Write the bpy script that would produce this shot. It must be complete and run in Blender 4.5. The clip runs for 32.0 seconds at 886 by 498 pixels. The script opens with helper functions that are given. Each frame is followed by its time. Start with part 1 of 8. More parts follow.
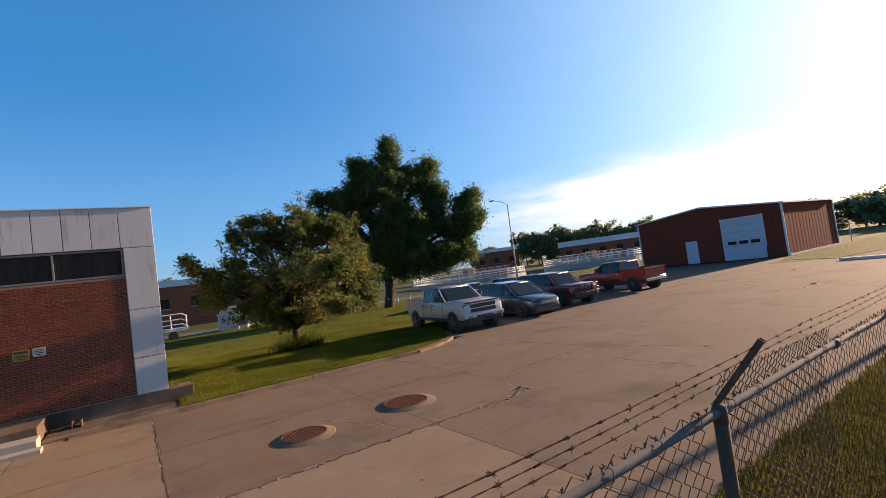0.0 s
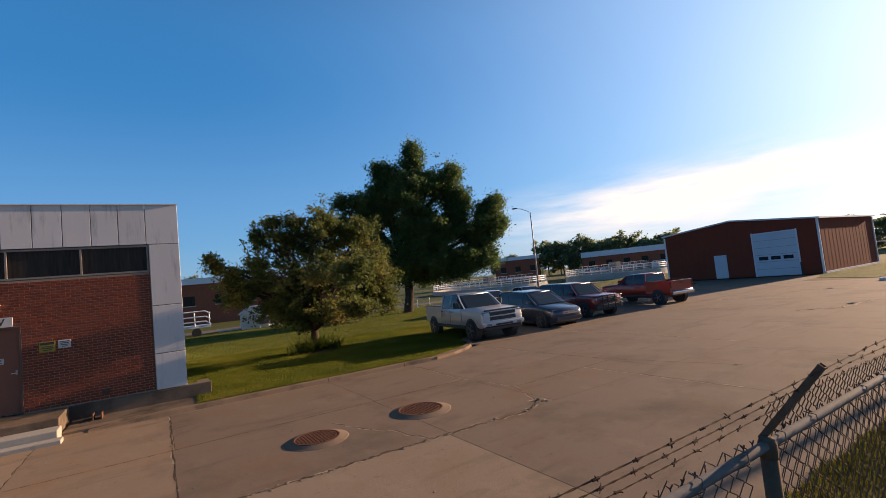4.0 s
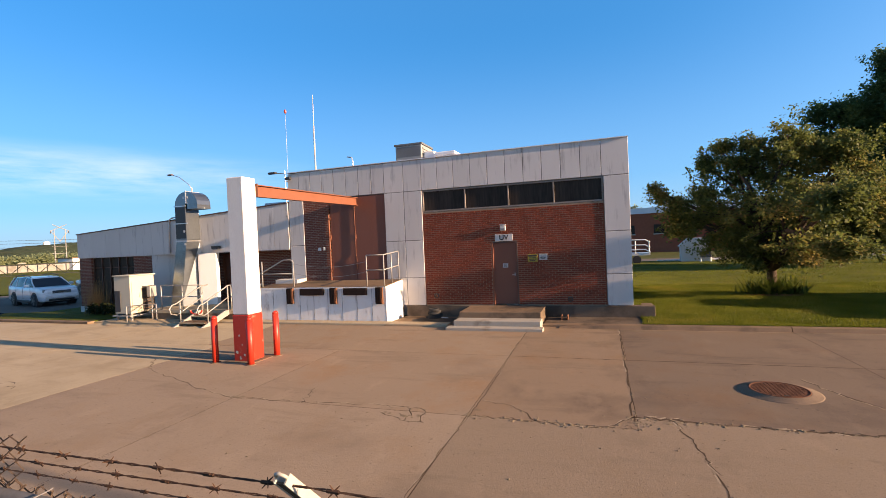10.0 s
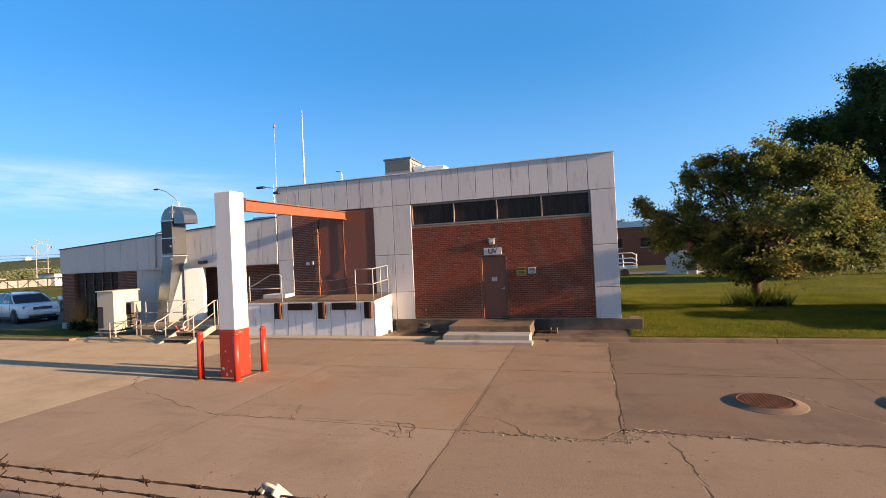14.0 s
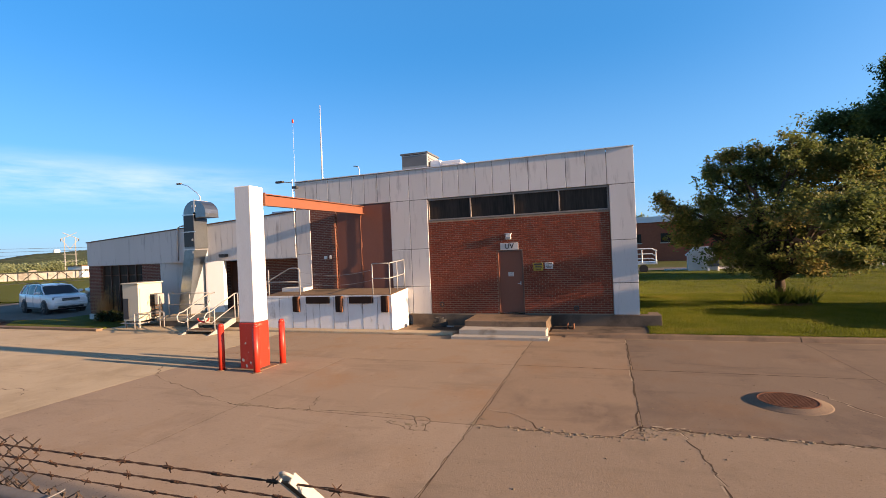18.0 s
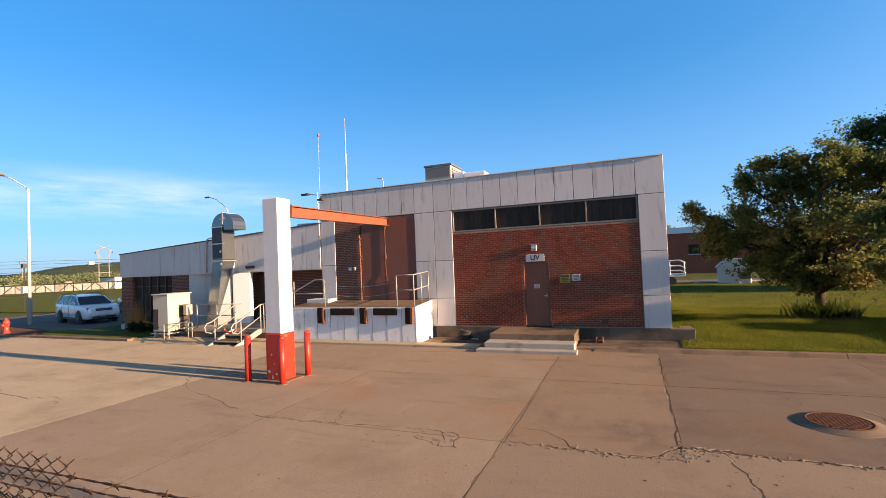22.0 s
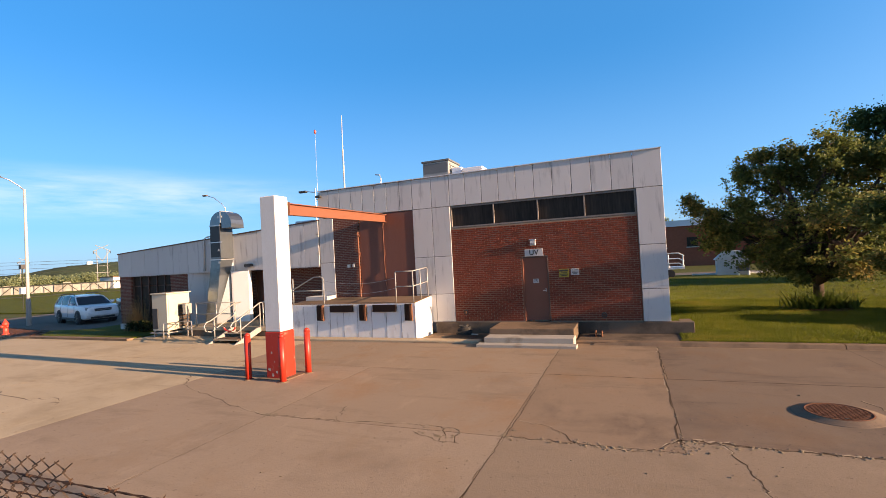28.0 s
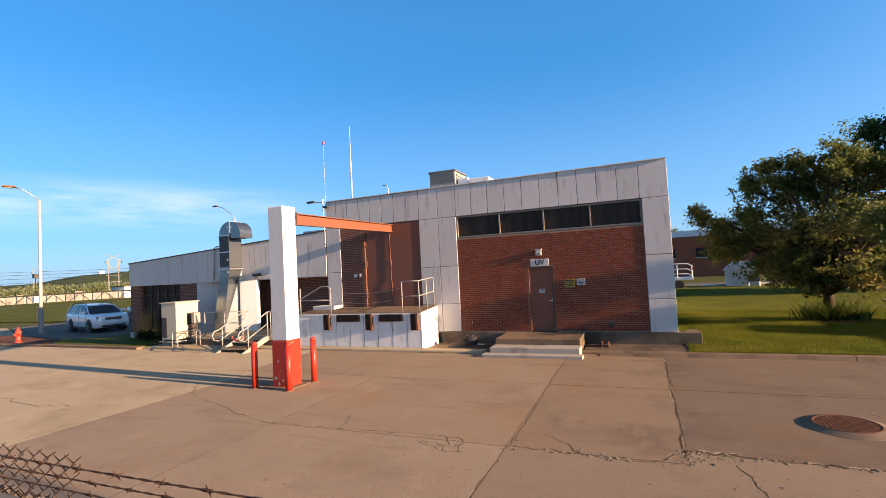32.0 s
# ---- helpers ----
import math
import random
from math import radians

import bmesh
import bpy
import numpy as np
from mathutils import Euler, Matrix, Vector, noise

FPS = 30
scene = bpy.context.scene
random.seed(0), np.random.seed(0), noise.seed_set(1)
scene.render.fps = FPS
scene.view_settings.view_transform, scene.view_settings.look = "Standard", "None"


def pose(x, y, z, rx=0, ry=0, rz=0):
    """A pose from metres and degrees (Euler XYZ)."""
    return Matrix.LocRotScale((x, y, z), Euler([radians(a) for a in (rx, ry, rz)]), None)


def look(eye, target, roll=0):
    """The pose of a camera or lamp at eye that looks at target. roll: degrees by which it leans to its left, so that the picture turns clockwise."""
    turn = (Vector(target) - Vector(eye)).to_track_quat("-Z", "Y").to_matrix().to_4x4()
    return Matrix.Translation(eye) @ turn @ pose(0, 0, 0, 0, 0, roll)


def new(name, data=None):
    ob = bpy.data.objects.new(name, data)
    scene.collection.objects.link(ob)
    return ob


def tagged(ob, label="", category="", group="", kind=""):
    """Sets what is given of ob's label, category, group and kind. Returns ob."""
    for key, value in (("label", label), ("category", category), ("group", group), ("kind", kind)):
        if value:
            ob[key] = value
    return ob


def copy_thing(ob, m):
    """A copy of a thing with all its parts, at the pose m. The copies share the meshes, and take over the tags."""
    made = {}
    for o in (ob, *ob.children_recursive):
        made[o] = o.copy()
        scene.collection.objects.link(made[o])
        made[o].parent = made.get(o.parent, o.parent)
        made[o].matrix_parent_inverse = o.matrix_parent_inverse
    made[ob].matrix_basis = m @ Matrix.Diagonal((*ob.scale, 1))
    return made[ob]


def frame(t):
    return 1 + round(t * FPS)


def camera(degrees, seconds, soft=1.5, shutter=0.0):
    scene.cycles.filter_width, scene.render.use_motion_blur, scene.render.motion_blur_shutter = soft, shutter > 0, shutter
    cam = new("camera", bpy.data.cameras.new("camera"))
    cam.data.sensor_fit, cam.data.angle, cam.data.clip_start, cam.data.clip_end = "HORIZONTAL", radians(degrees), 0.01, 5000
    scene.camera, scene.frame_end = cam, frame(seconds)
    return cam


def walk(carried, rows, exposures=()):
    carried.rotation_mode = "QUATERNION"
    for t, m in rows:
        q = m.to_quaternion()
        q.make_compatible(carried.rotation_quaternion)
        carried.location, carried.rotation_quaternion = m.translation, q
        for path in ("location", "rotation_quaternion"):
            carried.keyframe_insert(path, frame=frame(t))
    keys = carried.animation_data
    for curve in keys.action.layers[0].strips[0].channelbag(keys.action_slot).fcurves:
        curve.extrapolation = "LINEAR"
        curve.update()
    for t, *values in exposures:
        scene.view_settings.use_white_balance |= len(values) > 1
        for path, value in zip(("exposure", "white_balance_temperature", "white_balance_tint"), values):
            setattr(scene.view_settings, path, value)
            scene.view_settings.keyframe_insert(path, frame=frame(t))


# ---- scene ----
cam = camera(87.4, 32.0, soft=0.7)
PATH = [
    (0, (3.576, -15.787, 2.701), (4.721, -14.15, 2.795), -7.6),
    (0.5, (3.591, -15.835, 2.702), (4.697, -14.172, 2.813), -8.6),
    (1, (3.599, -15.82, 2.701), (4.72, -14.167, 2.814), -8.4),
    (1.5, (3.558, -15.766, 2.713), (4.735, -14.154, 2.84), -7.1),
    (2, (3.553, -15.72, 2.703), (4.77, -14.139, 2.846), -7.2),
    (2.5, (3.573, -15.737, 2.708), (4.752, -14.127, 2.842), -5.7),
    (4.5, (3.711, -15.638, 2.683), (4.666, -13.885, 2.805), -6.0),
    (5, (3.638, -15.663, 2.683), (4.364, -13.801, 2.776), -5.4),
    (5.5, (3.579, -15.64, 2.672), (3.925, -13.671, 2.721), -4.7),
    (6, (3.519, -15.615, 2.668), (3.411, -13.617, 2.66), -3.9),
    (6.5, (3.459, -15.621, 2.66), (3.013, -13.672, 2.606), -3.4),
    (7, (3.451, -15.608, 2.662), (2.864, -13.697, 2.587), -2.8),
    (7.5, (3.447, -15.616, 2.663), (2.819, -13.719, 2.593), -2.4),
    (8, (3.44, -15.618, 2.661), (2.808, -13.721, 2.601), -2.7),
    (8.5, (3.429, -15.618, 2.659), (2.807, -13.718, 2.611), -2.7),
    (9, (3.425, -15.617, 2.658), (2.811, -13.714, 2.614), -3.0),
    (9.5, (3.427, -15.617, 2.66), (2.79, -13.721, 2.619), -3.1),
    (10, (3.427, -15.612, 2.658), (2.797, -13.715, 2.627), -2.5),
    (10.5, (3.436, -15.614, 2.659), (2.81, -13.715, 2.638), -2.4),
    (11, (3.437, -15.615, 2.662), (2.804, -13.718, 2.659), -2.2),
    (11.5, (3.438, -15.614, 2.667), (2.831, -13.709, 2.687), -2.8),
    (12, (3.439, -15.618, 2.657), (2.838, -13.71, 2.658), -2.9),
    (12.5, (3.438, -15.619, 2.657), (2.832, -13.713, 2.663), -2.8),
    (13, (3.428, -15.618, 2.653), (2.808, -13.716, 2.661), -2.4),
    (13.5, (3.43, -15.625, 2.653), (2.822, -13.72, 2.671), -2.6),
    (14, (3.442, -15.635, 2.655), (2.858, -13.723, 2.682), -2.7),
    (14.5, (3.455, -15.64, 2.66), (2.855, -13.732, 2.674), -3.1),
    (16.5, (3.443, -15.606, 2.653), (2.789, -13.715, 2.635), -2.7),
    (17, (3.435, -15.606, 2.651), (2.786, -13.715, 2.636), -2.9),
    (17.5, (3.435, -15.619, 2.656), (2.783, -13.729, 2.659), -2.4),
    (18, (3.45, -15.642, 2.658), (2.797, -13.752, 2.665), -2.4),
    (18.5, (3.462, -15.669, 2.648), (2.736, -13.806, 2.624), -0.5),
    (19, (3.388, -15.639, 2.645), (2.637, -13.785, 2.647), 0.0),
    (19.5, (3.295, -15.569, 2.656), (2.616, -13.688, 2.67), -3.2),
    (20, (3.283, -15.581, 2.659), (2.576, -13.711, 2.71), -2.1),
    (20.5, (3.263, -15.551, 2.653), (2.558, -13.679, 2.695), -2.4),
    (21, (3.267, -15.551, 2.653), (2.535, -13.691, 2.71), -2.3),
    (21.5, (3.288, -15.554, 2.659), (2.575, -13.686, 2.698), -1.8),
    (22, (3.305, -15.564, 2.652), (2.568, -13.705, 2.714), -2.4),
    (22.5, (3.308, -15.568, 2.657), (2.554, -13.717, 2.719), -2.6),
    (23, (3.302, -15.559, 2.653), (2.563, -13.701, 2.707), -2.5),
    (23.5, (3.3, -15.559, 2.663), (2.576, -13.695, 2.705), -2.2),
    (24, (3.306, -15.562, 2.656), (2.582, -13.698, 2.687), -2.6),
    (24.5, (3.32, -15.572, 2.656), (2.632, -13.694, 2.693), -2.9),
    (25, (3.308, -15.556, 2.65), (2.611, -13.682, 2.678), -2.6),
    (25.5, (3.317, -15.561, 2.65), (2.609, -13.691, 2.684), -3.1),
    (27.5, (3.308, -15.552, 2.65), (2.561, -13.698, 2.701), -2.4),
    (28, (3.304, -15.553, 2.659), (2.571, -13.692, 2.702), -3.1),
    (28.5, (3.311, -15.558, 2.651), (2.613, -13.684, 2.685), -3.5),
    (29, (3.322, -15.551, 2.659), (2.68, -13.657, 2.693), -3.3),
    (29.5, (3.32, -15.563, 2.661), (2.698, -13.663, 2.72), -2.9),
    (30, (3.325, -15.562, 2.652), (2.679, -13.67, 2.709), -3.6),
    (30.5, (3.316, -15.568, 2.661), (2.69, -13.669, 2.71), -4.1),
    (31, (3.345, -15.564, 2.652), (2.697, -13.673, 2.734), -4.1),
    (31.5, (3.357, -15.586, 2.66), (2.661, -13.713, 2.747), -3.5),
    (32, (3.385, -15.6, 2.642), (2.624, -13.752, 2.731), -3.0),
]
EXPOSURE = [(t, stops + 0.86, kelvin, 24) for t, stops, kelvin in ((0.0, 0.38, 8500), (0.8, 0.22, 8500), (2.5, 0.15, 8500), (4.5, 0.14, 8500), (5.2, 0.17, 8500), (6.0, 0.37, 8700), (7.0, 0.56, 8700), (8.5, 0.68, 8750), (14.0, 0.71, 8750), (32.0, 0.71, 8750))]
walk(cam, [(t, look(eye, goal, lean)) for t, eye, goal, lean in PATH], EXPOSURE)

# ---- light: a low morning sun along the facade, and a clear sky ----
SUN_ELEVATION = radians(11.9)
SUN_SIDE = -0.055  # how far the sun stands off the line of the facade

world = bpy.data.worlds.new("sky")
scene.world = world
world.use_nodes = True
wn, wl = world.node_tree.nodes, world.node_tree.links
wn.clear()
w_out = wn.new("ShaderNodeOutputWorld")
w_back = wn.new("ShaderNodeBackground")
w_sky = wn.new("ShaderNodeTexSky")
w_sky.sky_type = "NISHITA"
w_sky.sun_disc = False
w_sky.sun_elevation = SUN_ELEVATION
w_sky.sun_rotation = math.atan2(1.0, SUN_SIDE)
w_sky.altitude = 300
w_sky.air_density = 1.0
w_sky.dust_density = 1.6
w_sky.ozone_density = 6.0
# thin streaks of high cloud, low over the horizon
w_co = wn.new("ShaderNodeTexCoord")
w_map = wn.new("ShaderNodeMapping")
w_map.inputs["Scale"].default_value = (1.6, 1.6, 11.0)
w_noise = wn.new("ShaderNodeTexNoise")
w_noise.inputs["Scale"].default_value = 2.6
w_noise.inputs["Detail"].default_value = 8.0
w_noise.inputs["Roughness"].default_value = 0.6
w_ramp = wn.new("ShaderNodeMapRange")
w_ramp.inputs["From Min"].default_value, w_ramp.inputs["From Max"].default_value = 0.30, 0.72
wl.new(w_co.outputs["Generated"], w_map.inputs["Vector"])
wl.new(w_map.outputs["Vector"], w_noise.inputs["Vector"])
wl.new(w_noise.outputs["Fac"], w_ramp.inputs["Value"])


def w_math(kind, a, b):
    q = wn.new("ShaderNodeMath")
    q.operation = kind
    for k, v in enumerate((a, b)):
        if isinstance(v, (int, float)):
            q.inputs[k].default_value = v
        else:
            wl.new(v, q.inputs[k])
    return q.outputs["Value"]


def streak(way, tall, wide, strength):
    """A long soft streak of cloud round a direction, torn by the noise."""
    d = wn.new("ShaderNodeVectorMath")
    d.operation = "SUBTRACT"
    d.inputs[1].default_value = way
    wl.new(w_co.outputs["Generated"], d.inputs[0])
    sp = wn.new("ShaderNodeVectorMath")
    sp.operation = "MULTIPLY"
    sp.inputs[1].default_value = (1 / wide, 1 / wide, 1 / tall)
    wl.new(d.outputs["Vector"], sp.inputs[0])
    ln = wn.new("ShaderNodeVectorMath")
    ln.operation = "LENGTH"
    wl.new(sp.outputs["Vector"], ln.inputs[0])
    soft = wn.new("ShaderNodeMapRange")
    soft.interpolation_type = "SMOOTHSTEP"
    soft.inputs["From Min"].default_value, soft.inputs["From Max"].default_value = 1.0, 0.0
    wl.new(ln.outputs["Value"], soft.inputs["Value"])
    return w_math("MULTIPLY", w_math("MULTIPLY", soft.outputs["Result"], w_ramp.outputs["Result"]), strength)


veil = w_math("ADD", w_math("ADD", streak((-0.83, 0.53, 0.14), 0.06, 0.52, 0.46), streak((0.92, 0.36, 0.13), 0.085, 0.42, 1.0)), streak((0.83, 0.55, 0.10), 0.10, 0.50, 1.15))
w_cloud = wn.new("ShaderNodeMix")
w_cloud.data_type = "RGBA"
w_cloud.inputs["B"].default_value = (8.0, 8.8, 9.6, 1)
wl.new(veil, w_cloud.inputs["Factor"])
# the even blue of the air, which the clear morning sky keeps up to its top
w_air = wn.new("ShaderNodeMix")
w_air.data_type = "RGBA"
w_air.inputs["Factor"].default_value = 0.32
w_air.inputs["B"].default_value = (0.25, 3.55, 9.3, 1)
w_hue = wn.new("ShaderNodeHueSaturation")
w_hue.inputs["Saturation"].default_value = 1.36
w_hue.inputs["Value"].default_value = 1.45
wl.new(w_sky.outputs["Color"], w_hue.inputs["Color"])
wl.new(w_hue.outputs["Color"], w_air.inputs["A"])
# the bright haze round the low sun
w_glow = wn.new("ShaderNodeMix")
w_glow.data_type = "RGBA"
w_glow.inputs["B"].default_value = (7.3, 11.0, 15.0, 1)
w_away = wn.new("ShaderNodeVectorMath")
w_away.operation = "DISTANCE"
w_away.inputs[1].default_value = (math.cos(SUN_ELEVATION), SUN_SIDE, math.sin(SUN_ELEVATION))
wl.new(w_co.outputs["Generated"], w_away.inputs[0])
w_near = wn.new("ShaderNodeMapRange")
w_near.inputs["From Min"].default_value, w_near.inputs["From Max"].default_value = 1.50, 0.05
wl.new(w_away.outputs["Value"], w_near.inputs["Value"])
wl.new(w_math("POWER", w_near.outputs["Result"], 2.7), w_glow.inputs["Factor"])
wl.new(w_air.outputs["Result"], w_glow.inputs["A"])
# paler air low over the land
w_sep = wn.new("ShaderNodeSeparateXYZ")
wl.new(w_co.outputs["Generated"], w_sep.inputs["Vector"])
w_low = wn.new("ShaderNodeMapRange")
w_low.interpolation_type = "SMOOTHSTEP"
w_low.inputs["From Min"].default_value, w_low.inputs["From Max"].default_value = 0.42, 0.0
w_low.inputs["To Min"].default_value, w_low.inputs["To Max"].default_value = 0.0, 0.36
wl.new(w_sep.outputs["Z"], w_low.inputs["Value"])
w_haze = wn.new("ShaderNodeMix")
w_haze.data_type = "RGBA"
w_haze.inputs["B"].default_value = (2.7, 5.3, 8.5, 1)
wl.new(w_low.outputs["Result"], w_haze.inputs["Factor"])
wl.new(w_glow.outputs["Result"], w_haze.inputs["A"])
# towards the zenith the sky stays plain and dark
w_high = wn.new("ShaderNodeMapRange")
w_high.interpolation_type = "SMOOTHSTEP"
w_high.inputs["From Min"].default_value, w_high.inputs["From Max"].default_value = 0.46, 0.80
wl.new(w_sep.outputs["Z"], w_high.inputs["Value"])
w_top = wn.new("ShaderNodeMix")
w_top.data_type = "RGBA"
wl.new(w_high.outputs["Result"], w_top.inputs["Factor"])
wl.new(w_haze.outputs["Result"], w_top.inputs["A"])
wl.new(w_sky.outputs["Color"], w_top.inputs["B"])
wl.new(w_top.outputs["Result"], w_cloud.inputs["A"])
wl.new(w_cloud.outputs["Result"], w_back.inputs["Color"])
w_back.inputs["Strength"].default_value = 0.0616
wl.new(w_back.outputs["Background"], w_out.inputs["Surface"])

sun_way = Vector((1.0, SUN_SIDE, math.tan(SUN_ELEVATION) * math.hypot(1.0, SUN_SIDE)))
sun_lamp = bpy.data.lights.new("sun", "SUN")
sun_lamp.energy, sun_lamp.angle, sun_lamp.color = 5.0, radians(0.53), (1.0, 0.82, 0.63)
sun = new("sun", sun_lamp)
sun.matrix_world = look(sun_way * 100, (0, 0, 0))


# ---- materials ----
def material(name, colour, rough=0.7, metal=0.0, spread=0.12, grain=40.0, blotch=1.2, bump=0.15, each=0.0, stain=None, stain_at=0.55, stain_size=0.8, stretch=(1, 1, 1), coat=0.0, bump_size=0.01):
    """A surface with fine grain, broad blotches, an optional stain colour and relief, at real size."""
    m = bpy.data.materials.new(name)
    m.use_nodes = True
    n, l = m.node_tree.nodes, m.node_tree.links
    b = n["Principled BSDF"]
    b.inputs["Roughness"].default_value, b.inputs["Metallic"].default_value = rough, metal
    b.inputs["Coat Weight"].default_value = coat
    if rough > 0.84:
        b.inputs["Specular IOR Level"].default_value = 0.12
    co, mp = n.new("ShaderNodeTexCoord"), n.new("ShaderNodeMapping")
    mp.inputs["Scale"].default_value = stretch
    l.new(co.outputs["Object"], mp.inputs["Vector"])
    fine, broad = n.new("ShaderNodeTexNoise"), n.new("ShaderNodeTexNoise")
    for t, s, d in ((fine, grain, 4.0), (broad, blotch, 3.0)):
        t.inputs["Scale"].default_value, t.inputs["Detail"].default_value = s, d
        l.new(mp.outputs["Vector"], t.inputs["Vector"])
    add = n.new("ShaderNodeMath")
    add.operation = "ADD"
    l.new(fine.outputs["Fac"], add.inputs[0])
    l.new(broad.outputs["Fac"], add.inputs[1])
    last = add.outputs["Value"]
    if each:
        info, more = n.new("ShaderNodeObjectInfo"), n.new("ShaderNodeMath")
        more.operation = "MULTIPLY_ADD"
        more.inputs[1].default_value = each / max(spread, 0.01)
        l.new(info.outputs["Random"], more.inputs[0])
        l.new(last, more.inputs[2])
        last = more.outputs["Value"]
    rng = n.new("ShaderNodeMapRange")
    rng.inputs["From Min"].default_value, rng.inputs["From Max"].default_value = 0.6, 1.4 + each / max(spread, 0.01)
    rng.inputs["To Min"].default_value, rng.inputs["To Max"].default_value = 1 - spread - each / 2, 1 + spread + each / 2
    l.new(last, rng.inputs["Value"])
    tint = n.new("ShaderNodeMix")
    tint.data_type, tint.blend_type = "RGBA", "MULTIPLY"
    tint.inputs["Factor"].default_value = 1.0
    tint.inputs["A"].default_value = (*colour, 1)
    l.new(rng.outputs["Result"], tint.inputs["B"])
    shade = tint.outputs["Result"]
    if stain:
        spots, ramp, mix = n.new("ShaderNodeTexNoise"), n.new("ShaderNodeValToRGB"), n.new("ShaderNodeMix")
        spots.inputs["Scale"].default_value, spots.inputs["Detail"].default_value = stain_size, 6.0
        spots.inputs["Roughness"].default_value = 0.65
        l.new(mp.outputs["Vector"], spots.inputs["Vector"])
        ramp.color_ramp.elements[0].position, ramp.color_ramp.elements[1].position = stain_at, stain_at + 0.16
        l.new(spots.outputs["Fac"], ramp.inputs["Fac"])
        mix.data_type = "RGBA"
        mix.inputs["B"].default_value = (*stain, 1)
        l.new(ramp.outputs["Color"], mix.inputs["Factor"])
        l.new(shade, mix.inputs["A"])
        shade = mix.outputs["Result"]
    l.new(shade, b.inputs["Base Color"])
    if bump:
        bp = n.new("ShaderNodeBump")
        bp.inputs["Strength"].default_value, bp.inputs["Distance"].default_value = bump, bump_size
        l.new(fine.outputs["Fac"], bp.inputs["Height"])
        l.new(bp.outputs["Normal"], b.inputs["Normal"])
    return m


def glass(name, colour=(0.03, 0.035, 0.04), rough=0.05, ior=1.5):
    m = bpy.data.materials.new(name)
    m.use_nodes = True
    b = m.node_tree.nodes["Principled BSDF"]
    b.inputs["Base Color"].default_value = (*colour, 1)
    b.inputs["Roughness"].default_value = rough
    b.inputs["IOR"].default_value = ior
    return m


def brick_cloth(name, along=(1, 0, 0)):
    """Brick for walls that stay far off; along: the way the courses run."""
    m = bpy.data.materials.new(name)
    m.use_nodes = True
    n, l = m.node_tree.nodes, m.node_tree.links
    b = n["Principled BSDF"]
    b.inputs["Roughness"].default_value = 0.85
    co, sep, com = n.new("ShaderNodeTexCoord"), n.new("ShaderNodeSeparateXYZ"), n.new("ShaderNodeCombineXYZ")
    l.new(co.outputs["Object"], sep.inputs["Vector"])
    l.new(sep.outputs["X" if along[0] else "Y"], com.inputs["X"])
    l.new(sep.outputs["Z"], com.inputs["Y"])
    t = n.new("ShaderNodeTexBrick")
    t.inputs["Scale"].default_value = 1.0
    t.inputs["Brick Width"].default_value, t.inputs["Row Height"].default_value = 0.21, 0.0677
    t.inputs["Mortar Size"].default_value, t.inputs["Bias"].default_value = 0.007, -0.1
    t.inputs["Color1"].default_value, t.inputs["Color2"].default_value = (0.165, 0.041, 0.022, 1), (0.120, 0.030, 0.018, 1)
    t.inputs["Mortar"].default_value = (0.25, 0.18, 0.135, 1)
    l.new(com.outputs["Vector"], t.inputs["Vector"])
    l.new(t.outputs["Color"], b.inputs["Base Color"])
    bp = n.new("ShaderNodeBump")
    bp.inputs["Strength"].default_value, bp.inputs["Distance"].default_value, bp.invert = 0.6, 0.006, True
    l.new(t.outputs["Fac"], bp.inputs["Height"])
    l.new(bp.outputs["Normal"], b.inputs["Normal"])
    return m


M = {}


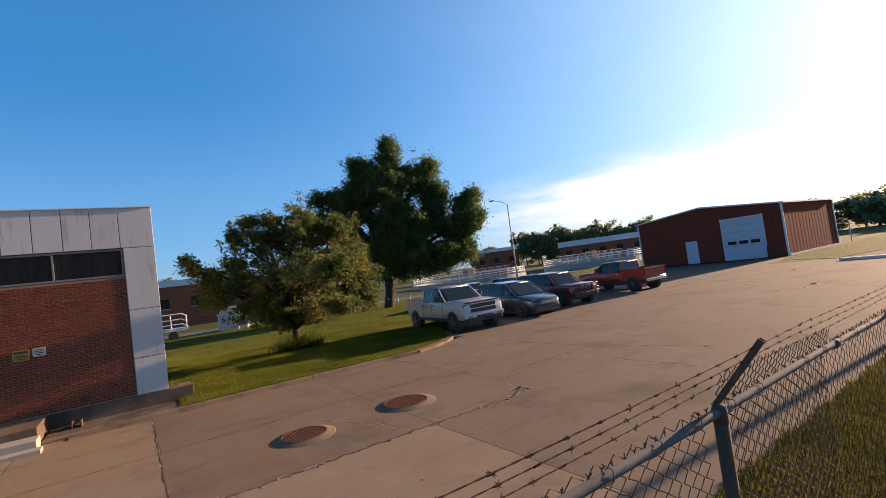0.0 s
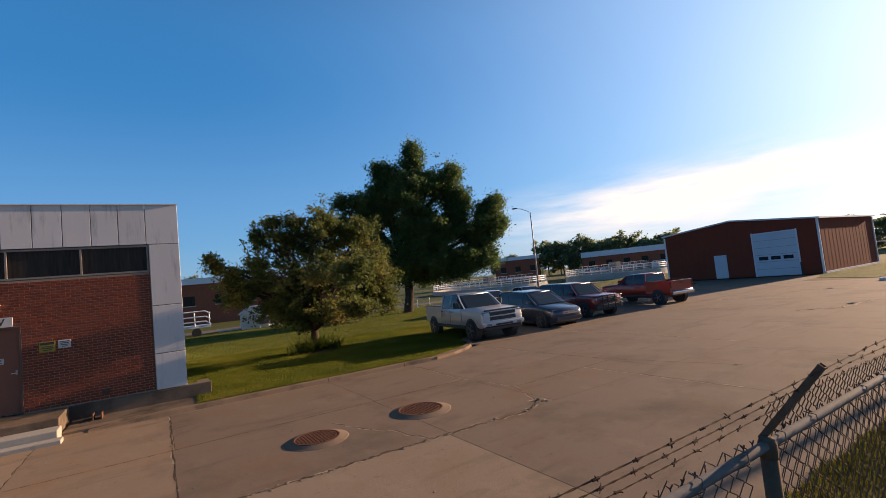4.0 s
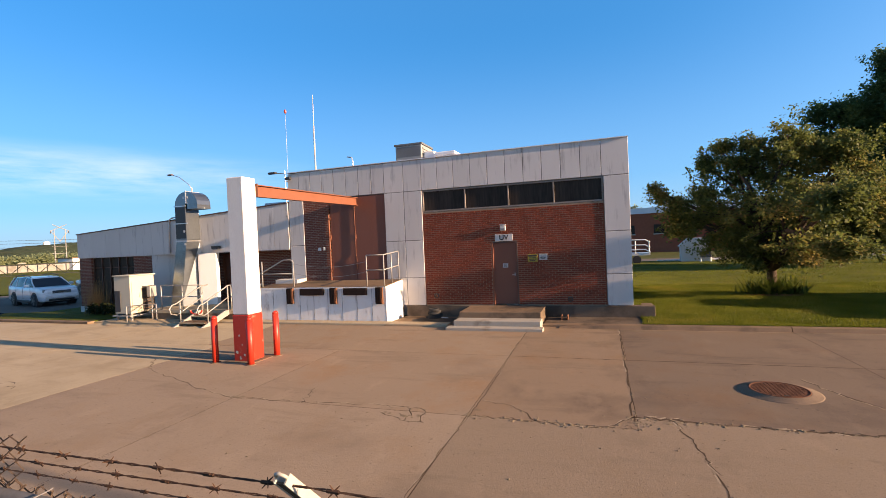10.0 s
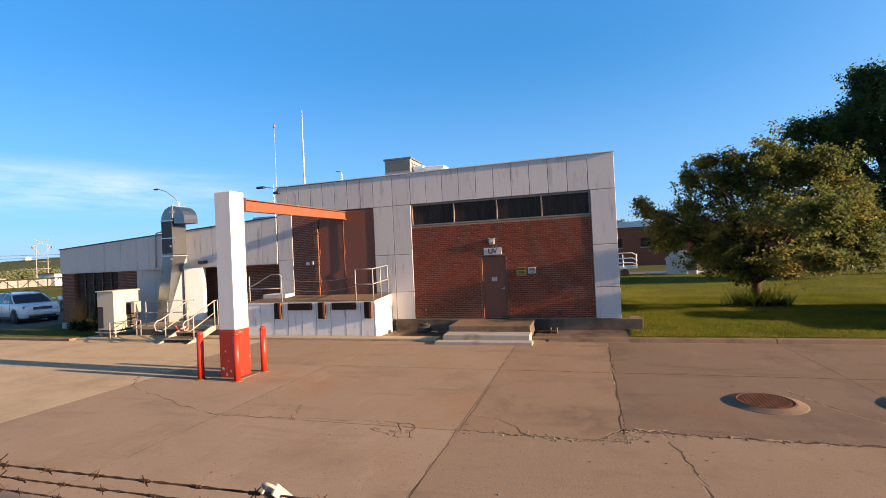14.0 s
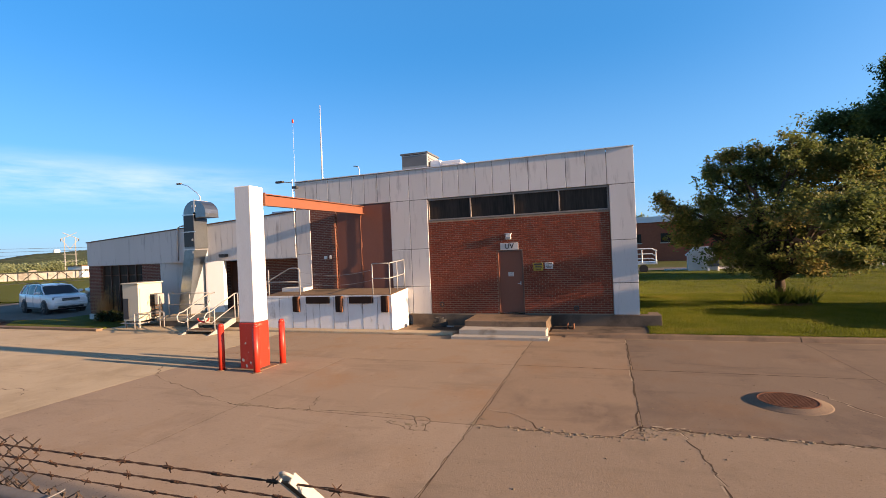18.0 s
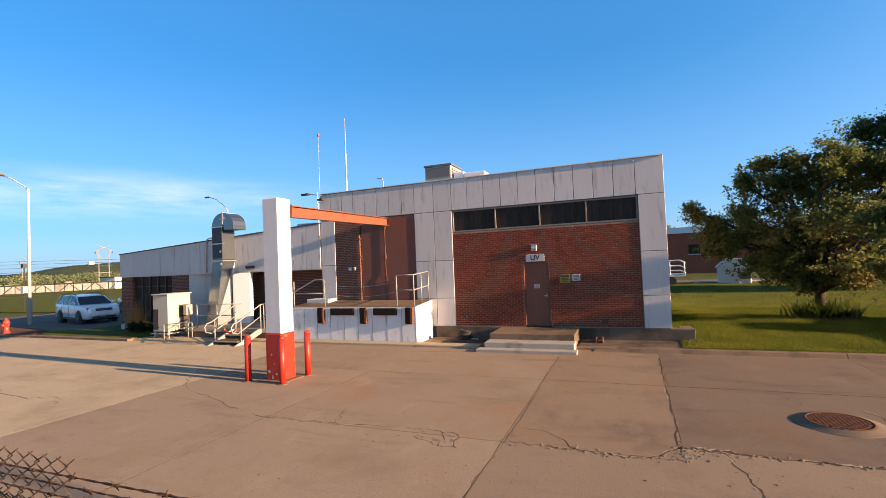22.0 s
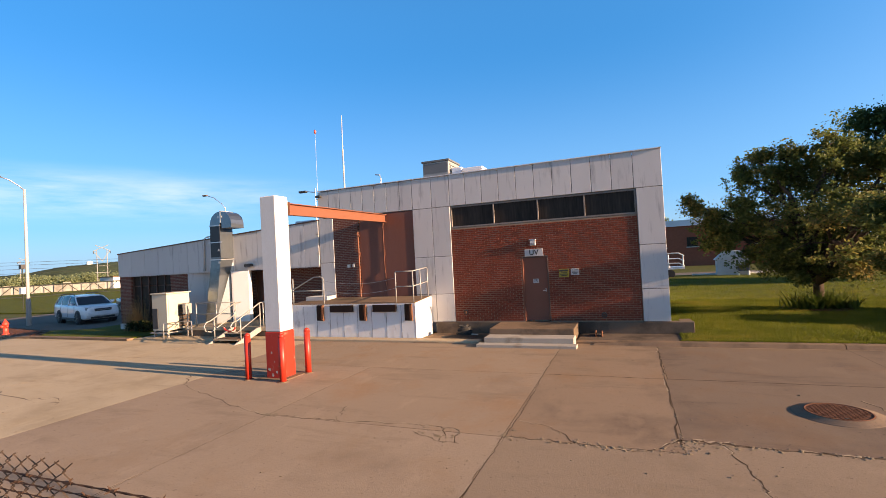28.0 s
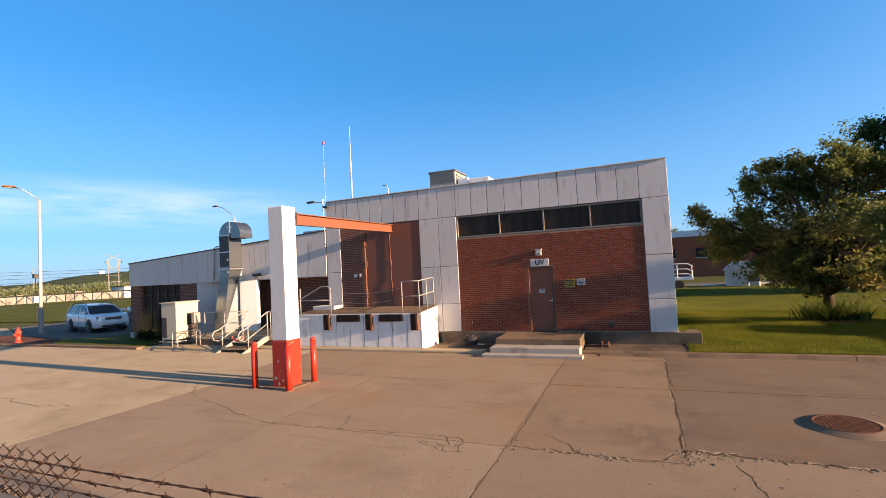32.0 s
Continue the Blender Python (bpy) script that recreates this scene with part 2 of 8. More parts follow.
def concrete(name, colour, dark, warm, rough_at, seed):
    """Old yard concrete: broad grey and rusty stains, dark drips, sandy pits and pale specks."""
    m = material(name, colour, 0.92, spread=0.09, grain=55, blotch=0.45, bump=0.0, each=0.05, stain=dark, stain_at=0.53, stain_size=0.33)
    n, l = m.node_tree.nodes, m.node_tree.links
    b = n["Principled BSDF"]
    co = n.new("ShaderNodeTexCoord")
    shade = b.inputs["Base Color"].links[0].from_socket

    def layer(shade, scale, lo, hi, colour, most, stretch=(1, 1, 1), detail=7.0):
        mp, t, r, x = n.new("ShaderNodeMapping"), n.new("ShaderNodeTexNoise"), n.new("ShaderNodeMapRange"), n.new("ShaderNodeMix")
        mp.inputs["Scale"].default_value, mp.inputs["Location"].default_value = stretch, (seed, scale, 0)
        l.new(co.outputs["Object"], mp.inputs["Vector"])
        l.new(mp.outputs["Vector"], t.inputs["Vector"])
        t.inputs["Scale"].default_value, t.inputs["Detail"].default_value, t.inputs["Roughness"].default_value = scale, detail, 0.65
        r.inputs["From Min"].default_value, r.inputs["From Max"].default_value, r.inputs["To Max"].default_value = lo, hi, most
        l.new(t.outputs["Fac"], r.inputs["Value"])
        l.new(r.outputs["Result"], x.inputs["Factor"])
        x.data_type = "RGBA"
        x.inputs["B"].default_value = (*colour, 1)
        l.new(shade, x.inputs["A"])
        return x.outputs["Result"], t

    shade, _ = layer(shade, 0.55, 0.52, 0.72, warm, 0.75)
    shade, _ = layer(shade, 0.9, 0.55, 0.72, tuple(c * 0.70 for c in dark), 0.55, (0.35, 1.6, 1))
    shade, _ = layer(shade, 1.7, 0.56, 0.66, tuple(min(1, c * 1.22) for c in colour), 0.40, (1, 0.5, 1))
    shade, _ = layer(shade, 12.0, 0.66, 0.70, tuple(c * 0.45 for c in dark), 0.6, detail=3.0)
    shade, _ = layer(shade, 3.2, 0.62, 0.74, tuple(c * 0.55 for c in dark), 0.35)
    shade, _ = layer(shade, 7.0, 0.60, 0.75, tuple(min(1, c * 1.25) for c in colour), 0.6)
    shade, pits = layer(shade, 48.0, 0.60, 0.70, tuple(c * 0.45 for c in dark), 0.55, detail=3.0)
    l.new(shade, b.inputs["Base Color"])
    bp = n.new("ShaderNodeBump")
    shade, grit = layer(shade, 26.0, 0.50, 0.66, tuple(c * 0.80 for c in colour), rough_at * 0.8, detail=5.0)
    l.new(shade, b.inputs["Base Color"])
    both = n.new("ShaderNodeMath")
    both.operation = "ADD"
    l.new(pits.outputs["Fac"], both.inputs[0])
    l.new(grit.outputs["Fac"], both.inputs[1])
    bp.inputs["Strength"].default_value, bp.inputs["Distance"].default_value = rough_at * 0.9, 0.005
    l.new(both.outputs["Value"], bp.inputs["Height"])
    l.new(bp.outputs["Normal"], b.inputs["Normal"])
    return m


M["slab"] = concrete("pavement_concrete", (0.234, 0.166, 0.114), (0.151, 0.108, 0.078), (0.242, 0.141, 0.076), 0.35, 0.0)
M["old_slab"] = concrete("greyer_old_concrete", (0.178, 0.130, 0.094), (0.121, 0.089, 0.069), (0.187, 0.115, 0.070), 0.40, 5.0)
M["warm_slab"] = concrete("warm_tan_concrete", (0.287, 0.211, 0.148), (0.207, 0.152, 0.111), (0.279, 0.162, 0.089), 0.30, 9.0)
M["rough_slab"] = concrete("sandy_worn_concrete", (0.250, 0.186, 0.131), (0.165, 0.122, 0.086), (0.217, 0.148, 0.090), 0.55, 3.0)
M["rough_warm"] = concrete("sandy_warm_concrete", (0.290, 0.216, 0.153), (0.212, 0.157, 0.112), (0.275, 0.186, 0.117), 0.55, 3.0)
M["grey_slab"] = concrete("greyish_pink_concrete", (0.177, 0.131, 0.098), (0.110, 0.082, 0.064), (0.175, 0.109, 0.069), 0.40, 12.0)
M["new_slab"] = concrete("paler_concrete", (0.414, 0.329, 0.223), (0.319, 0.247, 0.161), (0.407, 0.300, 0.180), 0.25, 7.0)
M["step_pale"] = material("pale_step_paint", (0.322, 0.292, 0.247), 0.8, spread=0.12, blotch=2, bump=0.2, stain=(0.194, 0.161, 0.123), stain_at=0.56, stain_size=1.6)
M["joint"] = material("joint_dirt", (0.060, 0.038, 0.023), 0.95, spread=0.3, bump=0.3)
M["crack"] = material("crack_dark", (0.075, 0.050, 0.032), 0.95, spread=0.3, bump=0.0)
M["rubble"] = material("broken_concrete", (0.203, 0.156, 0.105), 0.95, spread=0.25, bump=0.3)
M["spall"] = material("freshly_broken_concrete", (0.335, 0.261, 0.182), 0.95, spread=0.22, grain=60, blotch=6, bump=0.3)
M["kerb"] = material("kerb_concrete", (0.196, 0.132, 0.088), 0.9, spread=0.14, blotch=1.8, bump=0.4, stain=(0.094, 0.070, 0.050), stain_at=0.50)
M["plinth"] = material("plinth_concrete", (0.129, 0.098, 0.074), 0.9, spread=0.16, blotch=1.4, bump=0.4, stain=(0.063, 0.048, 0.038), stain_at=0.48)
M["panel"] = material("white_concrete_panel", (0.523, 0.499, 0.472), 0.75, spread=0.05, grain=30, blotch=0.9, bump=0.12, each=0.06, stain=(0.333, 0.317, 0.301), stain_at=0.56, stain_size=1.5, stretch=(3.2, 3.2, 0.45))
M["panel_edge"] = material("panel_joint_sealant", (0.10, 0.095, 0.09), 0.9, bump=0.0)
M["white"] = material("white_paint", (0.66, 0.655, 0.64), 0.6, spread=0.05, blotch=1.1, bump=0.1, stain=(0.56, 0.52, 0.46), stain_at=0.64, stain_size=2.2, stretch=(2, 2, 0.5))
M["dock_white"] = material("dock_white_paint", (0.684, 0.675, 0.648), 0.7, spread=0.07, blotch=1.5, bump=0.2, stain=(0.324, 0.288, 0.243), stain_at=0.60, stain_size=2.4, stretch=(2.2, 2.2, 0.6))
M["brick"] = material("red_brick", (0.180, 0.041, 0.022), 0.85, spread=0.16, grain=90, blotch=3.0, bump=0.35, each=0.34)
M["brick_rest"] = material("red_brick_joined", (0.180, 0.041, 0.022), 0.85, spread=0.20, grain=90, blotch=5.0, bump=0.35)
_n, _l = M["brick_rest"].node_tree.nodes, M["brick_rest"].node_tree.links
_geo, _val = _n.new("ShaderNodeNewGeometry"), _n.new("ShaderNodeHueSaturation")
_map = _n.new("ShaderNodeMapRange")
_map.inputs["To Min"].default_value, _map.inputs["To Max"].default_value = 0.80, 1.20
_l.new(_geo.outputs["Random Per Island"], _map.inputs["Value"])
_l.new(_map.outputs["Result"], _val.inputs["Value"])
_b = _n["Principled BSDF"]
_l.new(_b.inputs["Base Color"].links[0].from_socket, _val.inputs["Color"])
_l.new(_val.outputs["Color"], _b.inputs["Base Color"])
M["mortar"] = material("mortar", (0.255, 0.180, 0.128), 0.95, spread=0.12, grain=120, bump=0.3)
M["brick_x"] = brick_cloth("brick_wall_long", (1, 0, 0))
M["brick_y"] = brick_cloth("brick_wall_side", (0, 1, 0))
M["far_brick"] = material("far_red_brick", (0.30, 0.085, 0.050), 0.9, spread=0.15, grain=3, blotch=0.3, bump=0.0)
M["brown"] = material("brown_door_paint", (0.175, 0.060, 0.034), 0.72, spread=0.08, grain=60, blotch=1.4, bump=0.06)
M["recess_brown"] = material("dock_door_paint", (0.176, 0.060, 0.037), 0.7, spread=0.1, grain=50, blotch=1.2, bump=0.06, stain=(0.238, 0.084, 0.048), stain_at=0.54, stain_size=0.9, stretch=(1.500, 1.350, 0.20))
M["column_white"] = material("weathered_white_column", (0.63, 0.615, 0.59), 0.75, spread=0.07, grain=35, blotch=1.4, bump=0.06, stain=(0.50, 0.47, 0.43), stain_at=0.55, stain_size=1.6, stretch=(1.6, 1.6, 0.5))
M["unit_grey"] = material("grey_unit_paint", (0.245, 0.252, 0.245), 0.6, metal=0.1, spread=0.1, bump=0.05)
M["unit_dark"] = material("dark_unit_paint", (0.104, 0.112, 0.116), 0.6, metal=0.1, spread=0.15, bump=0.05)
# shade on the duct's sunless front face, put into a dark sheet colour
M["shaded_sheet"] = material("shaded_sheet_metal", (0.035, 0.038, 0.042), 0.35, metal=0.5, spread=0.15, bump=0.03)
M["truss_steel"] = material("weathered_green_steel", (0.030, 0.034, 0.028), 0.9, spread=0.15, bump=0.0)
M["truss_grey"] = material("weathered_grey_steel", (0.24, 0.24, 0.23), 0.8, metal=0.1, spread=0.12, bump=0.0)
M["lamp_steel"] = material("pale_lamp_steel", (0.42, 0.40, 0.37), 0.6, metal=0.1, spread=0.08, bump=0.03)
M["wet"] = material("wet_dirt_stain", (0.035, 0.026, 0.019), 0.7, spread=0.3, bump=0.1)
M["verge"] = material("rough_verge", (0.071, 0.062, 0.018), 0.95, spread=0.45, grain=16, blotch=0.9, bump=0.8, stain=(0.116, 0.076, 0.028), stain_at=0.52, stain_size=0.9, bump_size=0.05)
M["brown_dark"] = material("dark_brown_frame", (0.075, 0.035, 0.024), 0.5, spread=0.1, bump=0.05)
M["rust"] = material("rust_red_steel", (0.171, 0.054, 0.026), 0.72, spread=0.15, blotch=2.5, bump=0.15, stain=(0.127, 0.044, 0.022), stain_at=0.6, stain_size=2.5)
M["red"] = material("safety_red_paint", (0.396, 0.025, 0.013), 0.45, spread=0.08, blotch=2.0, bump=0.06, stain=(0.414, 0.297, 0.225), stain_at=0.615, stain_size=3.4)
M["steel"] = material("galvanised_steel", (0.55, 0.56, 0.57), 0.38, metal=0.85, spread=0.1, grain=25, blotch=3, bump=0.04)
# shade and reflected grass on the lower duct front, put into a teal-grey colour
M["duct_shaded"] = material("shaded_duct_sheet", (0.20, 0.235, 0.25), 0.28, metal=0.9, spread=0.18, grain=6, blotch=3, bump=0.02)
M["duct"] = material("galvanised_duct", (0.21, 0.235, 0.25), 0.33, metal=0.9, spread=0.08, grain=14, blotch=4, bump=0.03)
M["rail"] = material("grey_painted_rail", (0.279, 0.273, 0.257), 0.5, metal=0.2, spread=0.08, bump=0.04)
M["fence_steel"] = material("weathered_fence_steel", (0.130, 0.082, 0.056), 0.92, metal=0.0, spread=0.18, grain=50, blotch=4, bump=0.1, stain=(0.17, 0.12, 0.085), stain_at=0.6, stain_size=4)
M["rail_steel"] = material("galvanised_top_rail", (0.128, 0.123, 0.121), 0.85, metal=0.0, spread=0.2, grain=40, blotch=4, bump=0.06, stain=(0.099, 0.073, 0.053), stain_at=0.55, stain_size=3.0)
M["mesh_wire"] = material("rusted_chain_link", (0.085, 0.058, 0.042), 0.88, metal=0.0, spread=0.3, grain=60, blotch=6, bump=0.0)
M["barb"] = material("rusty_barbed_wire", (0.065, 0.036, 0.024), 0.88, metal=0.0, spread=0.3, grain=80, bump=0.0)
M["arm_white"] = material("pale_post_arm", (0.329, 0.305, 0.261), 0.6, spread=0.12, blotch=8, bump=0.1, stain=(0.149, 0.121, 0.091), stain_at=0.6, stain_size=6)
M["beige"] = material("beige_cabinet_paint", (0.446, 0.403, 0.310), 0.5, spread=0.05, bump=0.05, stain=(0.346, 0.302, 0.223), stain_at=0.62)
M["black"] = material("black_rubber", (0.022, 0.021, 0.020), 0.8, spread=0.2, bump=0.15)
M["bumper"] = material("dock_bumper", (0.021, 0.013, 0.011), 0.85, spread=0.25, blotch=5, bump=0.25)
M["tyre"] = material("tyre_rubber", (0.020, 0.020, 0.021), 0.75, spread=0.15, bump=0.1)
M["rim"] = material("alloy_rim", (0.153, 0.153, 0.153), 0.4, metal=0.9, spread=0.05, bump=0.0)
M["chrome"] = material("chrome", (0.70, 0.70, 0.71), 0.15, metal=1.0, spread=0.03, bump=0.0)
M["plastic"] = material("black_plastic", (0.030, 0.030, 0.031), 0.55, spread=0.1, bump=0.05)
M["window"] = material("dark_window_glass", (0.034, 0.025, 0.019), 0.45, spread=0.6, grain=6, blotch=1.1, bump=0.0, stretch=(3.2, 3.2, 0.35))
M["window"].node_tree.nodes["Principled BSDF"].inputs["Specular IOR Level"].default_value = 0.12
M["window_frame"] = material("dull_window_frame", (0.20, 0.17, 0.145), 0.6, spread=0.15, bump=0.05)
# the faint blue in this glass colour stands in for reflected sky
M["car_glass"] = glass("sky_tinted_car_glass", (0.022, 0.036, 0.046), 0.05, 1.45)
M["headlight"] = glass("headlight_lens", (0.20, 0.21, 0.22), 0.10)
M["tail"] = glass("tail_lamp_lens", (0.30, 0.012, 0.010), 0.15)
for paint, colour in (("white", (0.52, 0.51, 0.495)), ("grey", (0.030, 0.036, 0.052)), ("maroon", (0.21, 0.022, 0.022)), ("red", (0.37, 0.020, 0.013)), ("silver", (0.74, 0.75, 0.77)), ("blue", (0.035, 0.05, 0.09))):
    M["car_" + paint] = material("car_paint_" + paint, colour, 0.28, metal=0.1, spread=0.05, grain=15, bump=0.0, coat=0.8)
M["metal_red"] = material("red_metal_siding", (0.23, 0.045, 0.027), 0.88, spread=0.08, grain=8, blotch=0.4, bump=0.05)
M["roof_white"] = material("white_roof_metal", (0.62, 0.63, 0.65), 0.5, spread=0.06, bump=0.05)
M["door_blue"] = material("pale_blue_door", (0.45, 0.53, 0.60), 0.5, spread=0.05, bump=0.05)
M["bark"] = material("tree_bark", (0.060, 0.044, 0.032), 0.95, spread=0.3, grain=30, blotch=6, bump=0.8, stretch=(3, 3, 0.6), bump_size=0.03)
M["grass"] = material("lawn", (0.076, 0.088, 0.009), 0.95, spread=0.45, grain=18, blotch=0.8, bump=0.8, stain=(0.097, 0.085, 0.016), stain_at=0.55, stain_size=0.7, bump_size=0.05)
M["field"] = material("far_field", (0.067, 0.077, 0.020), 0.95, spread=0.3, grain=3, blotch=0.05, bump=0.5, stain=(0.098, 0.086, 0.034), stain_at=0.52, stain_size=0.04, bump_size=0.1)
M["asphalt"] = material("worn_asphalt", (0.134, 0.118, 0.099), 0.9, spread=0.12, grain=30, blotch=0.3, bump=0.3, stain=(0.096, 0.083, 0.070), stain_size=0.2)
M["mulch"] = material("red_mulch", (0.128, 0.056, 0.036), 0.95, spread=0.4, grain=30, blotch=2, bump=0.9, bump_size=0.04)
M["sign_white"] = material("white_sign", (0.46, 0.45, 0.43), 0.5, spread=0.03, bump=0.0)
M["sign_yellow"] = material("yellow_sign", (0.285, 0.217, 0.019), 0.5, spread=0.04, bump=0.0)
M["ink"] = material("black_lettering", (0.02, 0.02, 0.02), 0.6, spread=0.02, bump=0.0)
M["grate"] = material("rusty_cast_iron", (0.135, 0.060, 0.036), 0.85, metal=0.1, spread=0.25, grain=60, blotch=6, bump=0.3)
M["hill"] = material("far_wooded_hill", (0.039, 0.055, 0.032), 0.95, spread=0.45, grain=0.25, blotch=0.03, bump=0.8, bump_size=2.0)
M["hydrant"] = material("hydrant_red", (0.62, 0.050, 0.030), 0.45, spread=0.06, bump=0.05)
M["concrete"] = material("tank_concrete", (0.40, 0.38, 0.34), 0.9, spread=0.12, grain=10, blotch=0.5, bump=0.2, stain=(0.28, 0.27, 0.25))
M["white_rail"] = material("white_hand_rail", (0.66, 0.66, 0.65), 0.5, spread=0.05, bump=0.0)
M["pale_wall"] = material("far_pale_wall", (0.242, 0.225, 0.196), 0.9, spread=0.35, grain=2, blotch=0.3, bump=0.1, stain=(0.109, 0.101, 0.086), stain_at=0.50, stain_size=0.45)


def leaf_material(name, colour, dry, share=0.5):
    """Leaves: each clump its own green, some turned, with light shining through."""
    m = bpy.data.materials.new(name)
    m.use_nodes = True
    n, l = m.node_tree.nodes, m.node_tree.links
    b = n["Principled BSDF"]
    b.inputs["Roughness"].default_value = 0.6
    b.inputs["Specular IOR Level"].default_value = 0.2
    geo, ramp = n.new("ShaderNodeNewGeometry"), n.new("ShaderNodeValToRGB")
    ramp.color_ramp.elements[0].color = (*[c * 0.6 for c in colour], 1)
    ramp.color_ramp.elements[1].color = (*dry, 1)
    mid = ramp.color_ramp.elements.new(share)
    mid.color = (*colour, 1)
    co, nz, mx = n.new("ShaderNodeTexCoord"), n.new("ShaderNodeTexNoise"), n.new("ShaderNodeMath")
    nz.inputs["Scale"].default_value = 0.55
    l.new(co.outputs["Object"], nz.inputs["Vector"])
    mx.operation = "MULTIPLY_ADD"
    mx.inputs[1].default_value = 0.4
    l.new(geo.outputs["Random Per Island"], mx.inputs[0])
    scale = n.new("ShaderNodeMath")
    scale.operation = "MULTIPLY_ADD"
    scale.inputs[1].default_value, scale.inputs[2].default_value = 1.7, -0.5
    l.new(nz.outputs["Fac"], scale.inputs[0])
    l.new(scale.outputs["Value"], mx.inputs[2])
    l.new(mx.outputs["Value"], ramp.inputs["Fac"])
    l.new(ramp.outputs["Color"], b.inputs["Base Color"])
    thin, both, out = n.new("ShaderNodeBsdfTranslucent"), n.new("ShaderNodeMixShader"), n["Material Output"]
    l.new(ramp.outputs["Color"], thin.inputs["Color"])
    both.inputs["Fac"].default_value = 0.5
    l.new(b.outputs["BSDF"], both.inputs[1])
    l.new(thin.outputs["BSDF"], both.inputs[2])
    l.new(both.outputs["Shader"], out.inputs["Surface"])
    return m


M["leaf"] = leaf_material("dark_green_leaves", (0.077, 0.134, 0.048), (0.146, 0.194, 0.063), 0.6)
M["leaf_dry"] = leaf_material("turning_leaves", (0.103, 0.132, 0.038), (0.224, 0.170, 0.054), 0.58)
# distance haze on the far trees is put into these paler leaves
M["leaf_hazed"] = leaf_material("hazed_far_leaves", (0.220, 0.264, 0.137), (0.317, 0.339, 0.180), 0.6)
# shade at the glazed wall is put into this darker leaf colour
M["shrub_leaf_shaded"] = leaf_material("shaded_shrub_leaves", (0.022, 0.034, 0.012), (0.045, 0.052, 0.018), 0.6)
M["dry_stalk"] = leaf_material("dry_tan_stalks", (0.24, 0.15, 0.07), (0.34, 0.23, 0.11), 0.5)
M["blade"] = leaf_material("grass_blades", (0.101, 0.124, 0.012), (0.187, 0.162, 0.027), 0.6)
M["verge_blade"] = leaf_material("verge_blades", (0.089, 0.089, 0.014), (0.212, 0.157, 0.048), 0.55)


# ---- building blocks ----
def mesh_of(name, bm, mat, smooth=False):
    me = bpy.data.meshes.new(name)
    bm.normal_update()
    bm.to_mesh(me)
    bm.free()
    if smooth:
        for p in me.polygons:
            p.use_smooth = True
    me.materials.append(M[mat] if isinstance(mat, str) else mat)
    return me


def part(name, bm, mat, parent=None, label="", smooth=False):
    """Links a bmesh as one mesh object, under a thing or a part."""
    ob = new(name, mesh_of(name, bm, mat, smooth))
    ob.parent = parent
    if parent is None or not label:
        return tagged(ob, label) if label else ob
    return tagged(ob, label)


def shared(name, mesh, parent, place=(0, 0, 0)):
    ob = new(name, mesh)
    ob.parent = parent
    ob.location = place
    return ob


def thing(name, label, category, group="", at=(0, 0, 0), turn=0.0, kind=""):
    ob = new(name)
    ob.empty_display_size = 0.3
    ob.matrix_world = pose(*at, 0, 0, turn)
    return tagged(ob, label, category, group, kind)


def setting(name, bm, mat, label="", category="", smooth=False):
    return tagged(part(name, bm, mat, None, label, smooth), "", category, "", "structure")


def box(x0, x1, y0, y1, z0, z1, edge=0.0, bm=None):
    bm = bm or bmesh.new()
    v = [bm.verts.new((x, y, z)) for z in (z0, z1) for y in (y0, y1) for x in (x0, x1)]
    f = [bm.faces.new([v[i] for i in q]) for q in ((0, 2, 3, 1), (4, 5, 7, 6), (0, 1, 5, 4), (2, 6, 7, 3), (0, 4, 6, 2), (1, 3, 7, 5))]
    if edge:
        es = list({e for q in f for e in q.edges})
        bmesh.ops.bevel(bm, geom=es, offset=edge, segments=1, affect="EDGES")
    return bm


def tube(points, radius, sides=8, bm=None, ends=True, closed=False):
    """A round bar along points; radius: one number or one for each point."""
    bm = bm or bmesh.new()
    pts = [Vector(p) for p in points]
    n = len(pts)
    rad = radius if isinstance(radius, (list, tuple)) else [radius] * n
    rings, side = [], None
    for i, p in enumerate(pts):
        a, b = pts[max(i - 1, 0)], pts[min(i + 1, n - 1)]
        if closed:
            a, b = pts[i - 1], pts[(i + 1) % n]
        d = (b - a).normalized()
        if side is None:
            side = d.orthogonal().normalized()
        side = (side - d * side.dot(d)).normalized()
        up = d.cross(side)
        rings.append([bm.verts.new(p + (side * math.cos(2 * math.pi * k / sides) + up * math.sin(2 * math.pi * k / sides)) * rad[i]) for k in range(sides)])
    pairs = list(zip(rings, rings[1:])) + ([(rings[-1], rings[0])] if closed else [])
    for a, b in pairs:
        for k in range(sides):
            bm.faces.new((a[k], a[(k + 1) % sides], b[(k + 1) % sides], b[k]))
    if ends and not closed:
        bm.faces.new(rings[0][::-1])
        bm.faces.new(rings[-1])
    return bm


def prism(outline, z0, z1, bm=None):
    """An upright block over an outline of (x, y), anticlockwise."""
    bm = bm or bmesh.new()
    lo, hi = ([bm.verts.new((x, y, z)) for x, y in outline] for z in (z0, z1))
    bm.faces.new(lo[::-1])
    bm.faces.new(hi)
    n = len(outline)
    for i in range(n):
        bm.faces.new((lo[i], lo[(i + 1) % n], hi[(i + 1) % n], hi[i]))
    return bm


def extrude_x(outline, x0, x1, bm=None):
    """A bar along x with the cross-section (y, z), anticlockwise seen from +x."""
    bm = bm or bmesh.new()
    a, b = ([bm.verts.new((x, y, z)) for y, z in outline] for x in (x0, x1))
    bm.faces.new(a[::-1])
    bm.faces.new(b)
    n = len(outline)
    for i in range(n):
        bm.faces.new((a[i], a[(i + 1) % n], b[(i + 1) % n], b[i]))
    return bm


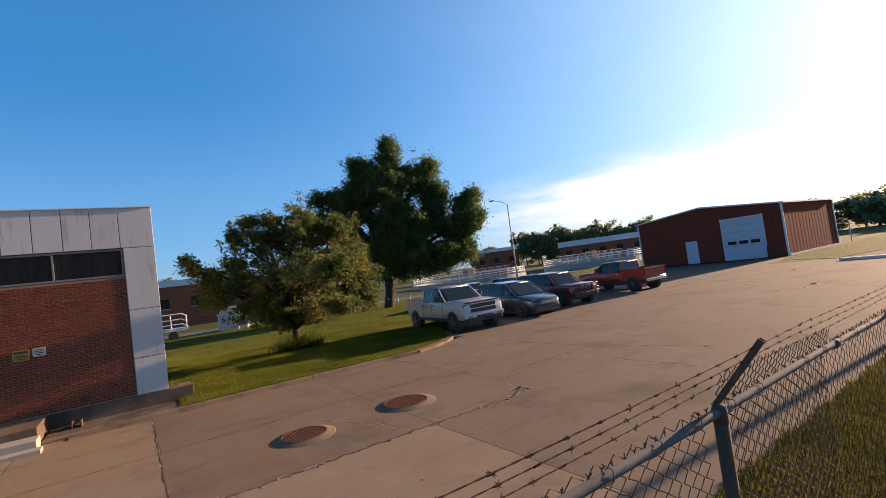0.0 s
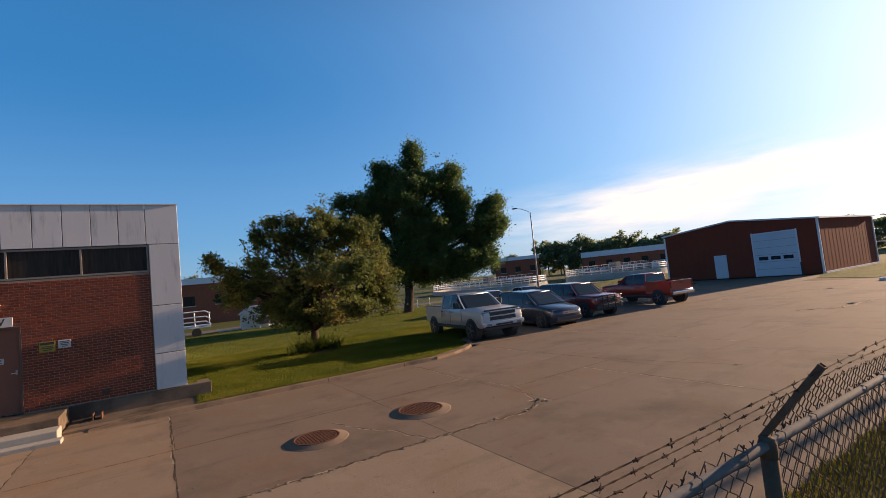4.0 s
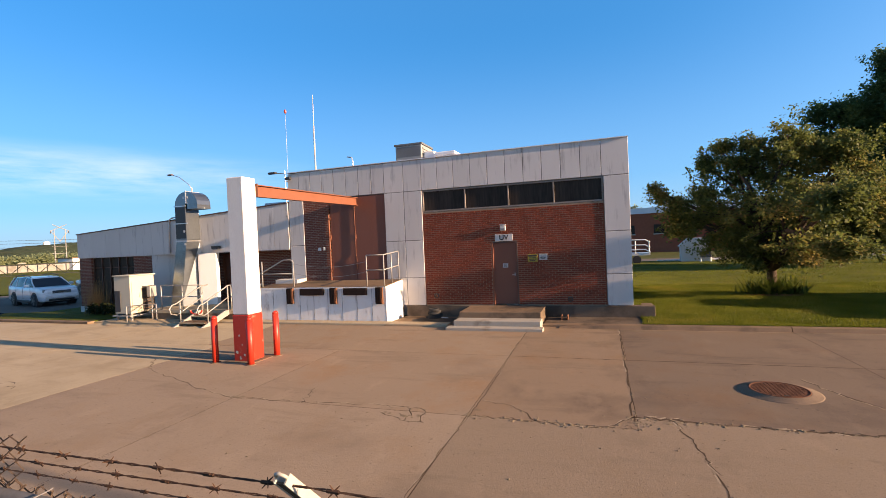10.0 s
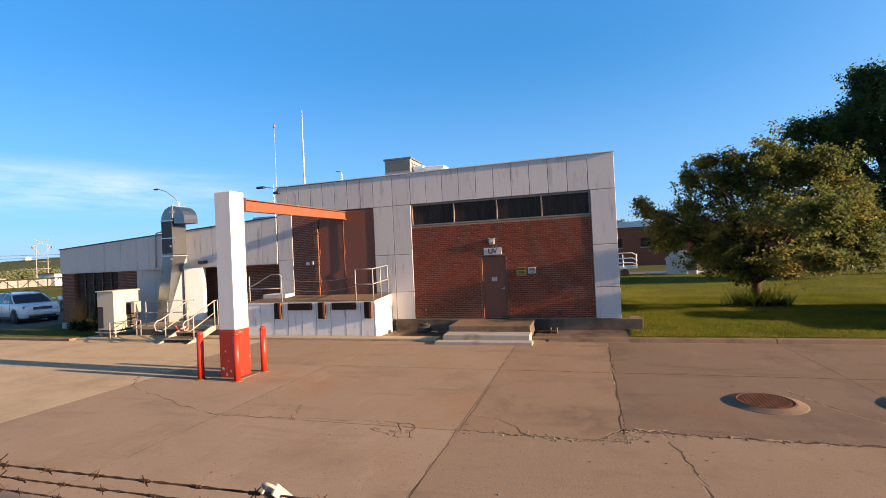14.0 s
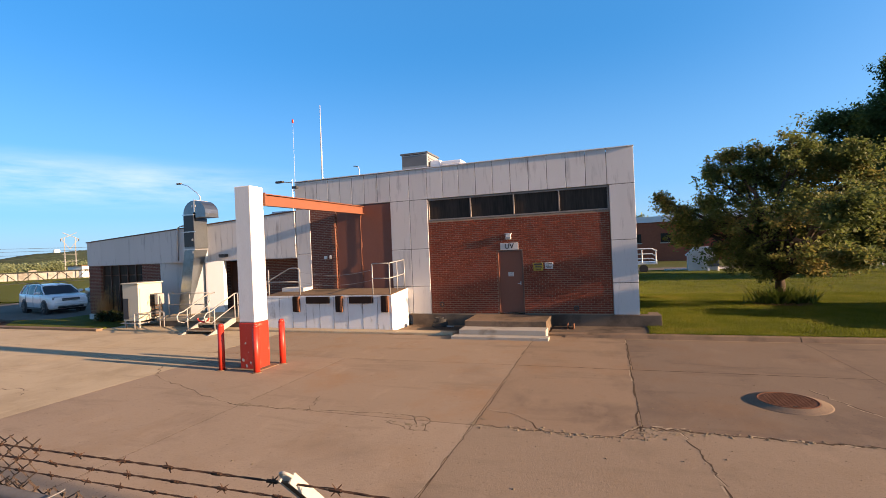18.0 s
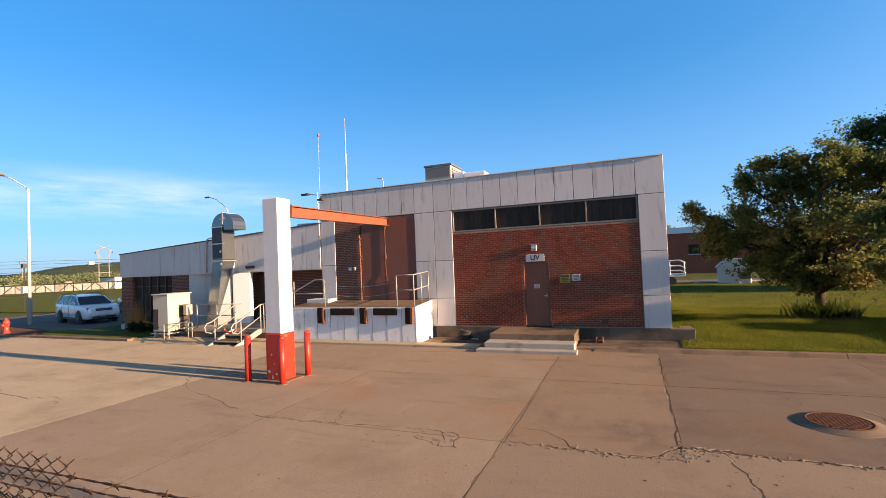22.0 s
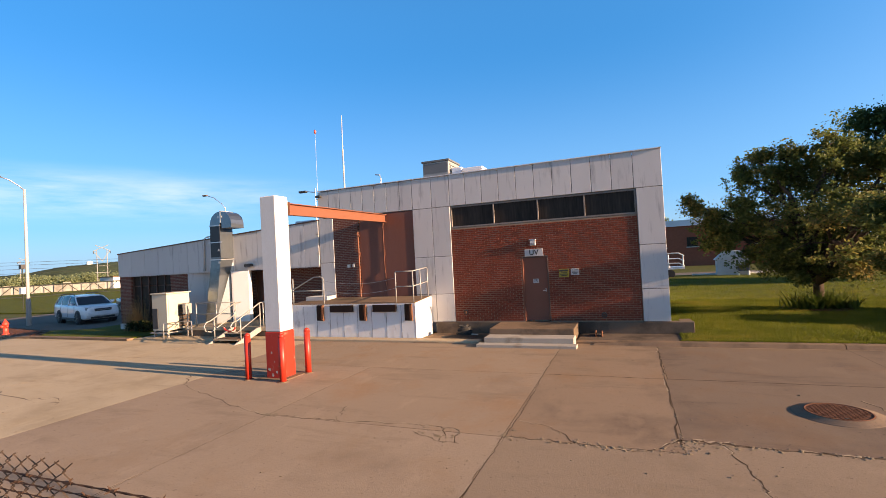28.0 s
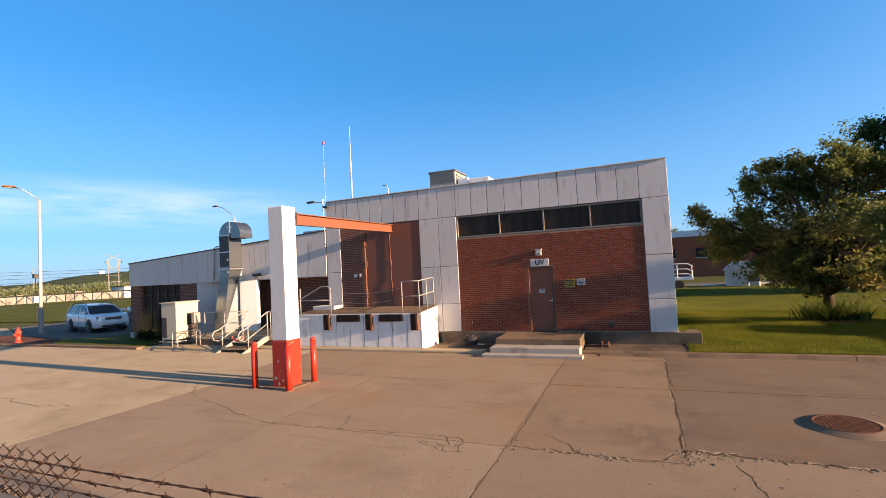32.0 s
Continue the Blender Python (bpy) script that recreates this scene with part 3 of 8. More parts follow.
def spin(profile, sides=20, bm=None, at=(0, 0, 0)):
    """A turned solid from (radius, z) pairs, bottom to top."""
    bm = bm or bmesh.new()
    rings = []
    for r, z in profile:
        rings.append([bm.verts.new((at[0] + r * math.cos(2 * math.pi * k / sides), at[1] + r * math.sin(2 * math.pi * k / sides), at[2] + z)) for k in range(sides)])
    for a, b in zip(rings, rings[1:]):
        for k in range(sides):
            bm.faces.new((a[k], a[(k + 1) % sides], b[(k + 1) % sides], b[k]))
    bm.faces.new(rings[0][::-1])
    bm.faces.new(rings[-1])
    return bm


def raw(name, verts, faces, mat, parent=None, label=""):
    me = bpy.data.meshes.new(name)
    me.from_pydata(verts, [], faces)
    me.materials.append(M[mat])
    ob = new(name, me)
    ob.parent = parent
    return tagged(ob, label) if label else ob


# ---- ground ----
ground = setting("ground", box(-2500, 2500, -2500, 2500, -1.2, -0.22), "field", "wide level grassland round the plant, partly dry", "ground")

# concrete yard: slabs between sawn joints, in three rows and on to both sides
yard_bed = setting("pavement", box(-46, 62, -13.3, -0.72, -0.2, -0.001), "joint", "worn tan concrete yard of large slabs with dirty joints and cracks", "pavement")


def slab(x0, x1, y0, y1, mat="slab", gap=0.005):
    return part("slab", box(x0 + gap, x1 - gap, y0 + gap, y1 - gap, -0.15, 0.0), mat, yard_bed)


def tone(x0, x1, pale):
    """Which pour a slab belongs to, from pale in the west to grey in the middle."""
    if x1 < pale:
        return "new_slab"
    return "warm_slab" if x1 < 1.5 else "old_slab" if 3.8 < x0 < 10.7 else "grey_slab" if x0 > 10 else "slab"


row_a = [-38, -33.6, -29.2, -24.8, -20.4, -16, -11.6, -7.3, 1.45, 3.93, 8.02, 10.72, 14.4, 18.5, 22.6, 26.7, 30.8, 34.9, 39, 43.2]
row_b = [-2.93, 1.45, 3.88, 8.0, 10.6, 14.4, 18.5, 22.6, 26.7, 30.8, 34.9, 39, 43.2]
row_c = [-2.93, 1.45, 7.96, 13.42, 17.5, 21.6, 25.7, 29.8, 33.9, 38, 43.2]
for x0, x1 in zip(row_a, row_a[1:]):
    slab(x0, x1, -5.2, -1.95, tone(x0, x1, -7))
for x0, x1 in zip(row_b, row_b[1:]):
    slab(x0, x1, -8.88 if x1 < 3.9 else -8.5, -5.2, tone(x0, x1, -6.5))
row_w = [-38, -29.2, -20.4, -11.6, -6.8, -2.93]
for x0, x1 in zip(row_w, row_w[1:]):
    slab(x0, x1, -13.2, -5.2, "new_slab" if x1 < -6.5 else "rough_warm")
for x0, x1 in zip(row_c, row_c[1:]):
    if x0 == 1.45:
        part("slab", prism([(1.459, -13.19), (7.951, -13.19), (7.951, -8.509), (3.90, -8.509), (3.86, -8.889), (1.459, -8.889)], -0.15, 0.0), "rough_slab", yard_bed)
    else:
        slab(x0, x1, -13.2, -8.88 if x1 < 3.9 else -8.5, "new_slab" if x1 < -6.5 else "rough_warm" if x1 < 1.5 else "grey_slab" if x0 > 7 else "rough_slab")
for x0, x1 in ((-11.6, -3.2), (-3.2, 1.45), (1.45, 3.93), (3.93, 8.02), (8.02, 10.72), (10.72, 14.4), (14.4, 18.5), (18.5, 22.6), (22.6, 26.7), (26.7, 30.8), (30.8, 34.9), (34.9, 39), (39, 43.2)):
    slab(x0, x1, -1.95, -0.75, "grey_slab" if x0 > 10 else "slab")
setting("far_yard", box(43.2, 50.5, -13.2, 14, -0.15, -0.004), "grey_slab", "worn concrete apron before the metal shed", "pavement")
setting("parking_apron", box(14.35, 43.2, -0.75, 8.2, -0.15, -0.004), "grey_slab", "concrete parking bays under the parked vehicles", "pavement")

# jagged cracks that have opened between and across the slabs
rng = random.Random(5)
chip_v, chip_f = [], []
rim_v, rim_f = [], []


def chip(x, y, s, h):
    """A ragged flake of broken concrete, lying on the slab."""
    base, a = len(chip_v), rng.uniform(0, 6)
    for q in range(6):
        r = s * rng.uniform(0.45, 1.25)
        chip_v.append((x + r * math.cos(a + q * 1.047), y + r * math.sin(a + q * 1.047), 0.0016))
    chip_v.append((x + rng.uniform(-0.3, 0.3) * s, y + rng.uniform(-0.3, 0.3) * s, 0.0016 + h))
    for q in range(6):
        chip_f.append((base + q, base + (q + 1) % 6, base + 6))


def crack(points, width, steps=9, wander=0.05, crumbs=0.8):
    """A thin open crack that wanders along its line."""
    line = []
    for (x0, y0), (x1, y1) in zip(points, points[1:]):
        for k in range(steps):
            f = k / steps
            line.append((x0 + (x1 - x0) * f + rng.uniform(-wander, wander), y0 + (y1 - y0) * f + rng.uniform(-wander, wander)))
    line.append(points[-1])
    verts, faces = [], []
    on, side = rng.random() < crumbs * 0.8, rng.choice((-1, 1))
    for i, (x, y) in enumerate(line):
        a, b = line[max(i - 1, 0)], line[min(i + 1, len(line) - 1)]
        dx, dy = b[0] - a[0], b[1] - a[1]
        d = math.hypot(dx, dy) or 1
        w = width * 0.70 * rng.uniform(0.35, 1.65) / 2
        verts += [(x - dy / d * w, y + dx / d * w, 0.0012), (x + dy / d * w, y - dx / d * w, 0.0012)]
        if i:
            faces.append((2 * i - 2, 2 * i - 1, 2 * i + 1, 2 * i))
            if rng.random() < 0.22:
                on, side = rng.random() < crumbs * 0.8, rng.choice((-1, 1))
            if on:
                b0 = len(rim_v)
                for (qx, qy), ww in ((a, rng.uniform(0.2, 1.0)), ((x, y), rng.uniform(0.2, 1.0))):
                    for o in (w * 0.8, w * 0.8 + width * 1.15 * ww):
                        rim_v.append((qx - dy / d * o * side, qy + dx / d * o * side, 0.0007))
                rim_f.append((b0, b0 + 1, b0 + 3, b0 + 2) if side < 0 else (b0 + 2, b0 + 3, b0 + 1, b0))
            for _ in range(3):
                if rng.random() < crumbs * 0.35:
                    f, off = rng.random(), rng.choice((-1, 1)) * (w + rng.uniform(0.0, 0.035))
                    s = width * rng.uniform(0.15, 0.8) * (2.2 if rng.random() < 0.08 else 1)
                    chip(a[0] + (x - a[0]) * f - dy / d * off, a[1] + (y - a[1]) * f + dx / d * off, s, s * rng.uniform(0.05, 0.3))
    return raw("crack", verts, faces, "crack", yard_bed)


crack([(-7.4, -6.8), (-6.53, -7.6), (-4.83, -8.3), (-3.15, -8.86), (-1.52, -8.87), (0.02, -8.72)], 0.022)
crack([(0.02, -8.72), (0.42, -8.70), (0.74, -8.78), (0.88, -9.3), (0.55, -9.25), (0.05, -9.0)], 0.018, 5)
crack([(0.42, -8.72), (0.60, -9.0), (0.58, -9.25)], 0.02, 5)
crack([(1.50, -8.20), (2.06, -8.32), (2.58, -8.94)], 0.022, 7)
crack([(1.48, -8.88), (2.1, -8.86), (2.7, -8.92), (3.36, -8.95), (3.84, -8.45)], 0.028, 8)
crack([(1.45, -1.3), (1.44, -3.6), (1.47, -5.84), (1.50, -7.2), (1.49, -8.66), (1.43, -10.7), (1.40, -13.0)], 0.02, 16, 0.022)
crack([(3.93, -2.0), (3.90, -5.04), (3.84, -8.36), (3.86, -8.7)], 0.034, 16, 0.025)
crack([(4.40, -8.52), (4.50, -9.3), (4.62, -10.0), (4.58, -11.6), (4.7, -13.1)], 0.024, 9)
crack([(3.84, -8.43), (5.16, -8.52), (6.46, -8.48), (7.96, -8.52), (9.68, -8.62), (10.29, -8.33)], 0.055, 20)
crack([(-2.95, -7.14), (-2.95, -8.8), (-2.92, -10.33), (-2.86, -13)], 0.007, 12, 0.03, 1.0)
crack([(-1.52, -8.87), (-1.58, -8.5), (-1.72, -8.15)], 0.02, 5)
crack([(6.7, -6.1), (7.0, -7.1), (7.35, -7.6), (7.6, -8.4)], 0.030, 7)
crack([(10.30, -1.33), (10.78, -2.59), (10.56, -5.14)], 0.03, 9, 0.02)
crack([(8.3, -5.2), (10.56, -5.14)], 0.03, 12, 0.015)
crack([(10.56, -5.14), (10.80, -6.2), (10.86, -6.94), (10.29, -8.33)], 0.026, 8, 0.02)
crack([(10.2, -8.2), (10.45, -8.28), (10.40, -8.42)], 0.11, 3, 0.03)
crack([(14.19, -1.35), (14.30, -4.0), (14.53, -6.86), (15.35, -9.9)], 0.04, 14, 0.02)
crack([(14.53, -6.86), (13.34, -6.88), (10.9, -6.94)], 0.034, 14, 0.03, 0.2)
crack([(13.34, -6.88), (13.40, -10.8)], 0.04, 14, 0.012)
crack([(30.2, -0.5), (31.8, -3.2), (31.0, -5.0)], 0.12, 7, 0.15)
crack([(25.97, -7.15), (26.7, -8.0), (29.5, -8.4)], 0.12, 7, 0.15)
crack([(36, -4.0), (36.5, -6.6), (38.2, -8.4)], 0.12, 7, 0.15)
crack([(1.5, -5.2), (3.9, -5.21), (8.0, -5.2), (10.5, -5.2)], 0.034, 26, 0.008, 0.1)
crack([(18.4, -1.0), (18.7, -5.2), (18.2, -9.0)], 0.04, 9, 0.06)
crack([(-12.0, -8.9), (-9.6, -9.3), (-8.9, -9.0), (-8.2, -9.4)], 0.02, 6, 0.1)

raw("spalled_edge", rim_v, rim_f, "spall", yard_bed, "pale crumbled edge of a crack")

# broken edges along the long joints, thick where slabs meet
for _ in range(260):
    k = rng.random()
    if k < 0.45:
        x, y = rng.uniform(3.9, 8.6), -8.5 + rng.gauss(0, 0.04)
    elif k < 0.75:
        x, y = rng.uniform(1.4, 3.9), -8.9 + rng.gauss(0, 0.05)
    elif k < 0.9:
        x, y = rng.gauss(3.88, 0.12), rng.gauss(-8.62, 0.16)
    else:
        x, y = rng.uniform(-0.2, 0.9), rng.uniform(-9.2, -8.7)
    s = rng.uniform(0.006, 0.03)
    chip(x, y, s, s * rng.uniform(0.1, 0.5))
for x0, y0, x1, y1 in ((2.65, -8.97, 3.45, -8.86), (0.15, -9.15, 0.75, -8.85), (-2.98, -8.95, -2.7, -8.8), (4.2, -8.62, 4.9, -8.5), (1.35, -8.95, 1.6, -8.6)):
    for _ in range(9):
        s = rng.uniform(0.02, 0.065)
        chip(rng.uniform(x0, x1), rng.uniform(y0, y1), s, s * rng.uniform(0.02, 0.12))
for _ in range(280):
    s = rng.uniform(0.006, 0.022)
    chip(rng.uniform(-9, 14), rng.uniform(-12.8, -1.2), s, s * 0.5)
tagged(raw("rubble", chip_v, chip_f, "rubble"), "crumbled concrete bits along open slab joints and cracks", "rubble", "", "stuff")

# kerb and lawn beside the building
kerb_back = [(11.8, -1.55), (12.6, -1.27), (13.2, -1.0), (13.6, -0.75), (13.95, -0.45), (14.31, -0.1)]
lawn_edge = [(4.62, -1.55)] + kerb_back + [(14.66, 0.75), (14.95, 1.5), (15.6, 2.1), (17.4, 2.5), (17.6, 8.3), (46, 8.3), (46, 31), (-1.5, 31), (-1.5, 6.2), (4.62, 6.2)]


setting("lawn", prism(lawn_edge, -0.2, 0.06), "grass", "mown green lawn with dry patches beside the building", "lawn")
kerb_profile = [(-1.88, -0.15), (-1.55, -0.15), (-1.55, 0.105), (-1.76, 0.11), (-1.81, 0.098), (-1.87, 0.0)]
kerb_line = setting("kerb", extrude_x(kerb_profile, 3.95, 8.005), "kerb", "worn tan concrete kerb between yard and lawn", "kerb")
for x0, x1 in ((8.025, 10.54), (10.56, 11.8)):
    part("kerb_stone", extrude_x(kerb_profile, x0, x1), "kerb", kerb_line)
part("kerb_end", prism([(11.8, -1.86), (12.7, -1.57), (13.4, -1.2), (13.82, -0.9), (14.2, -0.5), (14.5, -0.1), (14.80, 0.72), (14.68, 0.76)] + kerb_back[::-1], -0.15, 0.104), "kerb", kerb_line)
# where the kerb runs out before the steps
bm = bmesh.new()
ramp_a, ramp_b = ([bm.verts.new((x, y, z if z < 0 else z * k)) for y, z in kerb_profile] for x, k in ((2.3, 0.2), (3.95, 1.0)))
bm.faces.new(ramp_a), bm.faces.new(ramp_b[::-1])
for i in range(6):
    bm.faces.new((ramp_a[i], ramp_b[i], ramp_b[(i + 1) % 6], ramp_a[(i + 1) % 6]))
bmesh.ops.recalc_face_normals(bm, faces=bm.faces)
part("kerb_ramp", bm, "kerb", kerb_line)
setting("side_walk", box(1.97, 4.62, -1.553, -0.11, -0.15, 0.04), "kerb", "stained concrete walk between kerb and wall", "pavement")

# grass on the near side of the fence
verge = setting("verge", box(-46, 60, -40, -13.15, -0.2, 0.03), "verge", "rough green verge along the chain-link fence", "grass")

# the road, beds and lawns beyond the low wing
setting("road", prism([(-130, 1.2), (-60, 5.2), (-40.5, 4.2), (-31.8, 0.8), (-26, -2.6), (-46, -2.6), (-130, -20)], -0.21, -0.05), "new_slab", "pale concrete road past the low wing", "road")
setting("car_park", prism([(-40, 8.2), (-40, 4.2), (-31.8, 0.8), (-24.8, -0.2), (-22.5, 1.2), (-22.5, 13.5), (-40, 14)], -0.21, -0.045), "asphalt", "asphalt parking bay by the low wing", "road")
setting("lawn_west", prism([(-22.4, -0.2), (-24.6, -0.7), (-22.6, -2.2), (-16.2, -2.35), (-15.9, -0.1), (-20.0, -0.05), (-20.2, 12), (-22.4, 12)], -0.2, 0.06), "grass", "small strip of lawn at the low wing", "lawn")
setting("mulch_bed", prism([(-25.0, -0.9), (-31.2, 0.3), (-33.5, -0.4), (-30, -1.9), (-25.5, -2.4), (-23.4, -2.2)], -0.2, 0.05), "mulch", "bed of red-brown mulch round the hydrant", "ground")
kerb_west = setting("kerb_west", prism([(-15.9, -2.65), (-15.9, -2.35), (-22.7, -2.25), (-25.5, -2.45), (-31.5, -1.6), (-31.6, -1.85), (-25.5, -2.75), (-22.7, -2.55)], -0.2, 0.085), "kerb", "pale concrete kerb along the driveway", "kerb")
setting("lawn_far_west", box(-150, -41, 9.0, 60, -0.2, -0.1), "grass", "wide mown lawn beyond the road", "lawn")
setting("service_road", box(-1.5, 62, 31, 37.5, -0.2, -0.06), "asphalt", "pale service road behind the lawn", "road")


# ---- main building ----
FX0, FX1 = -8.12, 4.46        # facade from end to end; it stands in the plane y = 0
RX0, RX1 = -7.42, -3.95       # brick and doors over the dock
SILL = 0.43
building = thing("building", "one-storey plant building with white concrete panels and red brick", "building")
part("core", box(FX0 + 0.03, FX1 - 0.03, 0.22, 14, 0.0, 5.5), "panel", building)
part("roof", box(FX0 + 0.1, FX1 - 0.1, 0.1, 13.9, 5.5, 5.56), "roof_white", building, "flat pale roof")
part("plinth", box(-3.2, FX1 + 0.6, -0.10, 0.2, -0.1, 0.40, 0.012), "plinth", building, "stained concrete plinth")
part("plinth_return", box(FX1 + 0.28, FX1 + 0.6, 0.21, 0.9, -0.1, 0.36, 0.012), "plinth", building)


def panel(x0, x1, z0, z1, y0=-0.03, y1=0.2, z1b=None, gap=0.009, mat="panel", name="panel"):
    """One cast panel; z1b: its top at the right-hand end, where it slopes."""
    bm = bmesh.new()
    zb = z1 if z1b is None else z1b
    c = [(x0 + gap, z0 + gap), (x1 - gap, z0 + gap), (x1 - gap, zb - gap), (x0 + gap, z1 - gap)]
    f, k = ([bm.verts.new((x, y, z)) for x, z in c] for y in (y0, y1))
    bm.faces.new(f)
    bm.faces.new(k[::-1])
    for i in range(4):
        bm.faces.new((f[i], k[i], k[(i + 1) % 4], f[(i + 1) % 4]))
    bmesh.ops.bevel(bm, geom=list(bm.edges), offset=0.006, segments=1, affect="EDGES")
    return part(name, bm, mat, building)


def top_at(x):
    """The parapet falls a little to the west."""
    return 5.71 + (x - FX1) * 0.0085


part("joint_backing", box(FX0 + 0.02, FX1 - 0.02, -0.016, 0.215, 4.56, 5.56), "panel_edge", building)
part("pier_backing", box(3.70, FX1 - 0.02, -0.016, 0.215, 0.42, 4.54), "panel_edge", building)
part("pier_backing_mid", box(RX1 + 0.02, -2.48, -0.016, 0.215, 0.42, 4.54), "panel_edge", building)
part("pier_backing_west", box(FX0 + 0.02, RX0 - 0.05, -0.016, 0.215, 0.42, 4.54), "panel_edge", building)
fascia = [FX0, -7.62, -7.10, -6.58, -6.06, -5.53, -5.0, -4.46, -3.94, -3.17, -2.47, -1.87, -1.27, -0.66, -0.05, 0.56, 1.17, 1.78, 2.39, 3.0, 3.64, FX1]
for x0, x1 in zip(fascia, fascia[1:]):
    panel(x0, x1, 4.53, top_at(x0), z1b=top_at(x1))
for x0, x1, cuts in ((3.69, FX1, (0.40, 1.41, 2.77, 4.53)), (-3.17, -2.47, (0.40, 1.40, 2.75, 4.53)), (RX1, -3.17, (0.40, 1.40, 2.75, 4.53)), (FX0, RX0 - 0.032, (0.40, 1.40, 2.75, 4.53))):
    for z0, z1 in zip(cuts, cuts[1:]):
        panel(x0, x1, z0, z1)
part("coping", extrude_x([(-0.075, -0.012), (0.215, -0.012), (0.215, 0.014), (-0.075, 0.014)], FX0, FX1), "roof_white", building, "thin metal coping").matrix_world = Matrix.Translation((0, 0, 5.71)) @ Matrix(((1, 0, 0, 0), (0, 1, 0, 0), (0.0085, 0, 1, -0.0085 * FX1), (0, 0, 0, 1)))
part("end_wall", box(FX1 - 0.025, FX1, 0.22, 14, 0.0, 5.68), "panel", building, "white panelled end wall")
part("end_wall_west", box(FX0, FX0 + 0.025, 0.22, 14, 0.0, 5.58), "panel", building)

# window band
band = part("window_band", box(-2.46, 3.68, 0.10, 0.2, 3.74, 4.52), "brown_dark", building, "dark band of four fixed windows")
for x0, x1 in ((-2.40, -0.90), (-0.86, 0.62), (0.66, 2.12), (2.16, 3.63)):
    part("pane", box(x0, x1, 0.055, 0.09, 3.80, 4.47), "window", band)
part("frame", box(-2.46, 3.68, -0.005, 0.1, 4.47, 4.515), "window_frame", band)
part("frame", box(-2.46, 3.68, -0.012, 0.1, 3.745, 3.795), "window_frame", band)
for x in (-2.44, -0.88, 0.64, 2.14, 3.655):
    part("mullion", box(x - 0.02, x + 0.02, -0.008, 0.1, 3.797, 4.468), "window_frame", band)

# entrance
DX0, DX1, DZ = 0.0, 0.885, 2.58
entrance = part("entrance_door", box(DX0 + 0.05, DX1 - 0.05, 0.03, 0.075, SILL + 0.02, DZ - 0.05, 0.004), "brown", building, "brown painted steel door")
for x0, x1, z0, z1 in ((DX0, DX0 + 0.05, SILL, DZ), (DX1 - 0.05, DX1, SILL, DZ), (DX0 + 0.052, DX1 - 0.052, DZ - 0.05, DZ)):
    part("door_frame", box(x0, x1, -0.012, 0.1, z0, z1, 0.004), "brown_dark" if x1 > 0.1 else "rust", entrance)
part("handle", tube([(0.77, 0.03, 1.44), (0.77, -0.04, 1.44), (0.68, -0.04, 1.44)], 0.011, 8), "steel", entrance, "steel lever handle", True)
part("lock_plate", box(0.75, 0.79, 0.018, 0.032, 1.39, 1.51), "rail", entrance)
part("notice", box(0.36, 0.54, 0.02, 0.029, 1.69, 1.83), "sign_white", entrance, "small grey notice")
for k, w in ((0, 0.13), (1, 0.10), (2, 0.12)):
    part("notice_line", box(0.45 - w / 2, 0.45 + w / 2, 0.016, 0.022, 1.795 - k * 0.038, 1.81 - k * 0.038), "ink", entrance)


def words(text, size, x, y, z, mat, parent, name="lettering"):
    cu = bpy.data.curves.new(name, "FONT")
    cu.body, cu.size, cu.align_x, cu.align_y, cu.extrude = text, size, "CENTER", "CENTER", 0.002
    cu.offset = size * 0.022
    tmp = new("tmp_text", cu)
    me = bpy.data.meshes.new_from_object(tmp.evaluated_get(bpy.context.evaluated_depsgraph_get()))
    bpy.data.objects.remove(tmp)
    me.materials.clear()
    me.materials.append(M[mat])
    ob = new(name, me)
    ob.parent = parent
    ob.matrix_world = pose(x, y, z, 90, 0, 0)
    return ob


uv_sign = thing("sign", "white sign plate with black letters above the door", "sign")
part("plate", box(0.13, 0.74, -0.03, -0.012, 2.59, 2.83, 0.004), "sign_white", uv_sign)
words("UV", 0.24, 0.435, -0.036, 2.71, "ink", uv_sign)
yellow_sign = thing("warning_sign", "yellow warning sign with dark lettering on the brick wall", "sign")
part("plate", box(1.22, 1.54, -0.03, -0.012, 1.86, 2.12, 0.003), "sign_yellow", yellow_sign)
part("header", box(1.24, 1.52, -0.035, -0.029, 2.04, 2.10), "ink", yellow_sign)
for k, w in enumerate((0.22, 0.25, 0.18)):
    part("text_bar", box(1.38 - w / 2, 1.38 + w / 2, -0.035, -0.029, 1.985 - 0.045 * k, 2.008 - 0.045 * k), "ink", yellow_sign)
white_sign = thing("notice_sign", "small white notice sign beside a yellow one", "sign")
part("plate", box(1.60, 1.86, -0.03, -0.012, 1.91, 2.12, 0.003), "sign_white", white_sign)
for k, w in enumerate((0.20, 0.17, 0.19, 0.12)):
    part("text_bar", box(1.73 - w / 2, 1.73 + w / 2, -0.035, -0.029, 2.072 - 0.042 * k, 2.090 - 0.042 * k), "ink", white_sign)

wall_lamp = thing("wall_lamp", "small white wall lamp on a bracket over the door sign", "lamp")
part("back_plate", box(0.39, 0.47, -0.04, -0.012, 2.98, 3.16, 0.004), "sign_white", wall_lamp)
part("housing", box(0.33, 0.52, -0.085, -0.041, 2.94, 3.13, 0.015), "panel", wall_lamp)
part("hood", box(0.31, 0.54, -0.11, -0.03, 3.135, 3.16, 0.006), "steel", wall_lamp)
part("lens", box(0.35, 0.50, -0.10, -0.0855, 2.955, 3.03, 0.006), "headlight", wall_lamp)

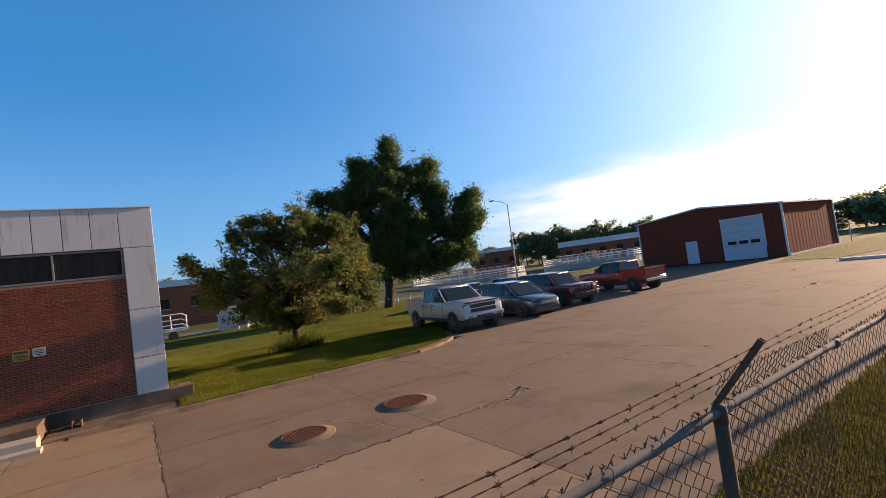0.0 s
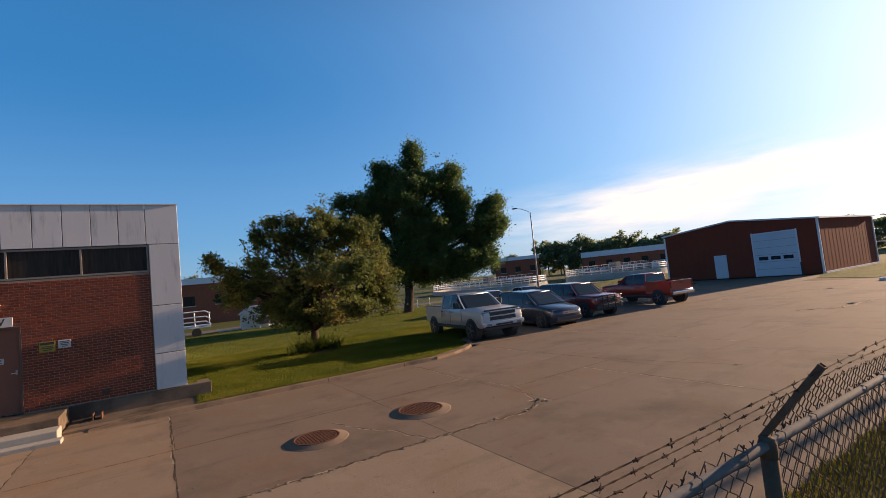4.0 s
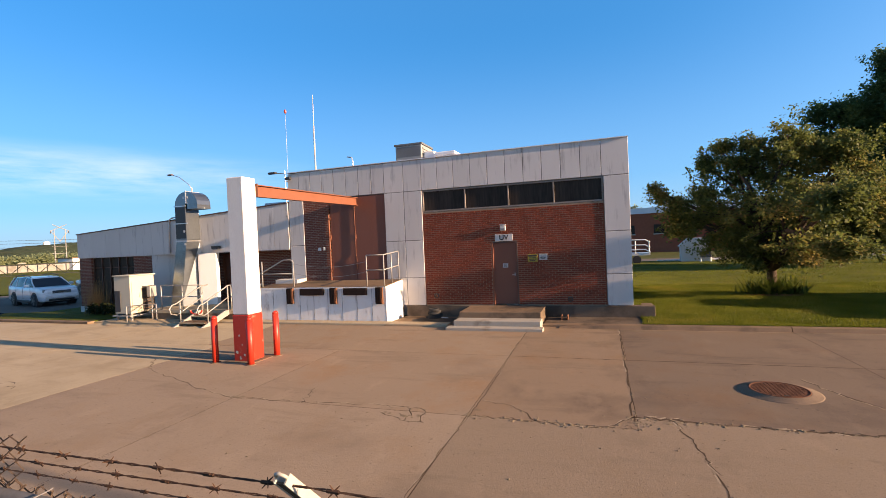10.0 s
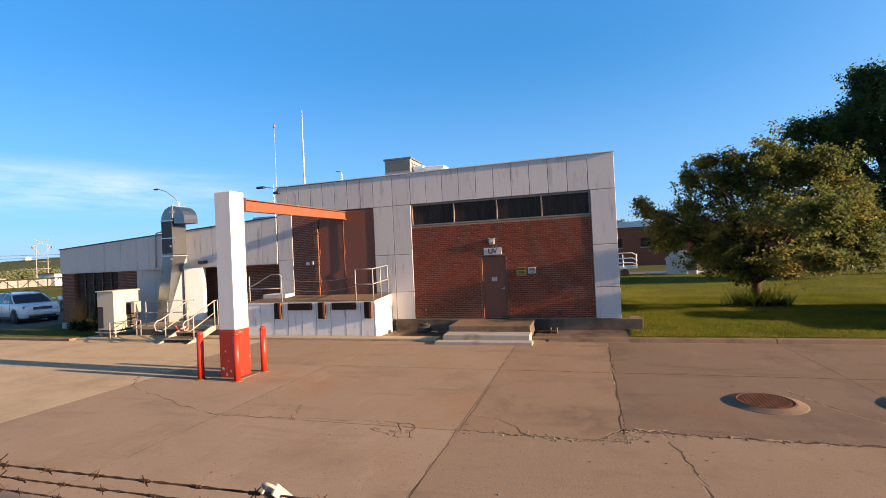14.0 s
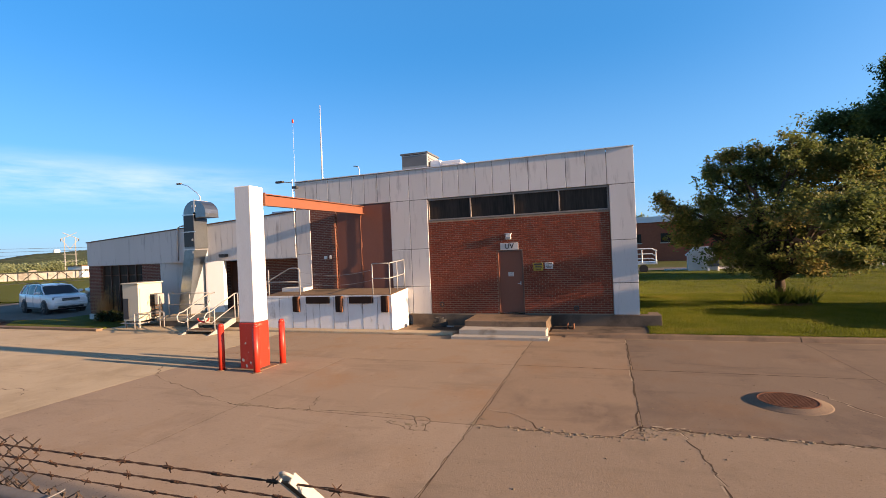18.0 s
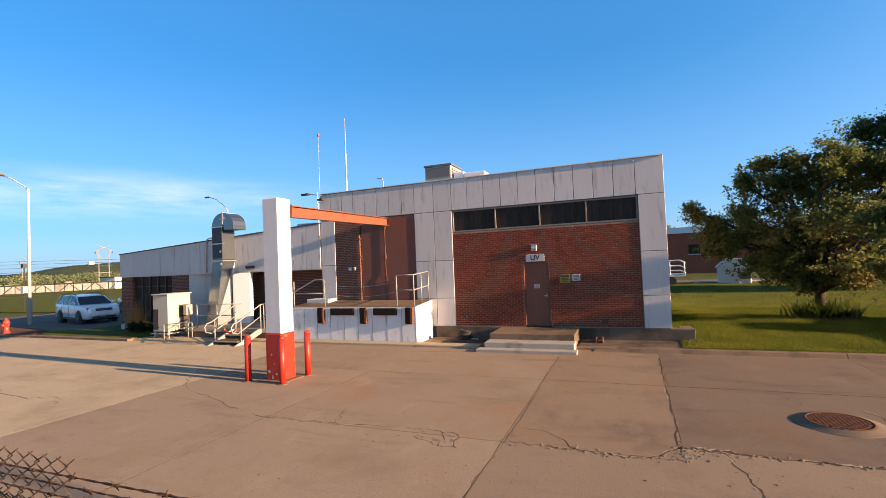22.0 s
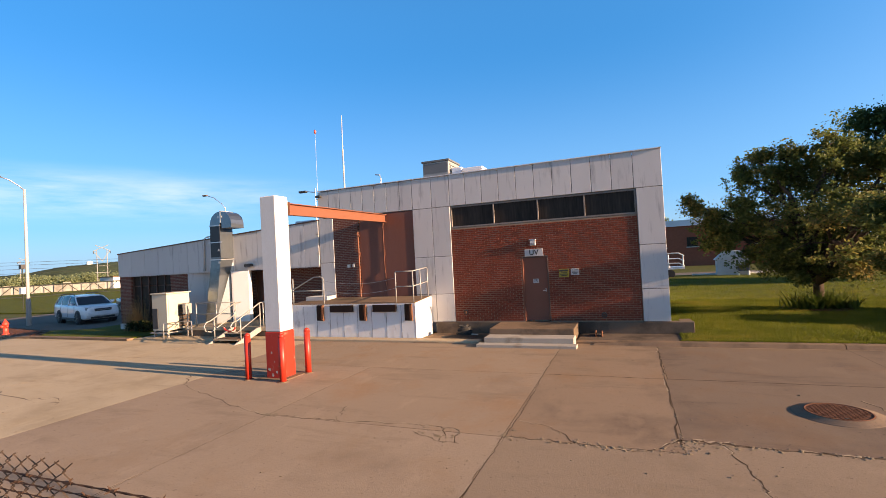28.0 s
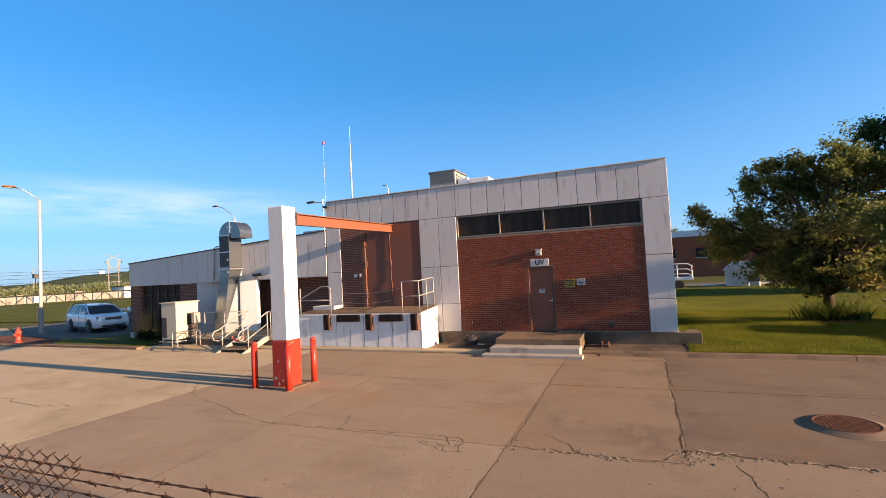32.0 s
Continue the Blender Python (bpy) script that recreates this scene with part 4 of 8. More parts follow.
for name, x, z in (("pipe_outlet", -2.07, 0.74), ("wall_tap", 2.55, 0.61)):
    p = thing(name, "short dark pipe end low on the brick wall", "pipe")
    part("flange", tube([(x, -0.03, z), (x, -0.012, z)], 0.09, 14), "plastic", p)
    part("stub", tube([(x, -0.13, z), (x, -0.03, z)], 0.055, 12), "grate", p)
    part("plug", tube([(x, -0.15, z), (x, -0.131, z)], 0.03, 8), "plastic", p)

# steps to the entrance, and the sloping aprons at the foot of the wall
steps = thing("steps", "two worn tan concrete steps to the brown door", "steps")
part("landing", box(-0.80, 1.76, -1.55, -0.105, -0.1, 0.41, 0.015), "kerb", steps)
part("base_step", box(-0.98, 1.90, -2.46, -2.122, -0.1, 0.085, 0.012), "step_pale", steps, "low pale base slab")
part("tread", box(-0.82, 1.80, -2.12, -1.552, -0.1, 0.235, 0.015), "step_pale", steps, "pale worn lower step")
apron = setting("apron", prism([(-3.25, -1.96), (14.0, -0.752), (14.0, -0.75), (1.97, -0.75), (1.97, -0.11), (-3.25, -0.11)], -0.15, 0.018), "kerb", "stained concrete apron along the wall", "pavement")
part("apron_strip", box(1.82, 4.75, -1.35, -0.112, -0.15, 0.045, 0.01), "plinth", apron)
part("apron_lip", box(1.80, 4.9, -1.62, -1.352, -0.15, 0.07, 0.02), "kerb", apron)
drain = thing("floor_drain", "pair of small rusty iron scrapers set in the apron", "drain")
for x in (2.28, 2.46):
    part("plate", box(x, x + 0.035, -0.75, -0.40, 0.046, 0.19, 0.006), "grate", drain)
part("tray", box(2.10, 2.275, -0.78, -0.38, 0.046, 0.062), "plastic", drain)

# brick panel and tall doors over the dock, a hand's breadth behind the panels
part("dock_brick", box(RX0 - 0.03, -6.30, -0.012, 0.2, 1.25, 4.528), "brick_x", building, "red brick beside the dock doors")
part("door_backing", box(-6.30, RX1, 0.045, 0.2, 1.25, 4.528), "brown_dark", building)
for x0, x1, y in ((-6.27, -5.215, -0.006), (-5.205, RX1 - 0.004, -0.010)):
    leaf = part("dock_door", box(x0, x1, y, 0.04, 1.36, 4.50, 0.004), "recess_brown", building, "tall brown steel dock door")
    for k in range(3):
        part("hinge", tube([(x0 + 0.02, y - 0.012, 1.75 + 1.15 * k), (x0 + 0.02, y - 0.012, 1.95 + 1.15 * k)], 0.014, 6), "rust", leaf)
part("door_lintel", box(-6.30, RX1, -0.014, 0.04, 4.502, 4.528), "brown_dark", building)
part("door_post", tube([(-6.31, -0.05, 1.37), (-6.31, -0.05, 3.2), (-6.33, -0.05, 4.1)], 0.028, 8), "rust", building, "rust-red steel post")
for z in (1.7, 2.5, 3.0, 3.7):
    part("post_clip", box(-6.37, -6.25, -0.075, -0.013, z, z + 0.05, 0.006), "rust", building)
part("conduit", tube([(-5.21, -0.03, 4.40), (-5.21, -0.03, 2.35), (-5.17, -0.05, 2.2), (-5.19, -0.04, 2.0), (-5.19, -0.03, 1.75)], 0.012, 6), "rust", building)
box_lock = thing("door_lock_box", "small steel lock box on the brick beside the dock doors", "lock")
part("case", box(-6.85, -6.72, -0.07, -0.013, 2.52, 2.64, 0.008), "steel", box_lock)
part("knob", box(-6.62, -6.52, -0.08, -0.013, 2.52, 2.66, 0.02), "sign_white", box_lock)

# loading dock
DKX0, DKX1, DKY = -8.50, -3.40, -1.45
dock = thing("loading_dock", "white-painted concrete loading dock with dark rubber bumpers", "dock")
part("body", box(DKX0, DKX1, DKY, -0.034, -0.1, 1.17, 0.01), "dock_white", dock)
part("cheek", prism([(DKX1, DKY), (DKX1 + 0.034, DKY - 0.004), (DKX1 + 0.034, -0.036), (DKX1, -0.036)], -0.1, 1.168), "dock_white", dock)
part("deck", extrude_x([(DKY - 0.010, 1.172), (-0.034, 1.172), (-0.034, 1.36), (DKY - 0.010, 1.25)], DKX0 - 0.03, DKX1 + 0.03), "kerb", dock, "worn concrete deck that falls to the front")
part("deck_lip", box(DKX0 - 0.03, DKX1 + 0.03, DKY - 0.014, DKY - 0.0105, 1.172, 1.236), "dock_white", dock)
part("deck_lip", extrude_x([(DKY - 0.010, 1.172), (-0.036, 1.172), (-0.036, 1.345), (DKY - 0.010, 1.236)], DKX1 + 0.031, DKX1 + 0.036), "dock_white", dock)
for k in range(1, 9):
    x = DKX0 + k * 0.575
    part("groove", box(x - 0.005, x + 0.005, DKY - 0.004, DKY + 0.02, 0.0, 1.165), "panel_edge", dock)
part("footing", box(DKX0 - 2.6, DKX1 + 2.3, DKY - 0.45, DKY - 0.002, -0.1, 0.07, 0.02), "new_slab", dock, "pale concrete footing strip")
for x in (-7.15, -5.37, -3.60):
    b = part("bumper_post", box(x - 0.13, x + 0.13, DKY - 0.10, DKY - 0.012, 0.66, 1.22, 0.015), "bumper", dock, "upright laminated rubber bumper")
    for k in range(4):
        part("rib", box(x - 0.115 + k * 0.062, x - 0.075 + k * 0.062, DKY - 0.112, DKY - 0.101, 0.69, 1.20), "grate" if k == 3 else "bumper", b)
    part("angle_iron", box(x + 0.131, x + 0.139, DKY - 0.105, DKY - 0.013, 0.66, 1.22), "grate", b, "rusty steel edge")
for x0, x1 in ((-6.72, -5.76), (-4.96, -4.05)):
    part("bumper_bar", box(x0, x1, DKY - 0.10, DKY - 0.012, 0.96, 1.20, 0.015), "bumper", dock, "long dark rubber bumper")


def rail_set(name, label, posts, top, mids, radius=0.021, group="hand rails"):
    """Posts as (x, y, z foot); a top bar and middle bars through them at heights over the foot."""
    r = thing(name, label, "railing", group)
    for x, y, z in posts:
        part("post", tube([(x, y, z), (x, y, z + top)], radius, 8), "rail", r, "", True)
    for h in (top, *mids):
        part("bar", tube([(x, y, z + h) for x, y, z in posts], radius * 0.9, 8), "rail", r, "", True)
    return r


rail_set("guard_rail", "grey steel pipe rail at the end of the dock", [(-4.10, -1.36, 1.25), (-3.45, -1.36, 1.25), (-3.45, -0.75, 1.29), (-3.45, -0.12, 1.33)], 1.06, (0.55,))
side_rail = thing("guard_rail", "grey steel pipe rail at the stair side of the dock", "railing", "hand rails")
for x in (-8.46, -7.08):
    part("post", tube([(x, -1.34, 1.25), (x, -1.34, 2.2 if x < -8 else 2.14)], 0.024, 8), "rail", side_rail, "", True)
part("bar", tube([(-7.08, -1.34, 2.1), (-7.10, -1.34, 2.2), (-7.2, -1.34, 2.24), (-7.5, -1.34, 2.24), (-8.46, -1.34, 1.80), (-9.7, -1.34, 1.2)], 0.022, 8), "rail", side_rail, "", True)
part("mid_bar", tube([(-7.08, -1.34, 1.74), (-8.46, -1.34, 1.74)], 0.02, 8), "rail", side_rail, "", True)
part("low_bar", tube([(-8.46, -1.34, 1.4), (-9.7, -1.34, 0.8)], 0.02, 8), "rail", side_rail, "", True)
part("step_block", box(-8.45, -7.45, -0.62, -0.036, 1.30, 1.46, 0.01), "panel", dock)
for z0, sag in ((2.10, 0.16), (1.75, 0.16)):
    c = thing("safety_chain", "slack steel safety chain across the dock opening", "chain", "dock chains")
    pts = [(-7.08 + 2.98 * f, -1.35, z0 - sag * 4 * f * (1 - f)) for f in [k / 24 for k in range(25)]]
    part("chain", tube(pts, 0.0065, 5), "rail", c)
hose = thing("hose", "coil of black hose lying at the foot of the wall", "hose")
for k in range(7):
    pts = [(-2.05 + (0.27 - 0.02 * k) * math.cos(a) + 0.03 * (k % 3), -0.42 + (0.20 - 0.015 * k) * math.sin(a), 0.052 + 0.044 * k) for a in [2 * math.pi * q / 16 for q in range(16)]]
    part("coil", tube(pts, 0.028, 6, closed=True), "black", hose)
part("nozzle", tube([(-1.75, -0.5, 0.05), (-1.5, -0.55, 0.05)], 0.02, 8), "steel", hose)

rs = random.Random(15)
bm = bmesh.new()
bm.faces.new([bm.verts.new((-1.75 + (0.95 + rs.uniform(-0.22, 0.22)) * math.cos(a), -0.80 + (0.42 + rs.uniform(-0.12, 0.12)) * math.sin(a), 0.0225)) for a in [2 * math.pi * q / 26 for q in range(26)]])
part("stain", bm, "wet", apron, "dark wet stain on the concrete")

# roof: cooling units, masts, cameras
ac = thing("rooftop_unit", "grey rooftop air-conditioning unit with louvred end", "air conditioner")
ac_y = 6.0
part("case", box(-6.05, -4.65, ac_y, ac_y + 1.6, 6.15, 7.55, 0.02), "unit_grey", ac)
part("curb", box(-6.0, -4.7, ac_y + 0.1, ac_y + 1.5, 5.56, 6.15), "steel", ac)
part("front_panel", box(-5.98, -4.72, ac_y - 0.012, ac_y - 0.002, 6.98, 7.48), "unit_dark", ac, "dark side panel")
part("cap", box(-6.1, -4.6, ac_y - 0.05, ac_y + 1.65, 7.552, 7.64, 0.01), "unit_dark", ac)
for k in range(7):
    part("louvre", box(-4.648, -4.60, ac_y + 0.15, ac_y + 1.45, 6.5 + 0.14 * k, 6.58 + 0.14 * k), "rail", ac)
part("outlet", box(-4.56, -4.0, ac_y + 0.1, ac_y + 1.2, 6.2, 7.18, 0.05), "roof_white", ac)
vent = thing("roof_vent", "low pale metal roof vent", "vent")
part("neck", box(-3.55, -3.05, 6.1, 6.7, 5.56, 6.9), "roof_white", vent)
part("hood", box(-3.95, -2.9, 5.95, 6.9, 6.9, 7.06, 0.03), "roof_white", vent)
mast = thing("antenna_mast", "thin white radio mast on the roof", "antenna")
part("pole", tube([(-10.1, 5.0, 3.9), (-10.1, 5.0, 8.6)], 0.042, 8), "lamp_steel", mast)
part("whip", tube([(-10.1, 5.0, 8.6), (-10.08, 5.0, 10.45)], [0.030, 0.014], 6), "lamp_steel", mast)
whip = thing("windsock_mast", "thin grey mast with a small red marker", "antenna")
part("pole", tube([(-11.8, 5.0, 3.9), (-11.78, 5.0, 9.75)], [0.015, 0.008], 6), "steel", whip)
part("marker", spin([(0.03, 0), (0.06, 0.05), (0.06, 0.16), (0.03, 0.2)], 8, at=(-11.78, 5.0, 9.72)), "red", whip, "red marker")
small = thing("roof_antenna", "small bent pipe on the roof", "pipe")
part("stem", tube([(-8.35 + 0.4, 5.0, 5.5), (-7.95, 5.0, 6.9), (-8.0, 5.0, 7.05), (-8.25, 5.0, 7.1)], 0.03, 8), "steel", small)
bracket_cam = thing("security_camera", "pair of dark security cameras on the building corner", "camera")
part("pole", tube([(-8.2, -0.02, 2.9), (-8.2, -0.06, 5.75)], 0.022, 8), "steel", bracket_cam)
part("arm", tube([(-8.2, -0.06, 5.62), (-8.5, -0.20, 5.66)], 0.016, 6), "plastic", bracket_cam)
part("head", box(-8.84, -8.48, -0.30, -0.16, 5.62, 5.70, 0.02), "plastic", bracket_cam)
part("small_head", box(-8.12, -7.86, -0.22, -0.10, 5.36, 5.46, 0.02), "plastic", bracket_cam)
for z in (3.1, 3.9, 4.7, 5.3):
    part("clamp", box(-8.24, -8.135, -0.06, 0.03, z, z + 0.05), "steel", bracket_cam)


# ---- low wing to the west ----
WX0, WX1 = -20.15, -8.15
WB = 2.64   # underside of the fascia
wing = thing("building_wing", "low wing with a sloping white fascia, brick and dark glass", "building")


def wing_top(x):
    return 3.73 + (x - WX0) * 0.060


def wing_panel(x0, x1):
    bm = bmesh.new()
    c = [(x0 + 0.006, WB), (x1 - 0.006, WB), (x1 - 0.006, wing_top(x1)), (x0 + 0.006, wing_top(x0))]
    f, k = ([bm.verts.new((x, y, z)) for x, z in c] for y in (-0.06, 0.14))
    bm.faces.new(f)
    bm.faces.new(k[::-1])
    for i in range(4):
        bm.faces.new((f[i], k[i], k[(i + 1) % 4], f[(i + 1) % 4]))
    return part("panel", bm, "panel", wing)


wing_cuts = [WX0, -19.2, -18.25, -17.3, -16.35, -15.4, -14.45, -13.5, -12.55, -11.9, -11.3, -10.7, -10.1, -9.5, -8.85, WX1]
for x0, x1 in zip(wing_cuts, wing_cuts[1:]):
    wing_panel(x0, x1)
bm = bmesh.new()
c = [(WX0 + 0.02, WB), (WX1 - 0.02, WB), (WX1 - 0.02, wing_top(WX1) - 0.05), (WX0 + 0.02, wing_top(WX0) - 0.05)]
f, k = ([bm.verts.new((x, y, z)) for x, z in c] for y in (-0.045, 12))
bm.faces.new(f), bm.faces.new(k[::-1])
for i in range(4):
    bm.faces.new((f[i], k[i], k[(i + 1) % 4], f[(i + 1) % 4]))
part("roof_body", bm, "panel_edge", wing)
bm = bmesh.new()
c = [(WX0 - 0.03, wing_top(WX0)), (WX1, wing_top(WX1)), (WX1, wing_top(WX1) + 0.05), (WX0 - 0.03, wing_top(WX0) + 0.05)]
f, k = ([bm.verts.new((x, y, z)) for x, z in c] for y in (-0.09, 12.1))
bm.faces.new(f), bm.faces.new(k[::-1])
for i in range(4):
    bm.faces.new((f[i], k[i], k[(i + 1) % 4], f[(i + 1) % 4]))
part("coping", bm, "brown_dark", wing, "thin dark roof edge")
part("end_fascia", box(WX0, WX0 + 0.018, 0.15, 12, WB, 3.7), "panel", wing)
part("roof_hatch", box(-10.6, -9.6, 1.6, 2.6, 4.2, 4.72, 0.02), "roof_white", wing)

# walls under the fascia: brick and glass, then two bays set back behind white fins
part("brick_pier", box(WX0, -19.36, 0.0, 0.3, 0.32, WB), "brick_x", wing)
part("brick_pier", box(-16.64, -15.45, 0.0, 0.3, 0.32, WB), "brick_x", wing)
part("end_wall", box(WX0 + 0.001, WX0 + 0.2, 0.301, 12, 0.32, WB), "brick_y", wing)
part("base", box(WX0 - 0.03, -15.45, -0.04, 0.34, -0.1, 0.318), "panel", wing, "pale concrete base")
glazing = part("glazing", box(-19.36, -16.64, 0.2, 0.26, 0.32, WB), "brown_dark", wing, "dark glazed entrance")
for k in range(5):
    x = -19.32 + k * 0.54
    part("pane", box(x, x + 0.49, 0.15, 0.19, 0.42, 2.1), "window", glazing)
    part("top_pane", box(x, x + 0.49, 0.15, 0.19, 2.16, 2.58), "window", glazing)
    part("mullion", box(x - 0.045, x - 0.002, 0.1, 0.19, 0.32, WB), "brown_dark", glazing)
# the duct's shade on the left wall is put into its greyer material
part("splayed_wall", prism([(-15.448, -0.055), (-15.43, -0.058), (-14.30, 0.33), (-14.30, 1.75), (-15.448, 1.75)], 0.0, WB - 0.031), "panel", wing, "weathered white splayed wall, greyer for shade")
part("splayed_wall", prism([(-12.62, -0.25), (-12.55, -0.24), (-11.84, -0.075), (-11.84, 0.10), (-12.62, 0.10)], 0.0, WB - 0.031), "white", wing, "bright white splayed wall")
part("back_wall", box(-14.29, -12.39, 0.9, 1.1, 0.0, WB), "brick_x", wing)
part("back_wall", box(-11.2, WX1, 0.9, 1.1, 0.0, WB), "brick_x", wing)
part("soffit", box(WX0 + 0.05, WX1 - 0.02, -0.04, 2.4, WB - 0.03, WB - 0.001), "panel", wing)
WZ = 0.44
side_door = part("side_door", box(-12.31, -11.27, 0.94, 1.0, WZ, 2.5, 0.005), "brown", wing, "brown steel side door")
for x in (-12.345, -11.235):
    part("door_frame", box(x - 0.03, x + 0.03, 0.87, 1.02, WZ, 2.56), "rust", side_door)
part("door_header", box(-12.31, -11.27, 0.87, 1.02, 2.5, 2.56), "rust", side_door)
part("handle", tube([(-11.4, 0.92, 1.45), (-11.52, 0.92, 1.45)], 0.015, 6), "chrome", side_door)
wing_light = thing("wall_light", "small dark wall light under the fascia", "lamp")
part("hood", box(-11.9, -11.55, -0.26, -0.062, 2.78, 2.9, 0.02), "plastic", wing_light)
part("lens", box(-11.87, -11.58, -0.24, -0.08, 2.75, 2.778), "headlight", wing_light)

# raised walkway with stairs
walkway = thing("walkway", "raised concrete walkway with pipe rails", "walkway")
part("slab", box(-13.9, -8.55, -1.6, 0.86, WZ - 0.15, WZ, 0.01), "new_slab", walkway)
part("wall", box(-13.85, -8.56, -1.52, 0.8, -0.05, WZ - 0.152), "kerb", walkway)
stairs = thing("stairs", "pale steel stairs with bent pipe rails", "stairs")
SX0, SX1 = -11.12, -9.85
for k in range(2):
    y = -2.72 + k * 0.55
    tr = part("tread", box(SX0 + 0.05, SX1 - 0.05, y, y + 0.5, 0.12 + 0.15 * k, 0.15 + 0.15 * k, 0.004), "fence_steel", stairs)
    part("nosing", box(SX0 + 0.05, SX1 - 0.05, y - 0.012, y - 0.002, 0.11 + 0.15 * k, 0.155 + 0.15 * k), "new_slab", tr)
for x in (SX0, SX1):
    bm = bmesh.new()
    c = [(-2.95, 0.0), (-2.45, 0.0), (-1.61, 0.28), (-1.61, WZ), (-1.8, WZ)]
    a, b = ([bm.verts.new((xx, y, z)) for y, z in c] for xx in (x - 0.03, x + 0.03))
    bm.faces.new(a[::-1]), bm.faces.new(b)
    for i in range(5):
        bm.faces.new((a[i], a[(i + 1) % 5], b[(i + 1) % 5], b[i]))
    part("stringer", bm, "rail", stairs)
    loop = [(x, -2.75, 0.42), (x, -3.0, 0.50), (x, -3.05, 0.68), (x, -2.95, 0.80), (x, -2.75, 0.84), (x, -1.62, 1.36), (x, -1.3, 1.38)]
    part("hand_rail", tube(loop, 0.024, 8), "rail", stairs, "", True)
    part("mid_rail", tube([(x, -2.75, 0.42), (x, -1.62, 0.92)], 0.02, 8), "rail", stairs, "", True)
    for y, z0, z1 in ((-2.6, 0.1, 0.90), (-1.62, 0.4, 1.36)):
        part("post", tube([(x, y, z0), (x, y, z1)], 0.024, 8), "rail", stairs, "", True)
rail_set("walkway_rail", "grey pipe rail along the raised walkway", [(-13.3, -1.5, WZ), (-12.2, -1.5, WZ), (-11.2, -1.5, WZ)], 0.95, (0.5,))
rail_set("walkway_rail", "grey pipe rail along the raised walkway", [(-9.8, -1.5, WZ), (-9.2, -1.5, WZ), (-8.62, -1.5, WZ)], 0.95, (0.5,))
for k in range(4):
    part("riser", box(-9.65 + 0.29 * k, -8.51, -1.44, -0.07, WZ + 0.002 + 0.165 * k, WZ + 0.163 + 0.165 * k), "dock_white", dock)
red_hose = thing("fire_hose", "loop of red hose hung on the stair rail", "hose")
part("loop", tube([(-10.0 - 0.22 + 0.26 * math.cos(a), -2.75, 0.60 + 0.14 * math.sin(a)) for a in [math.pi + math.pi * q / 10 for q in range(11)]], 0.03, 8), "red", red_hose)

# big sheet-metal duct
duct = thing("duct", "tall galvanised sheet-metal exhaust duct with a hooked top", "duct")


def loft(rings, bm=None, caps=True):
    bm = bm or bmesh.new()
    rs = [[bm.verts.new(p) for p in r] for r in rings]
    n = len(rs[0])
    for a, b in zip(rs, rs[1:]):
        for k in range(n):
            bm.faces.new((a[k], a[(k + 1) % n], b[(k + 1) % n], b[k]))
    if caps:
        bm.faces.new(rs[0][::-1])
        bm.faces.new(rs[-1])
    return bm


def rect(x0, x1, y0, y1, z):
    return [(x0, y0, z), (x1, y0, z), (x1, y1, z), (x0, y1, z)]


DX, DY0, DY1 = -13.19, -0.75, -0.064   # west face, front and back of the shaft


def duct_ring(z):
    """The lower section leans out to the west; its back corner stays upright."""
    f = (3.12 - z) / (3.12 - WZ)
    return [(DX - 0.47 * f, DY0, z), (DX + 0.53 - 0.44 * f, DY0, z), (DX + 0.53, DY1, z), (DX - 0.47 * f, DY1, z)]


part("lower_duct", loft([duct_ring(WZ), duct_ring(3.12)]), "duct", duct, "leaning lower section of plain sheet metal")
# added sheets carry the shaded look of the front faces in their colour
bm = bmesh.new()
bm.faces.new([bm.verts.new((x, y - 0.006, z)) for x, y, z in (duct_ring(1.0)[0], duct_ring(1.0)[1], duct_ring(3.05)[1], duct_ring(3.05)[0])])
part("lower_shade_sheet", bm, "duct_shaded", duct, "added teal-grey sheet for the shaded lower front")
for z in (1.0, 1.42, 1.84, 2.26, 2.68):
    q = duct_ring(z)
    part("stiffener", box(q[0][0] - 0.02, q[1][0] + 0.02, DY0 - 0.03, DY0 - 0.007, z - 0.007, z + 0.007), "duct", duct)
part("front_shade_sheet", box(DX + 0.01, DX + 0.545, DY0 - 0.012, DY0 - 0.003, 3.26, 4.56), "shaded_sheet", duct, "added dark sheet for the shaded front face")
part("shaft", box(DX, DX + 0.56, DY0, DY1, 3.2, 4.58, 0.006), "duct", duct)
for z in (3.13, 4.58):
    part("flange", box(DX - 0.03, DX + 0.59, DY0 - 0.03, DY1 + 0.03, z, z + 0.04), "steel", duct)
rings = []
for k in range(11):
    a = math.pi - math.pi * k / 10
    cx, ro, ri = DX + 0.60, 0.60, 0.06
    rings.append([(cx + ri * math.cos(a), DY0, 4.63 + ri * math.sin(a)), (cx + ro * math.cos(a), DY0, 4.63 + ro * 0.93 * math.sin(a)), (cx + ro * math.cos(a), DY1, 4.63 + ro * 0.93 * math.sin(a)), (cx + ri * math.cos(a), DY1, 4.63 + ri * math.sin(a))])
part("hook", loft(rings), "duct", duct, "hooked rain hood")
part("outlet", box(DX + 0.66, DX + 1.2, DY0, DY1, 4.46, 4.628, 0.004), "duct", duct)
part("hook_seam", box(DX + 0.58, DX + 0.62, DY0 - 0.02, DY1 + 0.02, 4.70, 5.21), "steel", duct)
for x, z in ((DX + 0.66, 4.95), (DX + 0.50, 4.95), (DX + 0.46, 3.02), (DX + 0.46, 3.55)):
    part("tag", box(x - 0.045, x + 0.045, DY0 - 0.015, DY0 - 0.002, z - 0.045, z + 0.045), "sign_white", duct)
